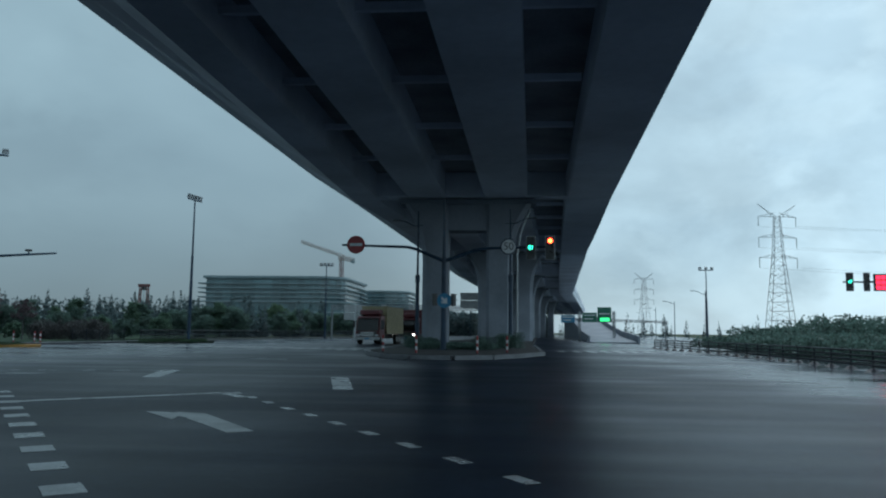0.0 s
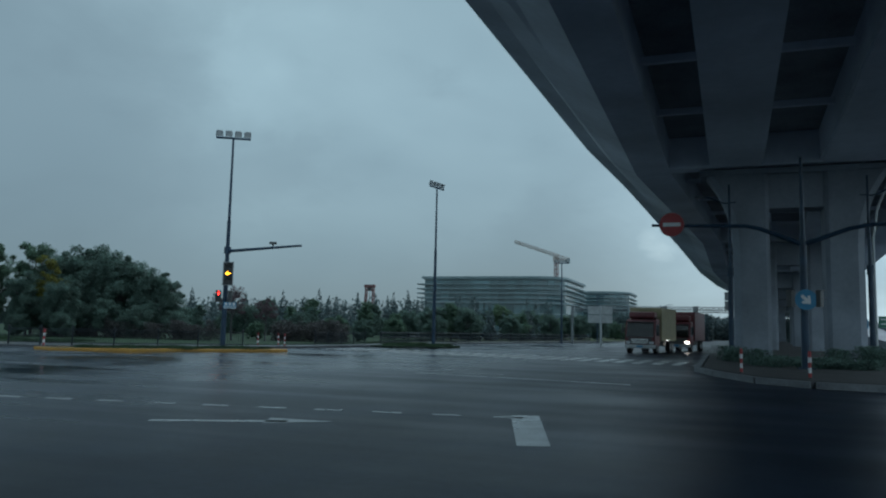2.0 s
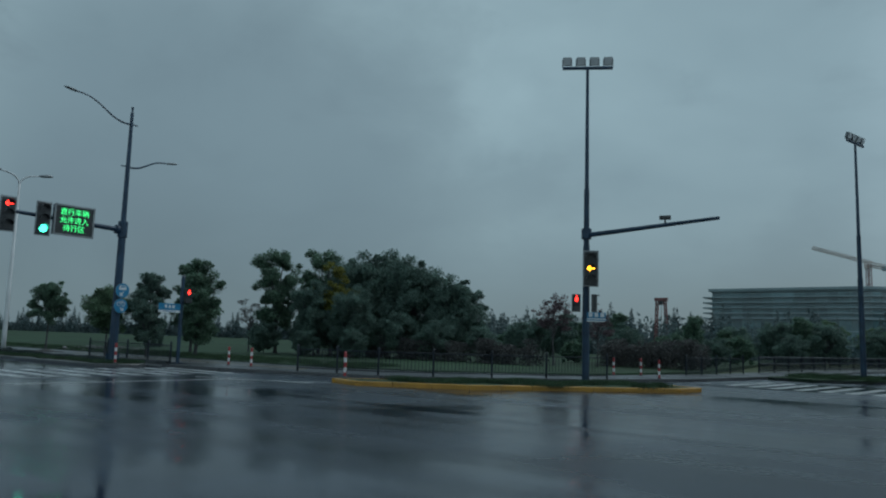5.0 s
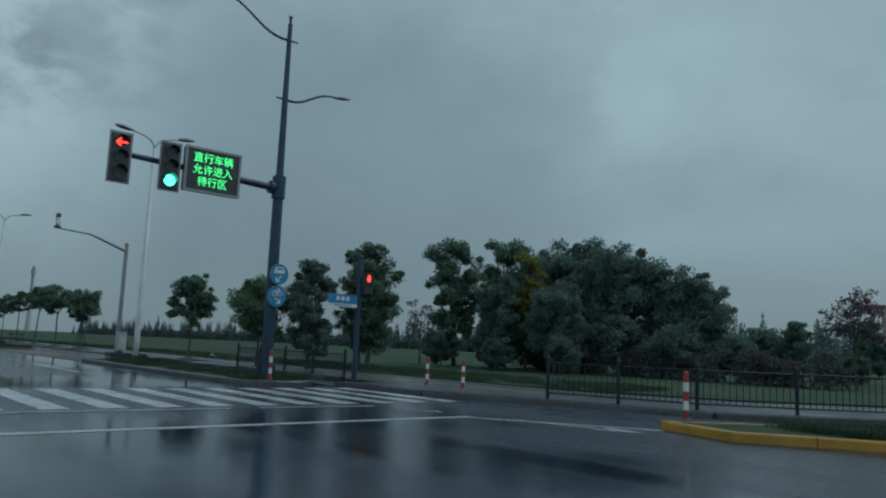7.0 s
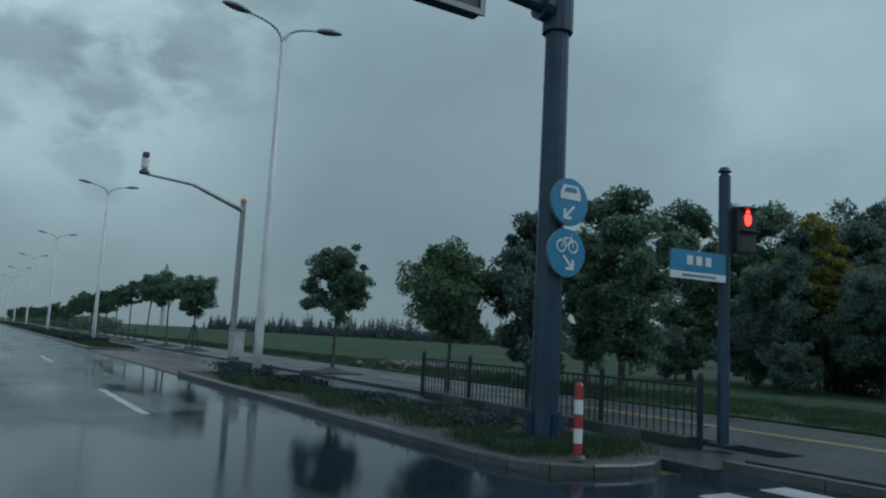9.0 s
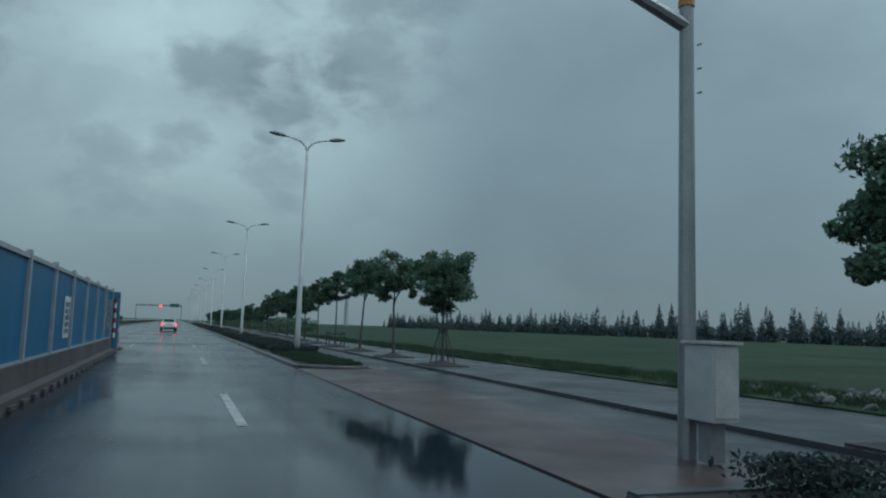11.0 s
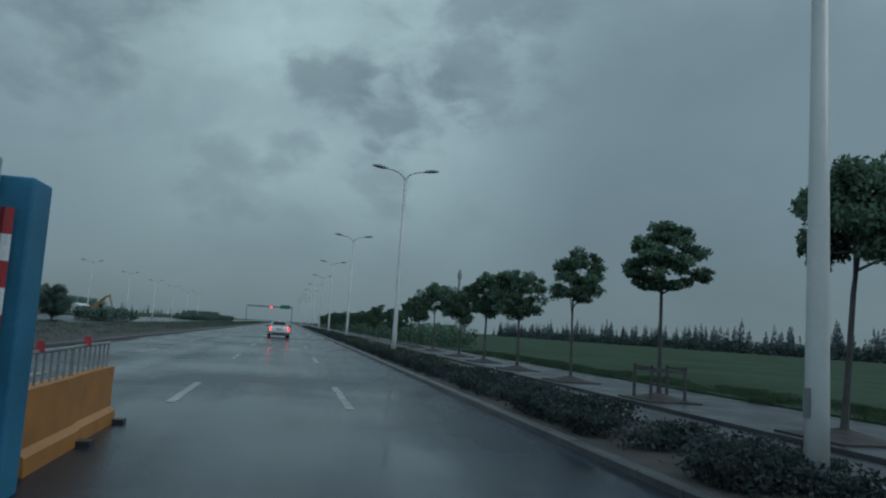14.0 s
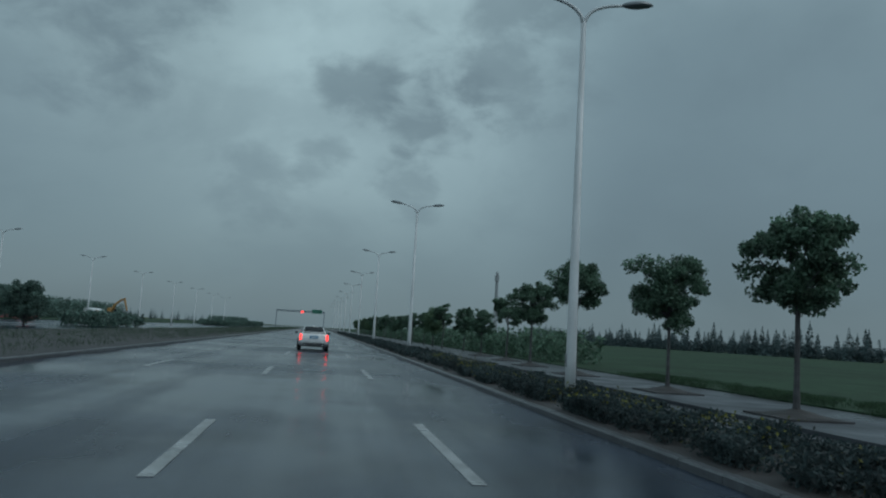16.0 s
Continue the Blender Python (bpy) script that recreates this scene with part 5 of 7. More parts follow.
def tree_meshes(seed, h, r, trunk=1.9, material=M_LEAF, nleaf=2600, leaf=0.13, clumps=34, flat=0.75, lean=0.0, tr=0.07, full=False):
    """A tapered trunk with limbs, and a crown of leaf clumps with gaps."""
    rng = np.random.default_rng(seed)
    bm = bmesh.new()
    top = np.array([lean, rng.uniform(-0.1, 0.1), h * 0.82])
    mid = np.array([lean * 0.3 + rng.uniform(-0.06, 0.06), rng.uniform(-0.06, 0.06), trunk])
    tube(bm, [(0, 0, 0), (mid * [0.3, 0.3, 0.3]).tolist(), mid.tolist(), ((mid + top) / 2).tolist(), top.tolist()], [tr * 1.35, tr, tr * 0.8, tr * 0.5, tr * 0.18], 8)
    nl = max(7, int(clumps ** 0.5 * (2.8 if full else 1.9)))
    clumps = int(clumps * 3.2)
    cz, hz = (trunk + h) / 2, (h - trunk) / 2
    lobes, lr = [], r * (rng.uniform(0.26, 0.44, nl) if full else rng.uniform(0.26, 0.50, nl))
    for i in range(nl):
        a = 2.4 * i + rng.uniform(-0.5, 0.5)
        up = (-0.92 + 1.84 * (i + 0.5) / nl if full else -0.62 + 1.5 * (i + 0.5) / nl) + rng.uniform(-0.12, 0.12)
        out = math.sqrt(max(0.05, 1 - min(0.98, up * up))) * rng.uniform(0.35 if full else 0.5, 1.0) * (r - lr[i] * 0.8)
        lobes.append(np.array([math.cos(a) * out + lean * (0.5 + 0.5 * up), math.sin(a) * out, cz + up * (hz - lr[i] * 0.55)]))
    cl, cr = [], r * rng.uniform(0.09, 0.21, clumps)
    own = rng.integers(0, nl, clumps)
    for k, q in zip(own, cr):
        p = rng.normal(size=3)
        p *= rng.uniform(0.3, 1.08) / np.linalg.norm(p)
        c = lobes[k] + p * np.array([1.0, 1.0, flat]) * lr[k]
        c[2] = min(c[2], h - q * 0.6)
        cl.append(c)
    cl = np.array(cl)
    for k, c in enumerate(lobes):
        z = min(c[2] - 0.15, trunk + rng.uniform(0.0, 0.5) * (h - trunk))
        z = max(z, trunk * 0.85)
        t = (z - trunk) / max(0.1, h * 0.82 - trunk)
        st = mid + (top - mid) * max(0, t)
        m = (st + c) / 2 + rng.uniform(-0.1, 0.1, 3)
        tube(bm, [st.tolist(), m.tolist(), c.tolist()], [tr * 0.5, tr * 0.34, tr * 0.14], 5)
        for e in cl[own == k][:4]:
            tube(bm, [c.tolist(), ((c + e) / 2 + rng.uniform(-0.05, 0.05, 3)).tolist(), e.tolist()], [tr * 0.16, tr * 0.12, tr * 0.06], 4)
    me_t = mesh_of("trunk", bm, M_BARK)
    per = int(nleaf * 1.7) // clumps
    leaf = leaf * 0.84
    pts, sz = [], []
    for c, q in zip(cl, cr):
        g = rng.normal(size=(per, 3))
        g *= (q * rng.uniform(0.2, 1.35, per) ** 0.6 / np.linalg.norm(g, axis=1))[:, None]
        g[:, 2] *= flat
        pts.append(c + g)
        sz.append(rng.uniform(0.6, 1.25, per) * leaf)
    me_c = leaves("crown", np.concatenate(pts), np.concatenate(sz), material, rng)
    return me_t, me_c


def tree(m, meshes, label, group="", category="tree"):
    t = thing("tree", m, label, category, group)
    part("trunk", meshes[0], None, t)
    part("crown", meshes[1], None, t)
    return t


ST = [tree_meshes(11, 4.5, 1.55, 1.9, M_LEAF, 10000, 0.075, 40, full=True, tr=0.058), tree_meshes(12, 4.4, 1.25, 2.0, M_LEAF, 6400, 0.078, 26, tr=0.058),
      tree_meshes(13, 4.9, 1.6, 2.4, M_LEAF, 7400, 0.078, 25, lean=0.3, tr=0.055), tree_meshes(14, 4.05, 1.3, 2.0, M_LEAF, 8600, 0.075, 30, flat=0.8, full=True, tr=0.058),
      tree_meshes(15, 3.95, 1.65, 1.2, M_LEAF_B, 12000, 0.075, 50, full=True, tr=0.058), tree_meshes(56, 4.1, 1.28, 1.5, M_LEAF, 9600, 0.070, 40, full=True, lean=-0.1, tr=0.055),
      tree_meshes(47, 4.6, 1.2, 2.5, M_LEAF, 7000, 0.075, 26, flat=0.6, full=True, tr=0.05), tree_meshes(18, 4.5, 1.05, 2.0, M_LEAF, 6200, 0.075, 32, tr=0.045)]


def pit(x, y):
    p = thing("tree_pit", pose(x, y, 0.1), "low stone-edged tree pit with soil", "tree pit", "tree pits in the footpath")
    bm = bmesh.new()
    for x0, x1, y0, y1 in ((-0.85, 0.85, -0.7, -0.6), (-0.85, 0.85, 0.6, 0.7), (-0.85, -0.75, -0.6, 0.6), (0.75, 0.85, -0.6, 0.6)):
        box(bm, x0, x1, y0, y1, -0.05, 0.04)
    part("edging", bm, M_PITSTONE, p)
    bm = bmesh.new()
    bmesh.ops.create_grid(bm, x_segments=8, y_segments=8, size=1)
    for v in bm.verts:
        v.co = (v.co.x * 0.75, v.co.y * 0.6, 0.042 + 0.17 * max(0, 1 - v.co.length) + random.uniform(-0.01, 0.01))
    part("soil", bm, M_SOIL, p)


def stakes(x, y):
    p = thing("tree_stakes", pose(x, y, 0.12), "four dark wooden stakes propping a young tree", "tree stakes")
    for a in (40, 130, 220, 310):
        c, s = math.cos(radians(a)), math.sin(radians(a))
        part("stake", T([(0.62 * c, 0.5 * s, 0), (0.1 * c, 0.1 * s, 1.35)], 0.028, 6), M_BARK, p)
    part("tie", T([(-0.16, 0, 1.27), (0.16, 0, 1.27)], 0.035, 6), M_BARK, p)
    part("tie", T([(0, -0.16, 1.22), (0, 0.16, 1.22)], 0.035, 6), M_BARK, p)


ROW = [(-67.4, 38.4, 5, 1.06, 0), (-86.1, 38.5, 0, 0.94, 1), (-92.5, 38.5, 1, 1.04, 0), (-99.0, 38.5, 2, 1.0, 0), (-105.4, 38.5, 6, 1.0, 2), (-111.4, 38.5, 7, 1.0, 0), (-117.6, 38.6, 3, 1.0, 0), (-123.7, 38.8, 3, 1.06, 0), (-130.0, 39.0, 0, 0.92, 0), (-138.0, 39.0, 2, 0.95, 0), (-145.2, 39.2, 3, 1.0, 0)]
for i in range(26):
    ROW.append((-152.0 - 7.2 * i + random.uniform(-0.8, 0.8), 39.8 + random.uniform(-0.3, 0.3), random.choice((1, 3, 4, 5, 5)), random.uniform(0.72, 1.0), 0))
for i, (x, y, k, sc, st) in enumerate(ROW):
    t = tree(pose(x, y, 0.15, 0, 0, (i * 137) % 360) @ Matrix.Scale(sc, 4), ST[k], ("young street tree with rounded dark green crown, staked" if st == 1 else "young street tree with rounded dark green crown in a footpath pit"), "street trees along the footpath")
    if x > -160:
        pit(x, y)
    if st == 1:
        stakes(x, y)
    if st == 2:
        p = thing("tree_guard", pose(x, y, 0.12), "low dark wooden frame round a young tree", "tree guard")
        for ax in (-0.45, 0.45):
            for ay in (-0.45, 0.45):
                part("post", B(ax - 0.03, ax + 0.03, ay - 0.03, ay + 0.03, 0, 0.85), M_BARK, p)
        for q in (-0.45, 0.45):
            part("rail", B(-0.48, 0.48, q - 0.02, q + 0.02, 0.76, 0.82), M_BARK, p)
            part("rail", B(q - 0.02, q + 0.02, -0.42, 0.42, 0.7, 0.76), M_BARK, p)

# park trees behind the corner
PK = [tree_meshes(21, 5.8, 1.8, 0.7, M_LEAF, 17000, 0.09, 70, tr=0.12, full=True), tree_meshes(22, 8.6, 2.4, 1.6, M_LEAF, 16000, 0.11, 60, tr=0.14, full=True), tree_meshes(23, 8.4, 3.3, 1.2, M_LEAF_D, 26000, 0.12, 90, tr=0.15, full=True), tree_meshes(24, 5.4, 1.5, 1.4, M_LEAF_Y, 4000, 0.09, 20), tree_meshes(25, 4.8, 1.6, 1.5, M_LEAF_P, 1500, 0.09, 24), tree_meshes(26, 4.6, 1.5, 1.2, M_LEAF_R, 900, 0.07, 20), tree_meshes(27, 4.75, 1.45, 0.3, M_LEAF_D, 19000, 0.08, 60, tr=0.1, full=True)]
for x, y, k, sc, a, lb in (
    (-60.8, 38.7, 4, 0.98, 20, "round leafy bright green tree behind the iron fence"),
    (-59.6, 40.5, 6, 1.0, 50, "dense dark oval tree behind the iron fence"),
    (-59.3, 43.4, 0, 1.0, 0, "tall dark green tree with branches to the ground"),
    (-62.6, 45.2, 0, 0.9, 90, "broad dark green tree beside the lawn"),
    (-67.0, 55.5, 1, 0.97, 40, "tall dark park tree"), (-66.5, 59.5, 1, 1.02, 110, "tall dark park tree"), (-63.6, 60.5, 2, 1.0, 200, "large spreading dark park tree"),
    (-60.8, 61.5, 2, 1.02, 300, "large spreading dark park tree"), (-57.0, 60.5, 2, 0.92, 20, "large spreading dark park tree"), (-53.6, 61.0, 2, 0.74, 70, "spreading dark park tree"),
    (-62.0, 55.0, 2, 0.66, 130, "dark bushy park tree"), (-58.2, 55.0, 2, 0.6, 190, "dark bushy park tree"),
    (-61.2, 55.9, 3, 1.3, 0, "small tree with yellow foliage among dark trees"), (-44.6, 59.7, 4, 1.0, 0, "small tree with sparse pink blossom"), (-42.2, 61.0, 4, 0.8, 120, "small tree with sparse pink blossom"),
    (-71.0, 56.0, 5, 1.0, 0, "bare thin reddish tree")):
    ms = (PK + [ST[0]])[k] if k != 4 or "round leafy" not in lb else ST[4]
    tree(pose(x, y, 0.1, 0, 0, a) @ Matrix.Scale(sc, 4), ms, lb, "park trees")


def shrubs(name, boxes, material, label, seed, leaf=0.04, dens=700, category="hedge", upright=False):
    rng = np.random.default_rng(seed)
    pts = []
    for x0, x1, y0, y1, h in boxes:
        n = int(dens * (x1 - x0) * (y1 - y0))
        k = max(3, int((x1 - x0) * (y1 - y0) * 2.2))
        cx, cy = rng.uniform(x0, x1, k), rng.uniform(y0, y1, k)
        ch = h * rng.uniform(0.6, 1.1, k)
        w = rng.integers(0, k, n)
        g = rng.normal(size=(n, 3)) * 0.22
        z = ch[w] * rng.uniform(0.0, 1, n) ** 0.75
        pts.append(np.stack([cx[w] + g[:, 0], np.clip(cy[w] + g[:, 1], y0 - 0.08, y1 + 0.08), 0.12 + z], 1))
    p = np.concatenate(pts)
    ob = new(name, leaves(name, p, rng.uniform(0.6, 1.3, len(p)) * leaf, material, rng, upright))
    return tagged(ob, label, category, kind="stuff")


shrubs("hedge", [(-140, -93.5, 33.65, 35.3, 0.34)], M_HEDGE, "low dark clipped hedge in the verge", 1, dens=1300)
shrubs("hedge", [(-300, -140, 33.65, 35.3, 0.38)], M_HEDGE, "low dark hedge receding along the verge", 2, leaf=0.1, dens=130)
shrubs("verge_grass", [(-93.5, -85.2, 33.6, 35.3, 0.08)], M_GRASSB, "short bright grass at the end of the verge", 3, leaf=0.055, dens=2600, category="grass", upright=True)
shrubs("verge_grass", [(-66, -50.8, 33.55, 35.4, 0.10)], M_GRASSB, "thin weedy grass in the verge", 4, leaf=0.06, dens=800, category="grass", upright=True)
shrubs("verge_shrub", [(-66, -63, 33.7, 35.3, 0.3), (-62.3, -60.5, 34.2, 35.3, 0.26), (-59.5, -53, 34.3, 35.3, 0.16)], M_HEDGE, "small leafy shrubs in the verge", 5, dens=900)
shrubs("median_shrub", [(-600, -106, 10.2, 20.2, 0.22)], M_GRASSB, "thin rough grass on the median", 6, leaf=0.07, dens=14, category="grass", upright=True)
shrubs("median_bush", [(-215, -195, 1.0, 6.0, 1.6), (-330, -215, -30.0, -24.0, 4.2), (-470, -420, -8, 4, 2.0), (-410, -385, -10, 2, 3.0), (-372, -335, -6, 4, 1.7)], M_LEAF_D, "dark bushes beyond the median", 7, leaf=0.22, dens=50)
shrubs("island_shrub", [(-6.6, -4.6, 46.5, 49.0, 0.9), (-1.8, 1.4, 45.5, 48.0, 1.0), (-5.5, -0.5, 40.5, 45, 0.45)], M_LEAF_D, "dark shrubs at the foot of the columns", 8, leaf=0.05, dens=900)
shrubs("island_grass", [(-37.0, -34.8, 36.0, 38.2, 0.12), (-35.0, -32.2, 38.2, 41.0, 0.12), (-33.0, -30.2, 41.0, 43.2, 0.12), (-30.5, -26.4, 58.8, 63.6, 0.2)], M_GRASSB, "short grass on the kerbed islands", 9, leaf=0.07, dens=1100, category="grass", upright=True)
shrubs("park_hedge", [(-64, -44, 56.5, 58.5, 1.5), (-44, -37, 63, 67, 1.8)], M_LEAF_R, "dark reddish shrubs under the park trees", 10, leaf=0.08, dens=520)
shrubs("far_bush", [(29, 36, 84, 100, 2.0), (36, 46, 80, 98, 3.2), (46, 54, 82, 96, 2.4), (54, 62, 80, 96, 2.9), (36, 44, 60, 72, 1.4), (44, 49, 60, 72, 2.1), (49, 70, 60, 75, 3.2), (60, 100, 90, 120, 4.6)], M_LEAF_D, "dark trees and bushes beyond the eastern railing", 13, leaf=0.22, dens=45)
shrubs("rail_bushes", [(15.5, 20.0, 24, 62, 0.9), (20, 34, 40, 66, 1.2)], M_LEAF_D, "dark bushes behind the eastern guard rail", 17, leaf=0.13, dens=90)
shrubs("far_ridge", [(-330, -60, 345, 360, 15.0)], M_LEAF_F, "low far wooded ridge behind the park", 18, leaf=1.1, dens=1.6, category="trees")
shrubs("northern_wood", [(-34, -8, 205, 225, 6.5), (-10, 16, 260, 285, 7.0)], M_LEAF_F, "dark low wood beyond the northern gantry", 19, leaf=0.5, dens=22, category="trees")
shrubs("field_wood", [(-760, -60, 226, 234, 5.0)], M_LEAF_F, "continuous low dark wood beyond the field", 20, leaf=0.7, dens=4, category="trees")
shrubs("lawn_tufts", [(-110, -84, 41.5, 44.5, 0.16), (-84, -60, 41.8, 45, 0.2), (-60, -45, 41.8, 46, 0.16), (-140, -110, 41.5, 44, 0.14)], M_GRASSB, "uneven grass tufts along the field edge", 14, leaf=0.055, dens=420, category="grass", upright=True)

shrubs("hedge_tips", [(-145, -112, 33.8, 35.2, 0.42)], M_LEAF_Y, "sparse yellow-green tips on the low hedge", 16, leaf=0.035, dens=45)
shrubs("field_bushes", [(-340, -152, 41.8, 45.5, 1.9)], M_LEAF, "low leafy bushes behind the far street trees", 15, leaf=0.16, dens=60)
solid("tactile_strip", B(-66, -45, 39.35, 39.65, 0.1, 0.106), M_TACTILE, "worn yellow tactile strip along the footpath", "pavement")

# stone rubble on the field edge
rng = np.random.default_rng(77)
bm = bmesh.new()
for i in range(420):
    x, y = -71.5 + rng.normal() * 1.9, 44.2 + rng.normal() * 0.9
    s = rng.uniform(0.05, 0.17)
    m = Matrix.Translation((x, y, 0.15 + max(0, 0.22 - 0.08 * abs(x + 71.5)) * rng.random())) @ Euler(rng.uniform(0, 6, 3)).to_matrix().to_4x4() @ Matrix.Diagonal((s, s * rng.uniform(0.5, 1), s * rng.uniform(0.3, 0.8), 1))
    bmesh.ops.create_icosphere(bm, subdivisions=1, radius=1, matrix=m)
tagged(new("rubble_heap", mesh_of("rubble_heap", bm, M_RUBBLE)), "low heap of broken grey stones on the field edge", "rubble", kind="stuff")


def conifers(name, pts, hs, label, seed, material=M_LEAF_D, per=130):
    """Far rows of slender pointed trees made of tapering sprays."""
    rng = np.random.default_rng(seed)
    c, s = [], []
    for (x, y), h in zip(pts, hs):
        t = rng.uniform(0.0, 1, per) ** 1.1
        w = (1 - t) ** 0.8 * h * 0.2 + 0.05
        a = rng.uniform(0, 6.3, per)
        c.append(np.stack([x + np.cos(a) * w * rng.uniform(0.2, 1, per), y + np.sin(a) * w * rng.uniform(0.2, 1, per), t * h * 0.96], 1))
        s.append(h * 0.075 * rng.uniform(0.5, 1.2, per) * (1.25 - t))
    ob = new(name, leaves(name, np.concatenate(c), np.concatenate(s), material, rng))
    return tagged(ob, label, "trees", kind="stuff")


rng = np.random.default_rng(5)
pts, hs = [], []
for x in np.arange(-760, -60, 2.3):
    if rng.random() < 0.93:
        pts.append((x + rng.uniform(-1, 1), 236 + rng.uniform(-6, 6) + 0.02 * x)); hs.append(rng.uniform(7.5, 13.0) * (1.0 if rng.random() > 0.12 else 1.25))
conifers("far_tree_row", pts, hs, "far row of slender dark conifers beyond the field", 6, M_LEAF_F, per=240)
pts, hs = [], []
for i in range(80):
    k = i / 80
    pts.append((-96 + 62 * k + rng.uniform(-3, 3), 118 + 40 * rng.random())); hs.append(rng.uniform(4.5, 8.5))
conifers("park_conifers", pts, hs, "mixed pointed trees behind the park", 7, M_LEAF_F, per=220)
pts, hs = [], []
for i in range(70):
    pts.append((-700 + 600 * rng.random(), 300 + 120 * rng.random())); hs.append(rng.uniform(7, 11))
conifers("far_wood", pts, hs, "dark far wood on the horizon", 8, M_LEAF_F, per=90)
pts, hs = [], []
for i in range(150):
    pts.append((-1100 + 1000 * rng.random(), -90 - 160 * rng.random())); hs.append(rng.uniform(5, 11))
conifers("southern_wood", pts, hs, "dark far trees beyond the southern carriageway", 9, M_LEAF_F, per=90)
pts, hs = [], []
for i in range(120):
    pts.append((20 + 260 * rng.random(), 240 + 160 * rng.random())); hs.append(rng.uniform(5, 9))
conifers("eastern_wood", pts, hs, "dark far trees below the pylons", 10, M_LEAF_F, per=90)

# ---- buildings and far structures ----
def office(m, w, d, floors, fh, label, r=9.0):
    """A glass block with one rounded front corner, thin floor lines and projecting louvre bands under the roof."""
    b = thing("office_building", m, label, "building")
    H = floors * fh

    def outline(o):
        arc = [(w - r + (r + o) * math.sin(t), r - (r + o) * math.cos(t)) for t in (math.pi / 2 * k / 10 for k in range(11))]
        return [(-o, d + o), (-o, -o)] + arc + [(w + o, d + o)]

    part("core", prism(bmesh.new(), outline(-0.6), 0, H - 0.3), M_BLDG, b)
    for i in range(floors + 1):
        z = i * fh
        part("floor_band", prism(bmesh.new(), outline(-0.45), max(0, z - 0.14), z + 0.14 if i < floors else z + 0.25), M_BLDGB, b)
    part("parapet", prism(bmesh.new(), outline(0.15), H + 0.26, H + 0.95), M_BLDGB, b)
    for i in range(1, 6):
        z = H - i * fh / 2.4
        band = outline(0.35)
        band[0], band[1] = (-1.6, d + 0.35), (-1.6, -0.35)
        part("louvre_band", prism(bmesh.new(), band, z - 0.16, z + 0.16), M_BLDGB, b, "thin pale louvre band" if i == 1 else "")
    n = int((w - r) / 2.6)
    for i in range(floors):
        z0, z1 = i * fh + 0.2, (i + 1) * fh - 0.2
        for k in range(n):
            x = 0.7 + (w - r - 0.8) * k / n
            part("window", B(x + 0.06, x + (w - r - 0.8) / n - 0.06, 0.5, 0.58, z0, z1), M_OFFGLASS, b)
        for k in range(6):
            t0, t1 = math.pi / 12 * k + 0.01, math.pi / 12 * (k + 1) - 0.01
            q = [(w - r + rr * math.sin(t), r - rr * math.cos(t)) for rr, t in ((r - 0.5, t0), (r - 0.5, t1), (r - 0.58, t1), (r - 0.58, t0))]
            part("window", prism(bmesh.new(), q, z0, z1), M_OFFGLASS, b)
        n2 = int((d - r) / 3.2)
        for k in range(n2):
            y = r + (d - r - 0.8) * k / n2
            part("window", B(w - 0.58, w - 0.5, y + 0.08, y + (d - r - 0.8) / n2 - 0.08, z0, z1), M_OFFGLASS, b)
    return b


office(pose(-91, 220, 0), 43, 40, 5, 3.3, "long five-storey glass office block with pale floor bands")
office(pose(-58, 290, 0), 21, 30, 5, 3.2, "further glass office block with pale floor bands")

crane = thing("tower_crane", pose(-66, 300, 0), "pale tower crane with raised jib above the office block", "crane")


def lattice(bm, a, b, w, n, r=0.09, w2=None):
    a, b = Vector(a), Vector(b)
    d = (b - a).normalized()
    s = d.orthogonal().normalized(); u = d.cross(s)
    w2 = w2 or w
    cs = []
    for i in range(n + 1):
        p, ww = a.lerp(b, i / n), w + (w2 - w) * i / n
        cs.append([p + s * ww * sx + u * ww * sy for sx, sy in ((-1, -1), (1, -1), (1, 1), (-1, 1))])
    for k in range(4):
        tube(bm, [cs[0][k], cs[-1][k]], r, 4)
    for i in range(n):
        for k in range(4):
            tube(bm, [cs[i][k], cs[i + 1][(k + 1) % 4]], r * 0.6, 4)
            tube(bm, [cs[i + 1][k], cs[i + 1][(k + 1) % 4]], r * 0.5, 4)
    return bm


part("tower", lattice(bmesh.new(), (0, 0, 0), (0, 0, 31), 0.62, 20, 0.13), M_CRANER, crane)
part("jib", lattice(bmesh.new(), (1, 0, 31.3), (-17, 0, 37.4), 0.42, 18, 0.12), M_CRANE, crane)
part("counter_jib", lattice(bmesh.new(), (0, 0, 31), (5.2, 0, 29.6), 0.6, 4, 0.16), M_CRANE, crane)
part("counterweight", B(4.0, 5.4, -0.8, 0.8, 28.6, 30.2, bevel=0.1), M_BLDGB, crane)
part("operator_cab", B(-1.2, 0.2, -0.9, 0.9, 29.6, 31.2, bevel=0.1), M_CRANE, crane)

gf = thing("lifting_frame", pose(-75.2, 150, 0), "tall red steel lifting frame", "lifting frame")
for s in (-1, 1):
    part("leg", lattice(bmesh.new(), (s * 1.2, 0, 0), (s * 0.75, 0, 10.0), 0.2, 10, 0.07), M_CRANER, gf)
part("head_beam", B(-1.2, 1.2, -0.3, 0.3, 9.9, 10.5, bevel=0.04), M_CRANER, gf)
part("hoist", B(-0.3, 0.3, -0.3, 0.3, 9.2, 9.9), M_BLACK, gf)
part("cable", T([(0, 0, 9.2), (0, 0, 3.5)], 0.05, 5), M_BLACK, gf)


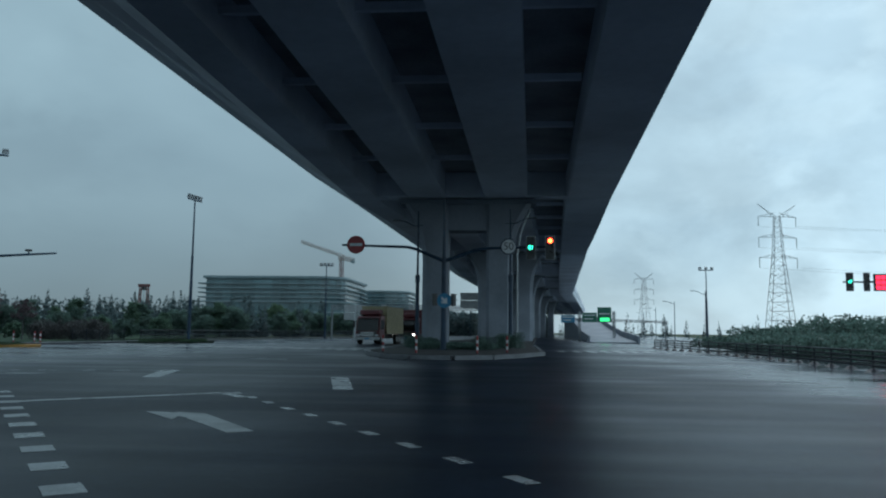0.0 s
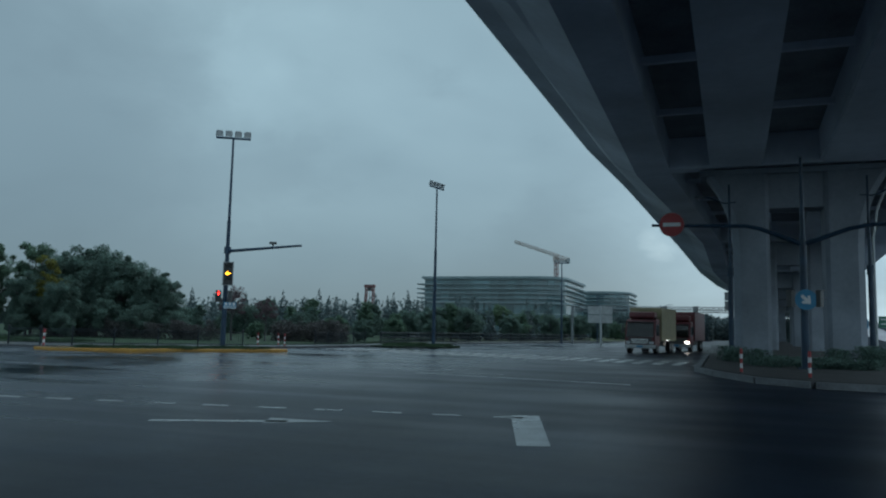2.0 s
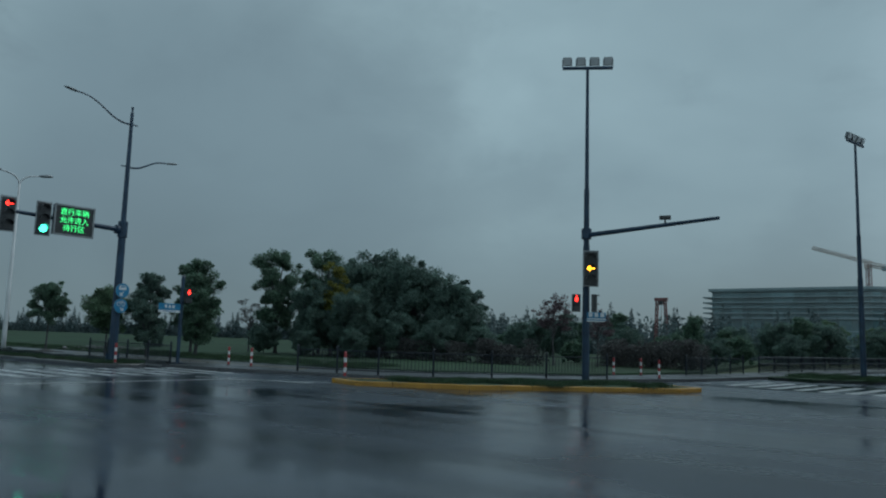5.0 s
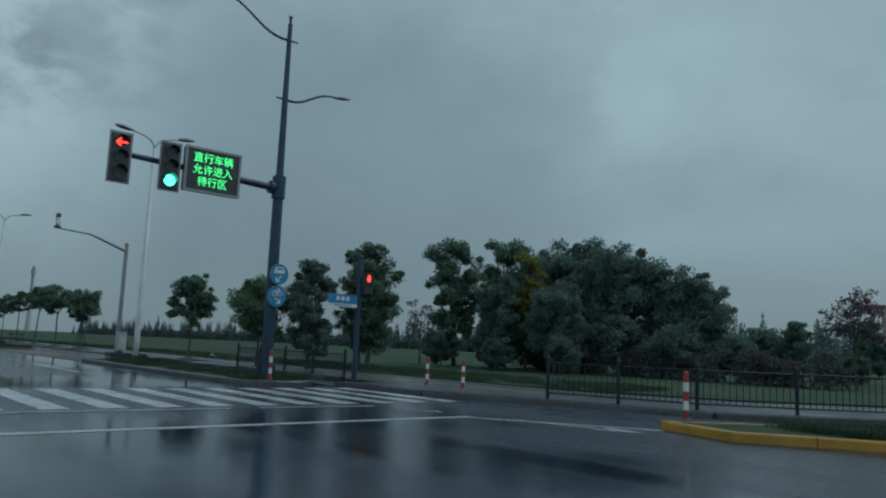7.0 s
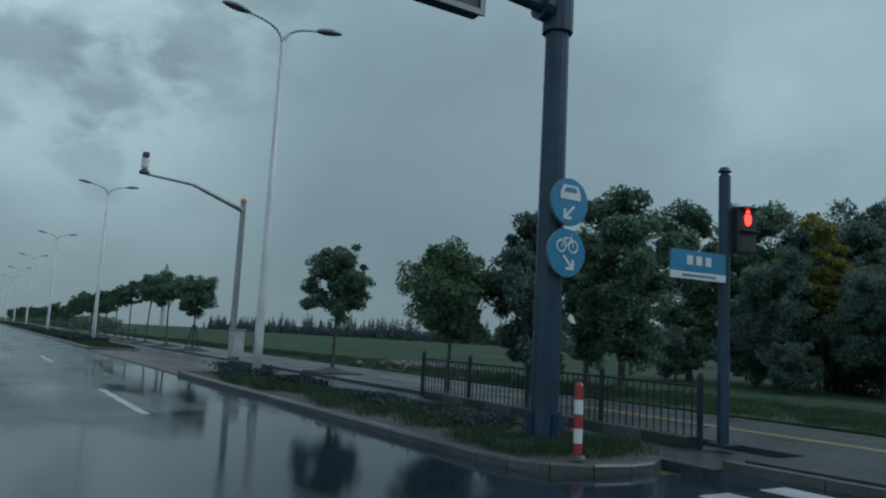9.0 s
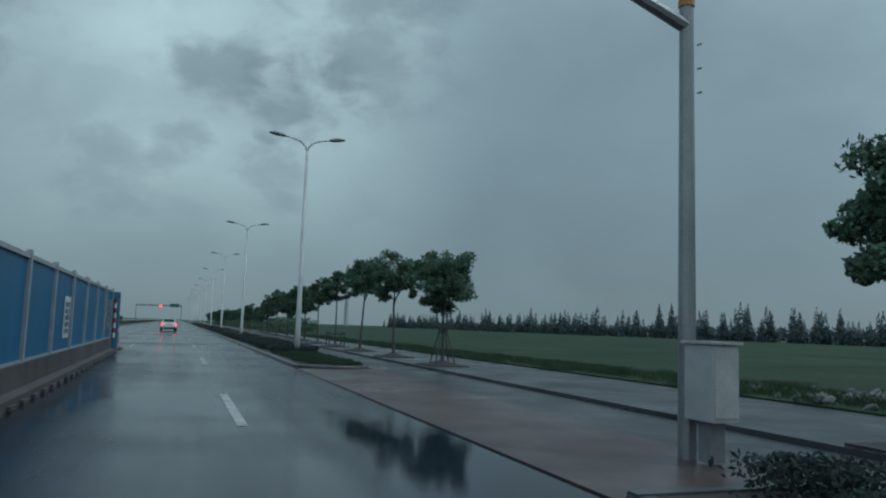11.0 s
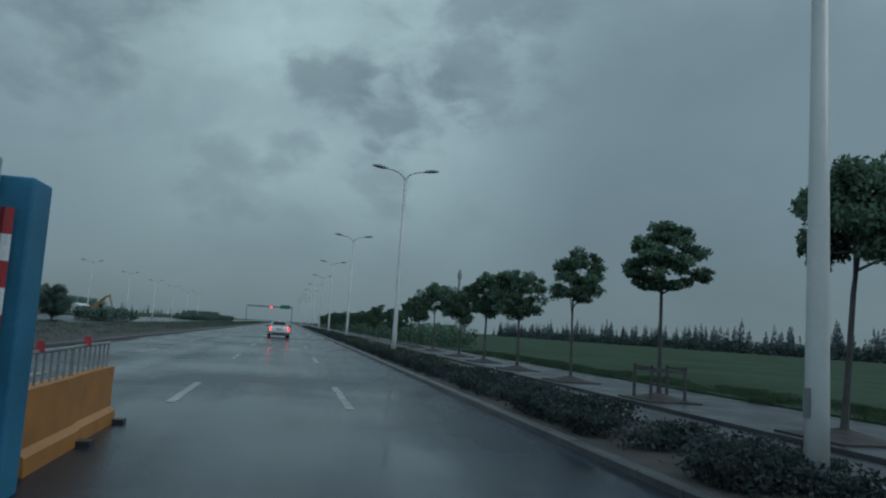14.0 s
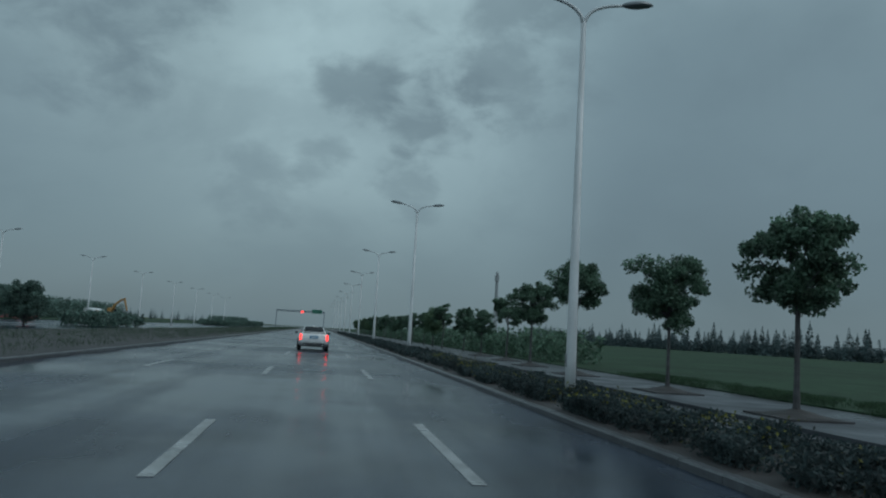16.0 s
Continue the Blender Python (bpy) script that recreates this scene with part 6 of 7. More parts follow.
def pylon(m, label, h=43.0, w=4.2, arm=6.6):
    p = thing("power_pylon", m, label, "pylon", "lattice pylons")
    part("body", lattice(bmesh.new(), (0, 0, 0), (0, 0, h * 0.62), w, 9, 0.10, 1.6), M_STEEL_G, p)
    part("upper_body", lattice(bmesh.new(), (0, 0, h * 0.62), (0, 0, h * 0.93), 1.6, 8, 0.08, 0.9), M_STEEL_G, p)
    for z in (h * 0.61, h * 0.765, h * 0.925):
        bm = bmesh.new()
        for s in (-1, 1):
            tube(bm, [(s * 0.8, 0, z + 1.3), (s * arm, 0, z)], 0.085, 4)
            tube(bm, [(s * 0.8, 0, z), (s * arm, 0, z)], 0.085, 4)
            for k in (0.35, 0.65):
                tube(bm, [(s * (0.8 + (arm - 0.8) * k), 0, z), (s * (0.8 + (arm - 0.8) * (k - 0.2)), 0, z + 1.3 * (1.2 - k))], 0.07, 4)
        part("cross_arm", bm, M_STEEL_G, p)
        for s in (-1, 1):
            part("insulator", T([(s * arm, 0, z), (s * arm, 0, z - 3.2)], 0.11, 6), M_STEEL_G, p)
    bm = bmesh.new()
    for s in (-1, 1):
        tube(bm, [(s * 0.6, 0, h * 0.93), (s * arm * 1.0, 0, h * 1.02)], 0.085, 4)
        tube(bm, [(s * 0.3, 0, h * 0.9), (s * arm * 1.0, 0, h * 1.02)], 0.07, 4)
    part("peak_horn", bm, M_STEEL_G, p)
    return p


pyA = pylon(pose(89.6, 250, 0, 0, 0, 12), "tall grey lattice power pylon with three cross-arms")
copy_thing(pyA, pose(92, 500, -3, 0, 0, 12))
for z, off in ((0.61 * 43 - 3.2, 6.6), (0.765 * 43 - 3.2, 6.6), (0.925 * 43 - 3.2, 6.6)):
    for s in (-1, 1):
        w = thing("power_line", pose(89.6 + s * off, 250, z), "thin sagging power cable from the pylon", "power cable", "power cables")
        part("cable", T([(210 * t, -70 * t, -34 * t * (1 - t) * 0.6 - 2 * t) for t in (i / 10 for i in range(11))], 0.03, 4), M_STEEL_G, w)

# direction signs on a gantry, ramp, guard rail and far lamps north-east
gan = thing("sign_gantry", pose(13.4, 110, -0.2), "grey sign gantry beside the ramp", "sign gantry")
for x in (-2.2, 2.8):
    part("post", lattice(bmesh.new(), (x, 0, 0), (x, 0, 4.6), 0.14, 8, 0.05), M_STEEL_G, gan)
part("beam", lattice(bmesh.new(), (-5.0, 0, 3.45), (10.5, 0, 3.1), 0.12, 22, 0.035), M_STEEL_G, gan)
part("end_post", T([(10.2, 0, 0), (10.2, 0, 3.2)], 0.09, 8), M_STEEL_G, gan)


def direction_sign(x0, x1, z0, z1, material, bars, label, lit=False):
    s = thing("direction_sign", pose(0, 109.8, -0.2), label, "road sign")
    part("board", B(x0, x1, -0.05, 0.06, z0, z1, bevel=0.02), material, s)
    for k in range(bars):
        z = z1 - (z1 - z0) * (k + 0.7) / (bars + 0.6)
        part("legend_bar", B(x0 + 0.25, x1 - 0.25 - 0.3 * (k % 2), -0.065, -0.052, z - 0.07, z + 0.07), M_WHITE, s)
    if lit:
        part("lit_panel", B(x0 + 0.4, x1 - 0.3, -0.07, -0.056, z0 + 0.15, z0 + 0.65), M_LED_G, s, "lit green message strip")
    return s


direction_sign(8.5, 10.5, 2.9, 4.0, M_SIGNB, 2, "blue direction sign on the gantry")
direction_sign(11.6, 13.7, 3.0, 4.4, M_SIGNG, 2, "green direction sign on the gantry")
direction_sign(13.8, 15.8, 3.0, 5.2, M_SIGNG, 1, "green direction sign with lit message strip", lit=True)
bm = bmesh.new()
rp = [(95, 0.1), (118, 0.8), (140, 2.0), (165, 3.6), (200, 5.2), (240, 5.5)]
va = [[bm.verts.new((x + 0.06 * (y - 95), y, zz)) for x, zz in ((10.6, -0.2), (10.6, z), (10.8, z + 0.8), (11.0, z + 0.8), (11.0, z), (17.0, z), (17.0, z + 0.8), (17.3, z + 0.8), (17.3, -0.2))] for y, z in rp]
for p, q in zip(va, va[1:]):
    for k in range(9):
        bm.faces.new((p[k], p[(k + 1) % 9], q[(k + 1) % 9], q[k]))
bm.faces.new(va[0]); bm.faces.new(va[-1][::-1])
solid("ramp", bm, M_PIER, "pale concrete approach ramp rising beside the viaduct", "ramp")
gr = thing("guard_rail", pose(0, 0, 0), "dark steel guard rail with posts along the eastern road", "guard rail")
gp = [(12.6, 62.0), (13.4, 46.0), (13.4, 38.8), (13.2, 31.0), (12.8, 25.0), (12.0, 18.0)]
for (ax, ay), (bx, by) in zip(gp, gp[1:]):
    for z in (0.2, 0.36, 0.52, 0.70):
        part("rail", T([(ax, ay, z), (bx, by, z)], 0.042, 6), M_IRON, gr)
    n = round(math.hypot(bx - ax, by - ay) / 2)
    for i in range(n):
        part("post", B(-0.03, 0.03, -0.03, 0.03, 0.0, 0.74), M_IRON, gr).location = (ax + (bx - ax) * i / n, ay + (by - ay) * i / n, 0)
        part("foot", T([(0, 0, 0), (0, 0, 0.12)], [0.26, 0.06], 8), M_IRON, gr).location = (ax + (bx - ax) * i / n, ay + (by - ay) * i / n, 0)
signal(pose(27.6, 60, 5.5), [(1, "62", M_GREEN_L)], "black traffic light over the eastern road, green countdown lit", w=0.5, h=1.4)
signal(pose(28.9, 60, 5.5), [], "black unlit traffic light over the eastern road", w=0.4, h=1.4)
em = thing("sign_mast", pose(34, 60, 0), "dark mast with long arm over the eastern road", "traffic mast")
part("pole", T([(0, 0, 0), (0, 0, 7)], [0.17, 0.1], 10), M_STEEL_B, em)
part("arm", T([(0, 0, 5.5), (-6.9, 0, 5.5)], [0.11, 0.06], 8), M_STEEL_B, em)
rl = thing("led_message_sign", pose(30.3, 59.85, 5.45), "message board lit red on the mast arm", "message sign")
part("case", B(-0.9, 0.9, -0.1, 0.1, -0.68, 0.68, bevel=0.02), M_BLACK, rl)
for i in range(3):
    for k in range(4):
        part("lit_block", B(-0.78 + 0.4 * k, -0.45 + 0.4 * k, -0.115, -0.101, -0.56 + 0.4 * i, -0.26 + 0.4 * i), M_LED_R, rl)


def single_lamp(m, label, side=1, h=7.2):
    p = thing("street_lamp", m, label, "street lamp", "single-arm street lamps along the northern road")
    part("pole", T([(0, 0, 0), (0, 0, h)], [0.1, 0.06], 8), M_STEEL_B, p)
    part("arm", T(curve_pts((0, 0, h - 0.5), (side * 0.6, 0, h - 0.6), (side * 0.8, 0, h), (side * 1.8, 0, h + 0.05)), 0.045, 6), M_STEEL_B, p)
    part("lamp_head", B(side * 2.05 - 0.3, side * 2.05 + 0.3, -0.1, 0.1, h - 0.02, h + 0.1, bevel=0.03), M_LAMPHEAD, p)
    return p


sl = single_lamp(pose(-23.4, 120, 0), "slim dark street lamp beside the northern road")
for x, y in ((-17, 160), (-9, 205), (2, 250), (14, 300)):
    copy_thing(sl, pose(x, y, 0))
sr = single_lamp(pose(32, 120, 0), "slim dark street lamp beside the eastern ramp", -1, 8.0)
for x, y in ((36, 160), (41, 205), (46, 250)):
    copy_thing(sr, pose(x, y, 0))
ns = thing("road_sign_board", pose(-19.3, 95, 0), "large grey back of a road sign on a pale post", "road sign")
part("post", T([(0, 0, 0), (0, 0, 4.6)], 0.13, 10), M_STEEL_W, ns)
for z in (2.6, 3.6):
    part("board", B(-1.5, 1.3, 0.14, 0.2, z, z + 0.92, bevel=0.01), M_BOX, ns)
tg = thing("sign_gantry", pose(-23.5, 100, 0), "pale truss gantry spanning the northern road", "sign gantry")
part("truss", lattice(bmesh.new(), (0, 0, 4.4), (21.5, 0, 4.4), 0.22, 32, 0.05), M_STEEL_G, tg)
part("post", T([(0, 0, 0), (0, 0, 4.7)], 0.14, 8), M_STEEL_G, tg)
part("post", T([(21.5, 0, 0), (21.5, 0, 4.7)], 0.14, 8), M_STEEL_G, tg)
gb = thing("road_sign_board", pose(-4.4, 99.7, 4.2), "pair of grey sign boards hung on the truss gantry", "road sign")
for z in (0.25, 1.3):
    part("board", B(-1.4, 1.4, -0.05, 0.05, z, z + 0.98, bevel=0.01), M_BOX, gb)
for x in (-0.8, 0.8):
    part("bracket", B(x - 0.05, x + 0.05, 0.05, 0.16, 0.0, 2.2), M_STEEL_G, gb)
for x in (7.2, 11.0, 14.5):
    part("camera_box", B(x - 0.3, x + 0.3, -0.4, 0.3, 4.1, 4.8), M_BOX, tg)

# far end of the western road
fe = thing("sign_gantry", pose(-420, 18, 0), "far dark signal gantry across the western road", "sign gantry")
part("beam", lattice(bmesh.new(), (0, -6, 7.2), (0, 13, 7.2), 0.22, 16, 0.06), M_STEEL_B, fe)
for y in (-6, 13):
    part("post", T([(0, y, 0), (0, y, 7.5)], 0.11, 8), M_STEEL_B, fe)
part("signal_panel", B(0.4, 0.7, 3.7, 4.6, 6.7, 7.3), M_TAIL, fe, "far red signal lights")
part("sign_panel", B(0.4, 0.6, 8.0, 12.0, 6.6, 8.2), M_SIGNG, fe)
an = thing("radio_mast", pose(-593, 143, 0), "thin lattice radio mast far beyond the field", "radio mast")
part("lattice", lattice(bmesh.new(), (0, 0, 0), (0, 0, 44), 1.0, 24, 0.2, 0.4), M_STEEL_G, an)
part("antenna_ring", B(-1.2, 1.2, -1.2, 1.2, 38, 42, bevel=0.2), M_STEEL_G, an)

# ---- vehicles ----
def wheel(parent, x, y, r=0.33, w=0.22):
    t = part("wheel", T([(x, y - w / 2, r), (x, y - w / 2 + 0.03, r), (x, y + w / 2 - 0.03, r), (x, y + w / 2, r)], [r - 0.03, r, r, r - 0.03], 22), M_RUBBER, parent)
    bm = disc(bmesh.new(), (x, y, r), (0, 1, 0), r * 0.6, w + 0.012, 20)
    part("rim", bm, M_CHROME, t, "bright alloy rim")


def sedan(m, label):
    """A saloon, nose towards -x."""
    c = thing("car", m, label, "car")
    secs = []
    #       x     half-width  sill  belt  shoulder
    prof = [(-2.30, 0.62, 0.35, 0.62, 0.62), (-2.15, 0.80, 0.22, 0.72, 0.70), (-1.5, 0.89, 0.20, 0.84, 0.80), (-0.85, 0.90, 0.20, 0.95, 0.86), (0.5, 0.90, 0.20, 0.98, 0.88), (1.5, 0.90, 0.22, 1.02, 0.90), (2.05, 0.86, 0.30, 1.04, 0.92), (2.28, 0.78, 0.40, 1.00, 0.86), (2.34, 0.70, 0.45, 0.92, 0.80)]
    bm = bmesh.new()
    for x, w, sill, belt, sh in prof:
        secs.append([bm.verts.new(p) for p in ((x, -w * 0.86, sill), (x, -w, sill + 0.14), (x, -w, sh - 0.12), (x, -w * 0.95, sh), (x, -w * 0.80, belt), (x, 0, belt + 0.03), (x, w * 0.80, belt), (x, w * 0.95, sh), (x, w, sh - 0.12), (x, w, sill + 0.14), (x, w * 0.86, sill))])
    for p, q in zip(secs, secs[1:]):
        for k in range(11):
            bm.faces.new((p[k], p[(k + 1) % 11], q[(k + 1) % 11], q[k]))
    bm.faces.new(secs[0]); bm.faces.new(secs[-1][::-1])
    part("body", bm, M_CAR, c, smooth=True)
    bm = bmesh.new()
    rf = [(-0.95, 0.70, 0.96), (-0.15, 0.60, 1.38), (0.35, 0.58, 1.43), (0.95, 0.57, 1.39), (1.75, 0.66, 1.06)]
    ss = [[bm.verts.new(p) for p in ((x, -0.76, 0.93), (x, -w, z - 0.03), (x, -w * 0.8, z), (x, 0, z + 0.02), (x, w * 0.8, z), (x, w, z - 0.03), (x, 0.76, 0.93))] for x, w, z in rf]
    for p, q in zip(ss, ss[1:]):
        for k in range(7):
            bm.faces.new((p[k], p[(k + 1) % 7], q[(k + 1) % 7], q[k]))
    bm.faces.new(ss[0]); bm.faces.new(ss[-1][::-1])
    part("cabin", bm, M_CAR, c, smooth=True)
    bm = bmesh.new()
    v = [bm.verts.new(p) for p in ((1.0, -0.50, 1.385), (1.0, 0.50, 1.385), (1.73, 0.60, 1.085), (1.73, -0.60, 1.085))]
    bm.faces.new(v)
    bmesh.ops.solidify(bm, geom=bm.faces[:], thickness=-0.02)
    bm.transform(Matrix.Translation((0.02, 0, 0.02)))
    part("rear_window", bm, M_GLASS, c)
    bm = bmesh.new()
    v = [bm.verts.new(p) for p in ((-0.98, -0.62, 0.99), (-0.98, 0.62, 0.99), (-0.2, 0.52, 1.375), (-0.2, -0.52, 1.375))]
    bm.faces.new(v)
    bmesh.ops.solidify(bm, geom=bm.faces[:], thickness=0.02)
    bm.transform(Matrix.Translation((-0.02, 0, 0.02)))
    part("windscreen", bm, M_GLASS, c)
    for s in (-1, 1):
        for pts in ([(-0.72, 1.0), (-0.1, 1.33), (0.38, 1.36), (0.38, 0.99)], [(0.44, 0.99), (0.44, 1.36), (0.9, 1.33), (1.35, 1.08), (1.3, 1.0)]):
            bm = bmesh.new()
            outer = [bm.verts.new((x, s * (0.78 - (z - 0.93) * 0.36 + 0.006), z)) for x, z in pts]
            inner = [bm.verts.new((x, s * (0.76 - (z - 0.93) * 0.36 - 0.02), z)) for x, z in pts]
            bm.faces.new(outer); bm.faces.new(inner[::-1])
            for i in range(len(pts)):
                j = (i + 1) % len(pts)
                bm.faces.new((outer[i], inner[i], inner[j], outer[j]))
            part("side_window", bm, M_GLASS, c)
        part("tail_lamp", B(2.2, 2.345, s * 0.76 - 0.05, s * 0.76 + 0.05, 0.60, 0.95, bevel=0.02), M_TAIL, c, "tall narrow red tail lamp, lit")
        part("head_lamp", B(-2.24, -2.05, s * 0.66 - 0.1, s * 0.66 + 0.1, 0.56, 0.72, bevel=0.03), M_CHROME, c)
        part("door_mirror", B(-0.62, -0.48, s * 0.98 - 0.09, s * 0.98 + 0.09, 0.95, 1.08, bevel=0.03), M_BLACK, c)
        part("exhaust", T([(2.28, s * 0.5, 0.36), (2.37, s * 0.5, 0.36)], 0.04, 10), M_CHROME, c)
        wheel(c, -1.4, s * 0.80); wheel(c, 1.4, s * 0.80)
    plate = part("number_plate", B(2.335, 2.36, -0.24, 0.24, 0.72, 0.88), M_SIGNB, c, "small blue plate")
    part("plate_bar", B(2.3605, 2.364, -0.18, 0.18, 0.77, 0.83), M_WHITE, plate)
    part("rear_valance", B(2.2, 2.36, -0.62, 0.62, 0.28, 0.46, bevel=0.03), M_BLACK, c)
    part("spoiler", B(2.12, 2.3, -0.62, 0.62, 1.02, 1.05, bevel=0.012), M_BLACK, c)
    part("roof_fin", B(0.85, 1.02, -0.02, 0.02, 1.41, 1.49), M_CAR, c)
    return c


sedan(pose(-156.0, 28.6, 0.0, 0, 0, 2), "white saloon car on the wet road, tail lamps lit")


def truck(m, label, cab_mat, box_mat, box_label):
    """A box lorry, nose towards -y."""
    t = thing("truck", m, label, "truck")
    bm = bmesh.new()
    q = [(-2.6, 0.55), (-2.66, 1.2), (-2.35, 2.25), (-2.1, 2.5), (-0.9, 2.62), (-0.8, 0.55)]
    va, vb = [bm.verts.new((-1.1, y, z)) for y, z in q], [bm.verts.new((1.1, y, z)) for y, z in q]
    bm.faces.new(va); bm.faces.new(vb[::-1])
    for i in range(6):
        bm.faces.new((va[i], vb[i], vb[(i + 1) % 6], va[(i + 1) % 6]))
    bmesh.ops.bevel(bm, geom=bm.edges[:], offset=0.06, segments=2, affect="EDGES")
    part("cab", bm, cab_mat, t)
    part("wind_deflector", B(-0.95, 0.95, -2.0, -0.9, 2.6, 3.1, bevel=0.15), cab_mat, t)
    bm = bmesh.new()
    v = [bm.verts.new(p) for p in ((-1.0, -2.69, 1.22), (1.0, -2.69, 1.22), (0.95, -2.40, 2.28), (-0.95, -2.40, 2.28))]
    bm.faces.new(v)
    bmesh.ops.solidify(bm, geom=bm.faces[:], thickness=0.03)
    part("windscreen", bm, M_GLASS, t)
    for s in (-1, 1):
        part("side_window", B(s * 1.09, s * 1.115, -2.2, -1.2, 1.35, 2.15) if s > 0 else B(-1.115, -1.09, -2.2, -1.2, 1.35, 2.15), M_GLASS, t)
        part("head_lamp", B(s * 0.85 - 0.16, s * 0.85 + 0.16, -2.71, -2.62, 0.72, 0.9, bevel=0.02), M_STEEL_W, t)
        part("door_mirror", B(s * 1.3 - 0.08, s * 1.3 + 0.08, -2.5, -2.42, 1.5, 2.1, bevel=0.02), M_BLACK, t)
    part("bumper", B(-1.12, 1.12, -2.75, -2.5, 0.4, 0.66, bevel=0.04), M_BOX, t, "pale grey bumper")
    part("grille", B(-0.85, 0.85, -2.68, -2.63, 0.70, 1.16), M_BLACK, t)
    for z in (0.80, 0.93, 1.06):
        part("grille_bar", B(-0.62, 0.62, -2.70, -2.681, z - 0.025, z + 0.025), M_CHROME, t)
    part("number_plate", B(-0.22, 0.22, -2.775, -2.752, 0.48, 0.60), M_SIGNB, t, "small blue plate")
    for s in (-1, 1):
        part("fog_lamp", B(s * 0.8 - 0.1, s * 0.8 + 0.1, -2.765, -2.745, 0.48, 0.58), M_STEEL_W, t)
        part("step", B(s * 1.06 - 0.08, s * 1.06 + 0.08, -2.1, -1.3, 0.42, 0.5), M_BLACK, t)
    part("sun_visor", B(-0.98, 0.98, -2.56, -2.34, 2.30, 2.36, bevel=0.015), M_BLACK, t)
    part("cargo_box", B(-1.2, 1.2, -0.6, 5.4, 0.95, 3.45, bevel=0.03), box_mat, t, box_label)
    part("chassis", B(-0.5, 0.5, -2.4, 5.2, 0.5, 0.94), M_BLACK, t)
    for y in (-1.7, 3.4, 4.3):
        for s in (-1, 1):
            w = part("wheel", T([(s * 0.95 - 0.14, y, 0.46), (s * 0.95 + 0.14, y, 0.46)], 0.46, 20), M_RUBBER, t)
            part("rim", disc(bmesh.new(), (s * 0.95, y, 0.46), (1, 0, 0), 0.25, 0.295, 14), M_STEEL_G, w)
    return t


truck(pose(-11.7, 66.6, 0, 0, 0, -7), "red box lorry with pale yellow cargo box on the wet road", M_TRUCK, M_CARGO, "pale yellow cargo box")
tk = truck(pose(-9.6, 77.0, 0, 0, 0, -7), "dark red box lorry standing behind another lorry", M_TRUCK, M_TRUCK, "dark red cargo box")
for o in tk.children:
    if o.name.startswith("head_lamp"):
        o.data.materials[0] = M_HEAD


# ---- building site beyond the far carriageway ----
BUSH = tree_meshes(31, 4.3, 2.4, 0.3, M_LEAF_D, 15000, 0.11, 60, tr=0.1, full=True)
for x, y, sc in ((-171.5, 2.8, 1.0), (-184.0, 2.2, 0.95), (-229.0, -16.5, 1.15)):
    t = thing("bush", pose(x, y, 0.0, 0, 0, x) @ Matrix.Scale(sc, 4), "large dark rounded bush beside the far carriageway", "bush", "bushes beside the far carriageway")
    part("stem", BUSH[0], None, t)
    part("foliage", BUSH[1], None, t)
M_TARP = mat("red_tarpaulin", (0.33, 0.055, 0.065), 0.5, var=0.3, scale=0.8, bump=0.3, bscale=4)
M_DIGGER = mat("dull_yellow_machine_paint", (0.28, 0.15, 0.04), 0.45, var=0.25)
tp = thing("tarpaulin_heap", pose(-236, -17.0, 0.1), "low heap covered with red tarpaulins", "tarpaulin")
rng = np.random.default_rng(8)
for k, (ox, oy, w, h) in enumerate(((0, 0, 3.2, 1.5), (-3.0, -0.6, 2.6, 1.2), (2.6, 0.5, 2.4, 1.0))):
    bm = bmesh.new()
    bmesh.ops.create_grid(bm, x_segments=14, y_segments=10, size=1)
    for v in bm.verts:
        r2 = max(abs(v.co.x), abs(v.co.y))
        v.co = (ox + v.co.x * w, oy + v.co.y * 1.8, max(0, 1 - r2 ** 2.5) * h * (1 + 0.25 * math.sin(3 * v.co.x + k)) + rng.uniform(0, 0.12))
    bmesh.ops.solidify(bm, geom=bm.faces[:], thickness=0.05)
    part("tarpaulin", bm, M_TARP, tp)
ex = thing("excavator", pose(-286, -17.5, 0.1, 0, 0, 70), "dull yellow excavator with raised boom on the building site", "excavator")
for sd in (-1, 1):
    part("track", B(-1.9, 1.9, sd * 1.1 - 0.3, sd * 1.1 + 0.3, 0.0, 0.85, bevel=0.25), M_RUBBER, ex)
part("house", B(-1.9, 1.2, -1.25, 1.25, 0.95, 2.1, bevel=0.12), M_DIGGER, ex)
part("cab", B(0.0, 1.5, 0.2, 1.25, 1.2, 2.9, bevel=0.1), M_DIGGER, ex)
part("cab_window", B(0.2, 1.52, 0.3, 1.27, 1.95, 2.75, bevel=0.04), M_GLASS, ex)
part("boom", T([(1.1, -0.3, 1.6), (2.2, -0.3, 3.6), (3.6, -0.3, 4.7), (4.6, -0.3, 4.8)], [0.26, 0.32, 0.26, 0.2], 6), M_DIGGER, ex)
part("dipper", T([(4.3, -0.3, 5.1), (5.2, -0.3, 2.4)], [0.24, 0.17], 6), M_DIGGER, ex)
part("bucket", B(4.5, 5.4, -0.75, 0.15, 1.6, 2.4, bevel=0.15), M_STEEL_G, ex)
tn = thing("site_tent", pose(-300, -24, 0.1), "low white site tent with sloping roof", "tent")
bm = bmesh.new()
q = [(-2.5, 0.0), (-2.5, 1.7), (0, 2.7), (2.5, 1.7), (2.5, 0.0)]
va, vb = [bm.verts.new((-5.5, y, z)) for y, z in q], [bm.verts.new((5.5, y, z)) for y, z in q]
bm.faces.new(va); bm.faces.new(vb[::-1])
for i in range(5):
    bm.faces.new((va[i], vb[i], vb[(i + 1) % 5], va[(i + 1) % 5]))
part("cover", bm, M_WHITE, tn)
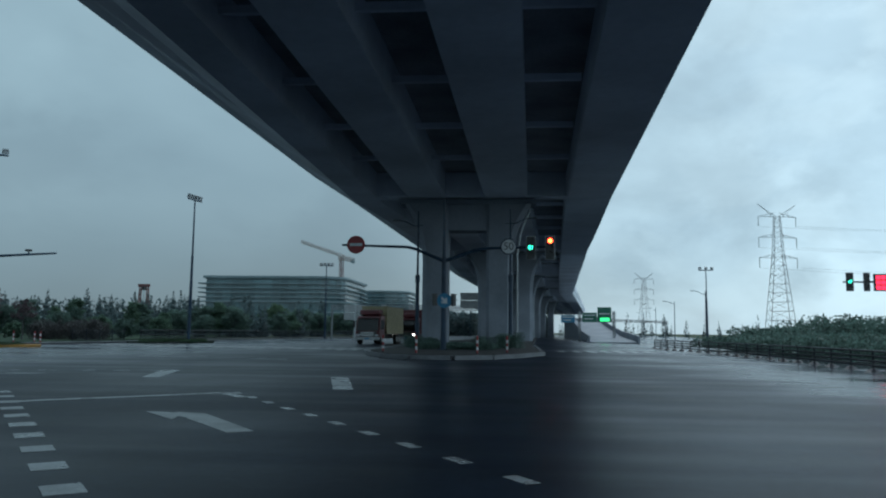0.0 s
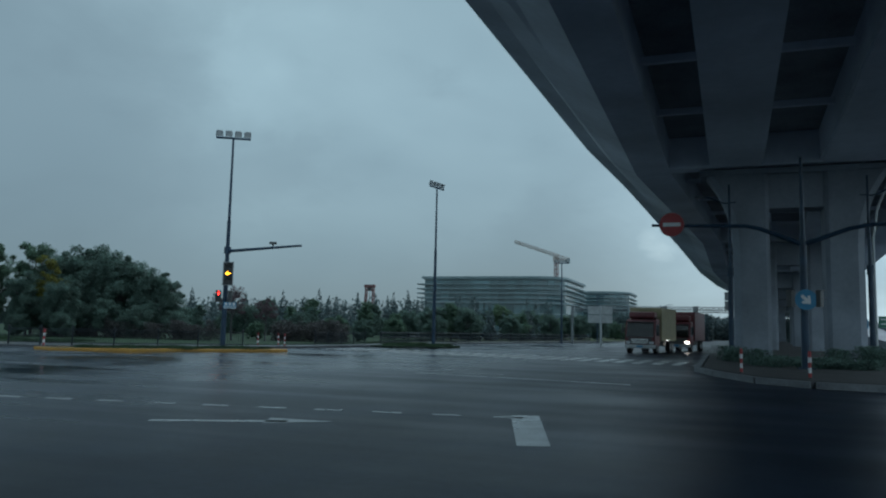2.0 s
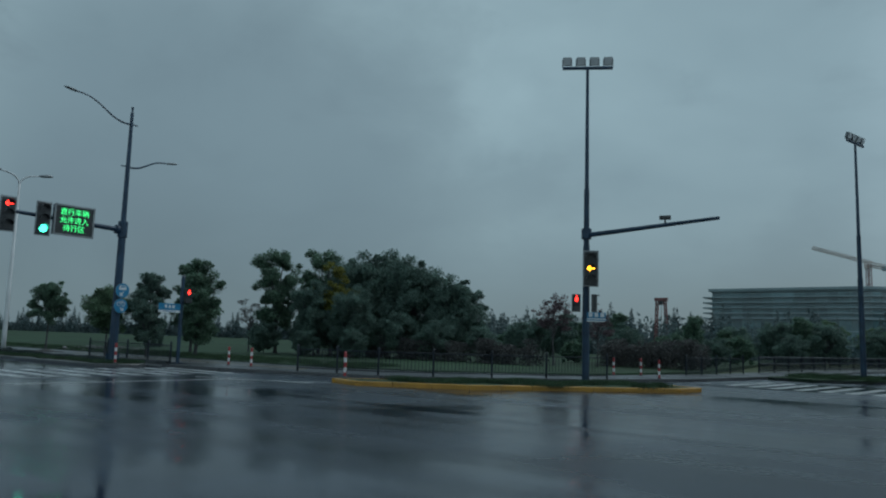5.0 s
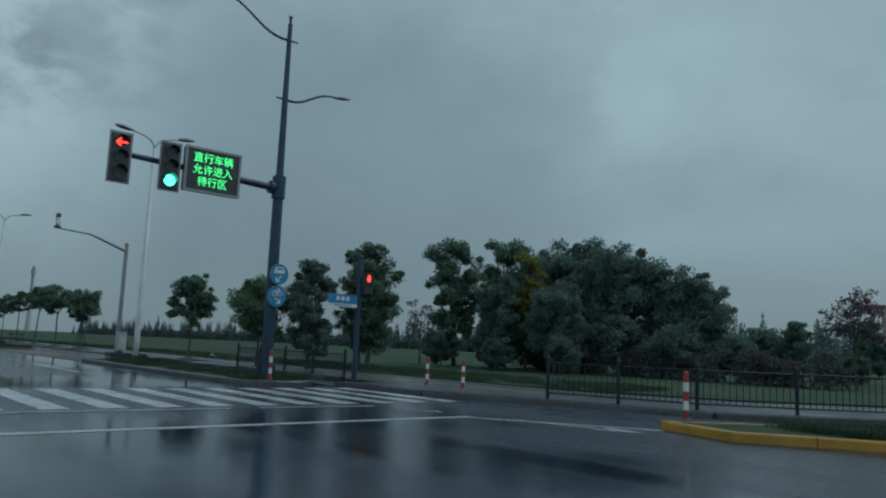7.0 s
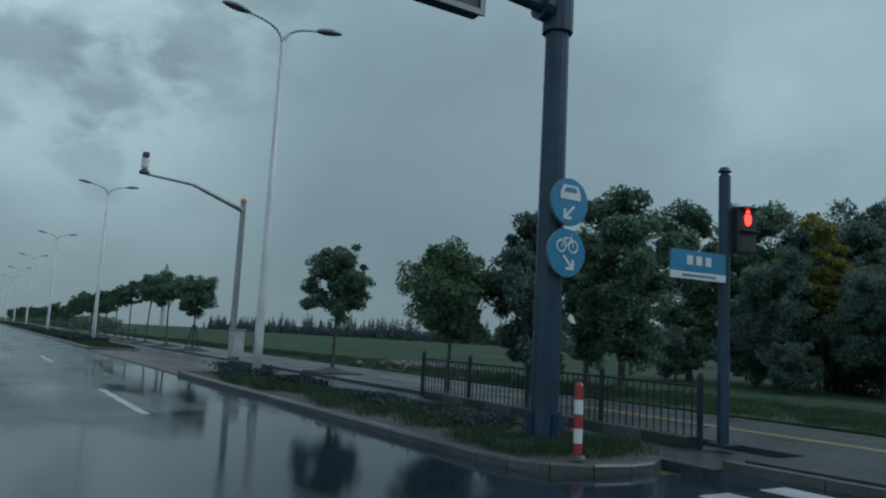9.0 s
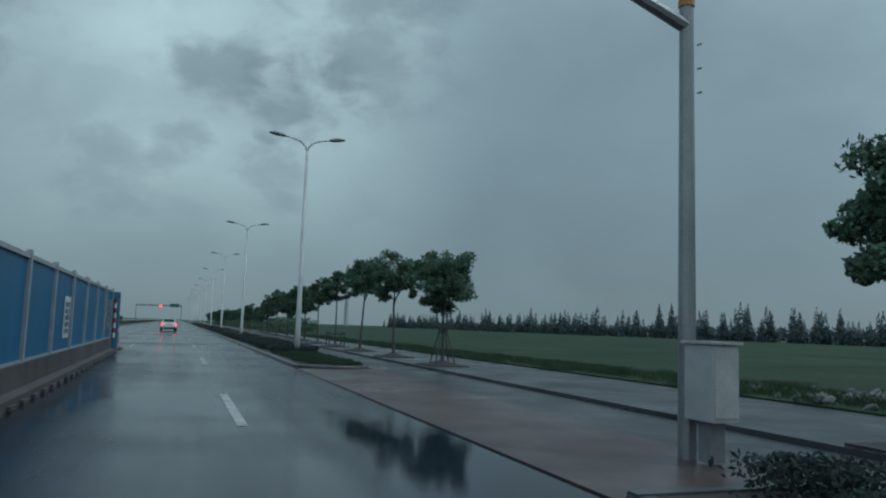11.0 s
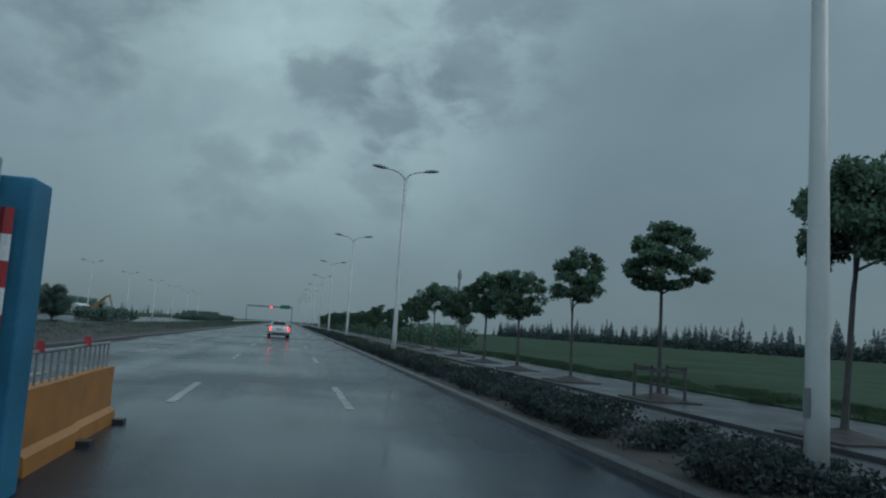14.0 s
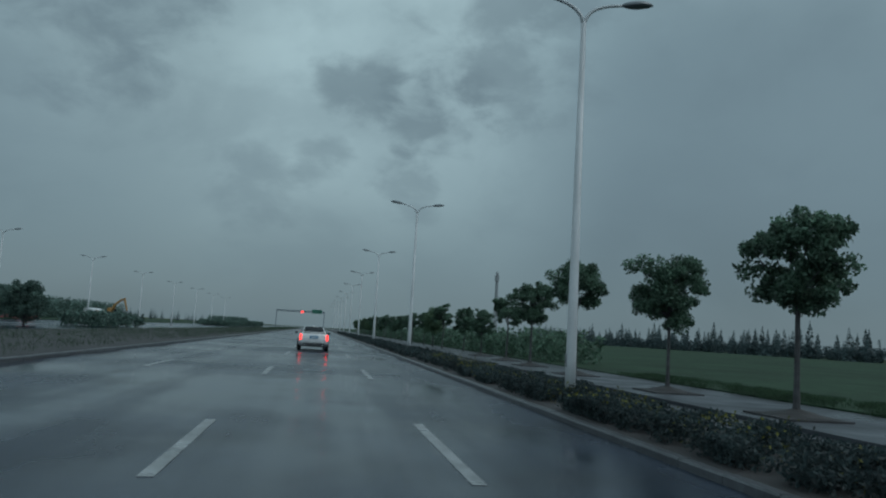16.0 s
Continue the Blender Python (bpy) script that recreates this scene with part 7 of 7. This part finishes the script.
part("door_flap", B(-0.9, 0.9, 2.5, 2.53, 0.0, 1.6), M_BOX, tn)


# rounded bushes and small trees between the northern railing and the office block
rng = random.Random(41)
BUSH_B = tree_meshes(32, 3.6, 2.2, 0.25, M_LEAF, 9000, 0.13, 40, tr=0.09, full=True)
SPOTS = [(-48.0, 68.5, 0.55), (-44.5, 70.0, 0.62), (-41.0, 67.5, 0.5), (-43.0, 75.0, 0.7), (-39.0, 73.0, 0.55), (-41.5, 86.0, 0.8), (-38.5, 92.0, 0.75), (-37.0, 100.0, 0.9), (-40.0, 106.0, 1.0), (-34.5, 112.0, 0.8),
         (-36.0, 122.0, 1.1), (-32.0, 128.0, 1.0), (-37.5, 133.0, 1.25), (-30.0, 141.0, 1.1), (-33.5, 147.0, 1.3), (-27.5, 150.0, 1.0), (-25.5, 158.0, 1.0), (-29.0, 164.0, 1.2), (-24.0, 168.0, 1.0)]
for x, y, sc in SPOTS:
    ms = BUSH_B if rng.random() < 0.6 else BUSH
    t = thing("bush", pose(x, y, 0.0, 0, 0, rng.uniform(0, 360)) @ Matrix.Scale(sc * rng.uniform(0.9, 1.1), 4), "dark rounded bush behind the northern railing", "bush", "bushes behind the northern railing")
    part("stem", ms[0], None, t)
    part("foliage", ms[1], None, t)
for x, y, sc in ((-49.0, 158.0, 1.75), (-44.0, 162.0, 1.45), (-53.0, 163.0, 1.5), (-39.5, 160.0, 1.3)):
    t = tree(pose(x, y, 0.0, 0, 0, x * 40), ST[4], "broad bright green tree before the office block", "trees before the office block")
    t.matrix_basis = t.matrix_basis @ Matrix.Scale(sc, 4)
for i in range(26):
    k = i / 25
    x, y = -92 + 54 * k + rng.uniform(-2, 2), 92 + rng.uniform(-8, 22)
    ms = rng.choice((BUSH, BUSH_B, ST[5], PK[6], PK[0]))
    t = tree(pose(x, y, 0.0, 0, 0, rng.uniform(0, 360)) @ Matrix.Scale(rng.uniform(0.75, 1.05), 4), ms, "dark bushy tree at the back of the park", "trees at the back of the park")
for x, y, sc in ((-66.5, 54.0, 0.55), (-64.2, 56.2, 0.7), (-61.0, 57.0, 0.75), (-58.6, 56.6, 0.7), (-55.6, 57.4, 0.75), (-52.8, 57.8, 0.65), (-50.0, 59.5, 0.55), (-60.2, 52.6, 0.42), (-56.4, 53.6, 0.45)):
    t = thing("bush", pose(x, y, 0.1, 0, 0, x * 57) @ Matrix.Scale(sc, 4), "dense dark bush at the foot of the park trees", "bush", "bushes under the park trees")
    part("stem", BUSH[0], None, t)
    part("foliage", BUSH[1], None, t)
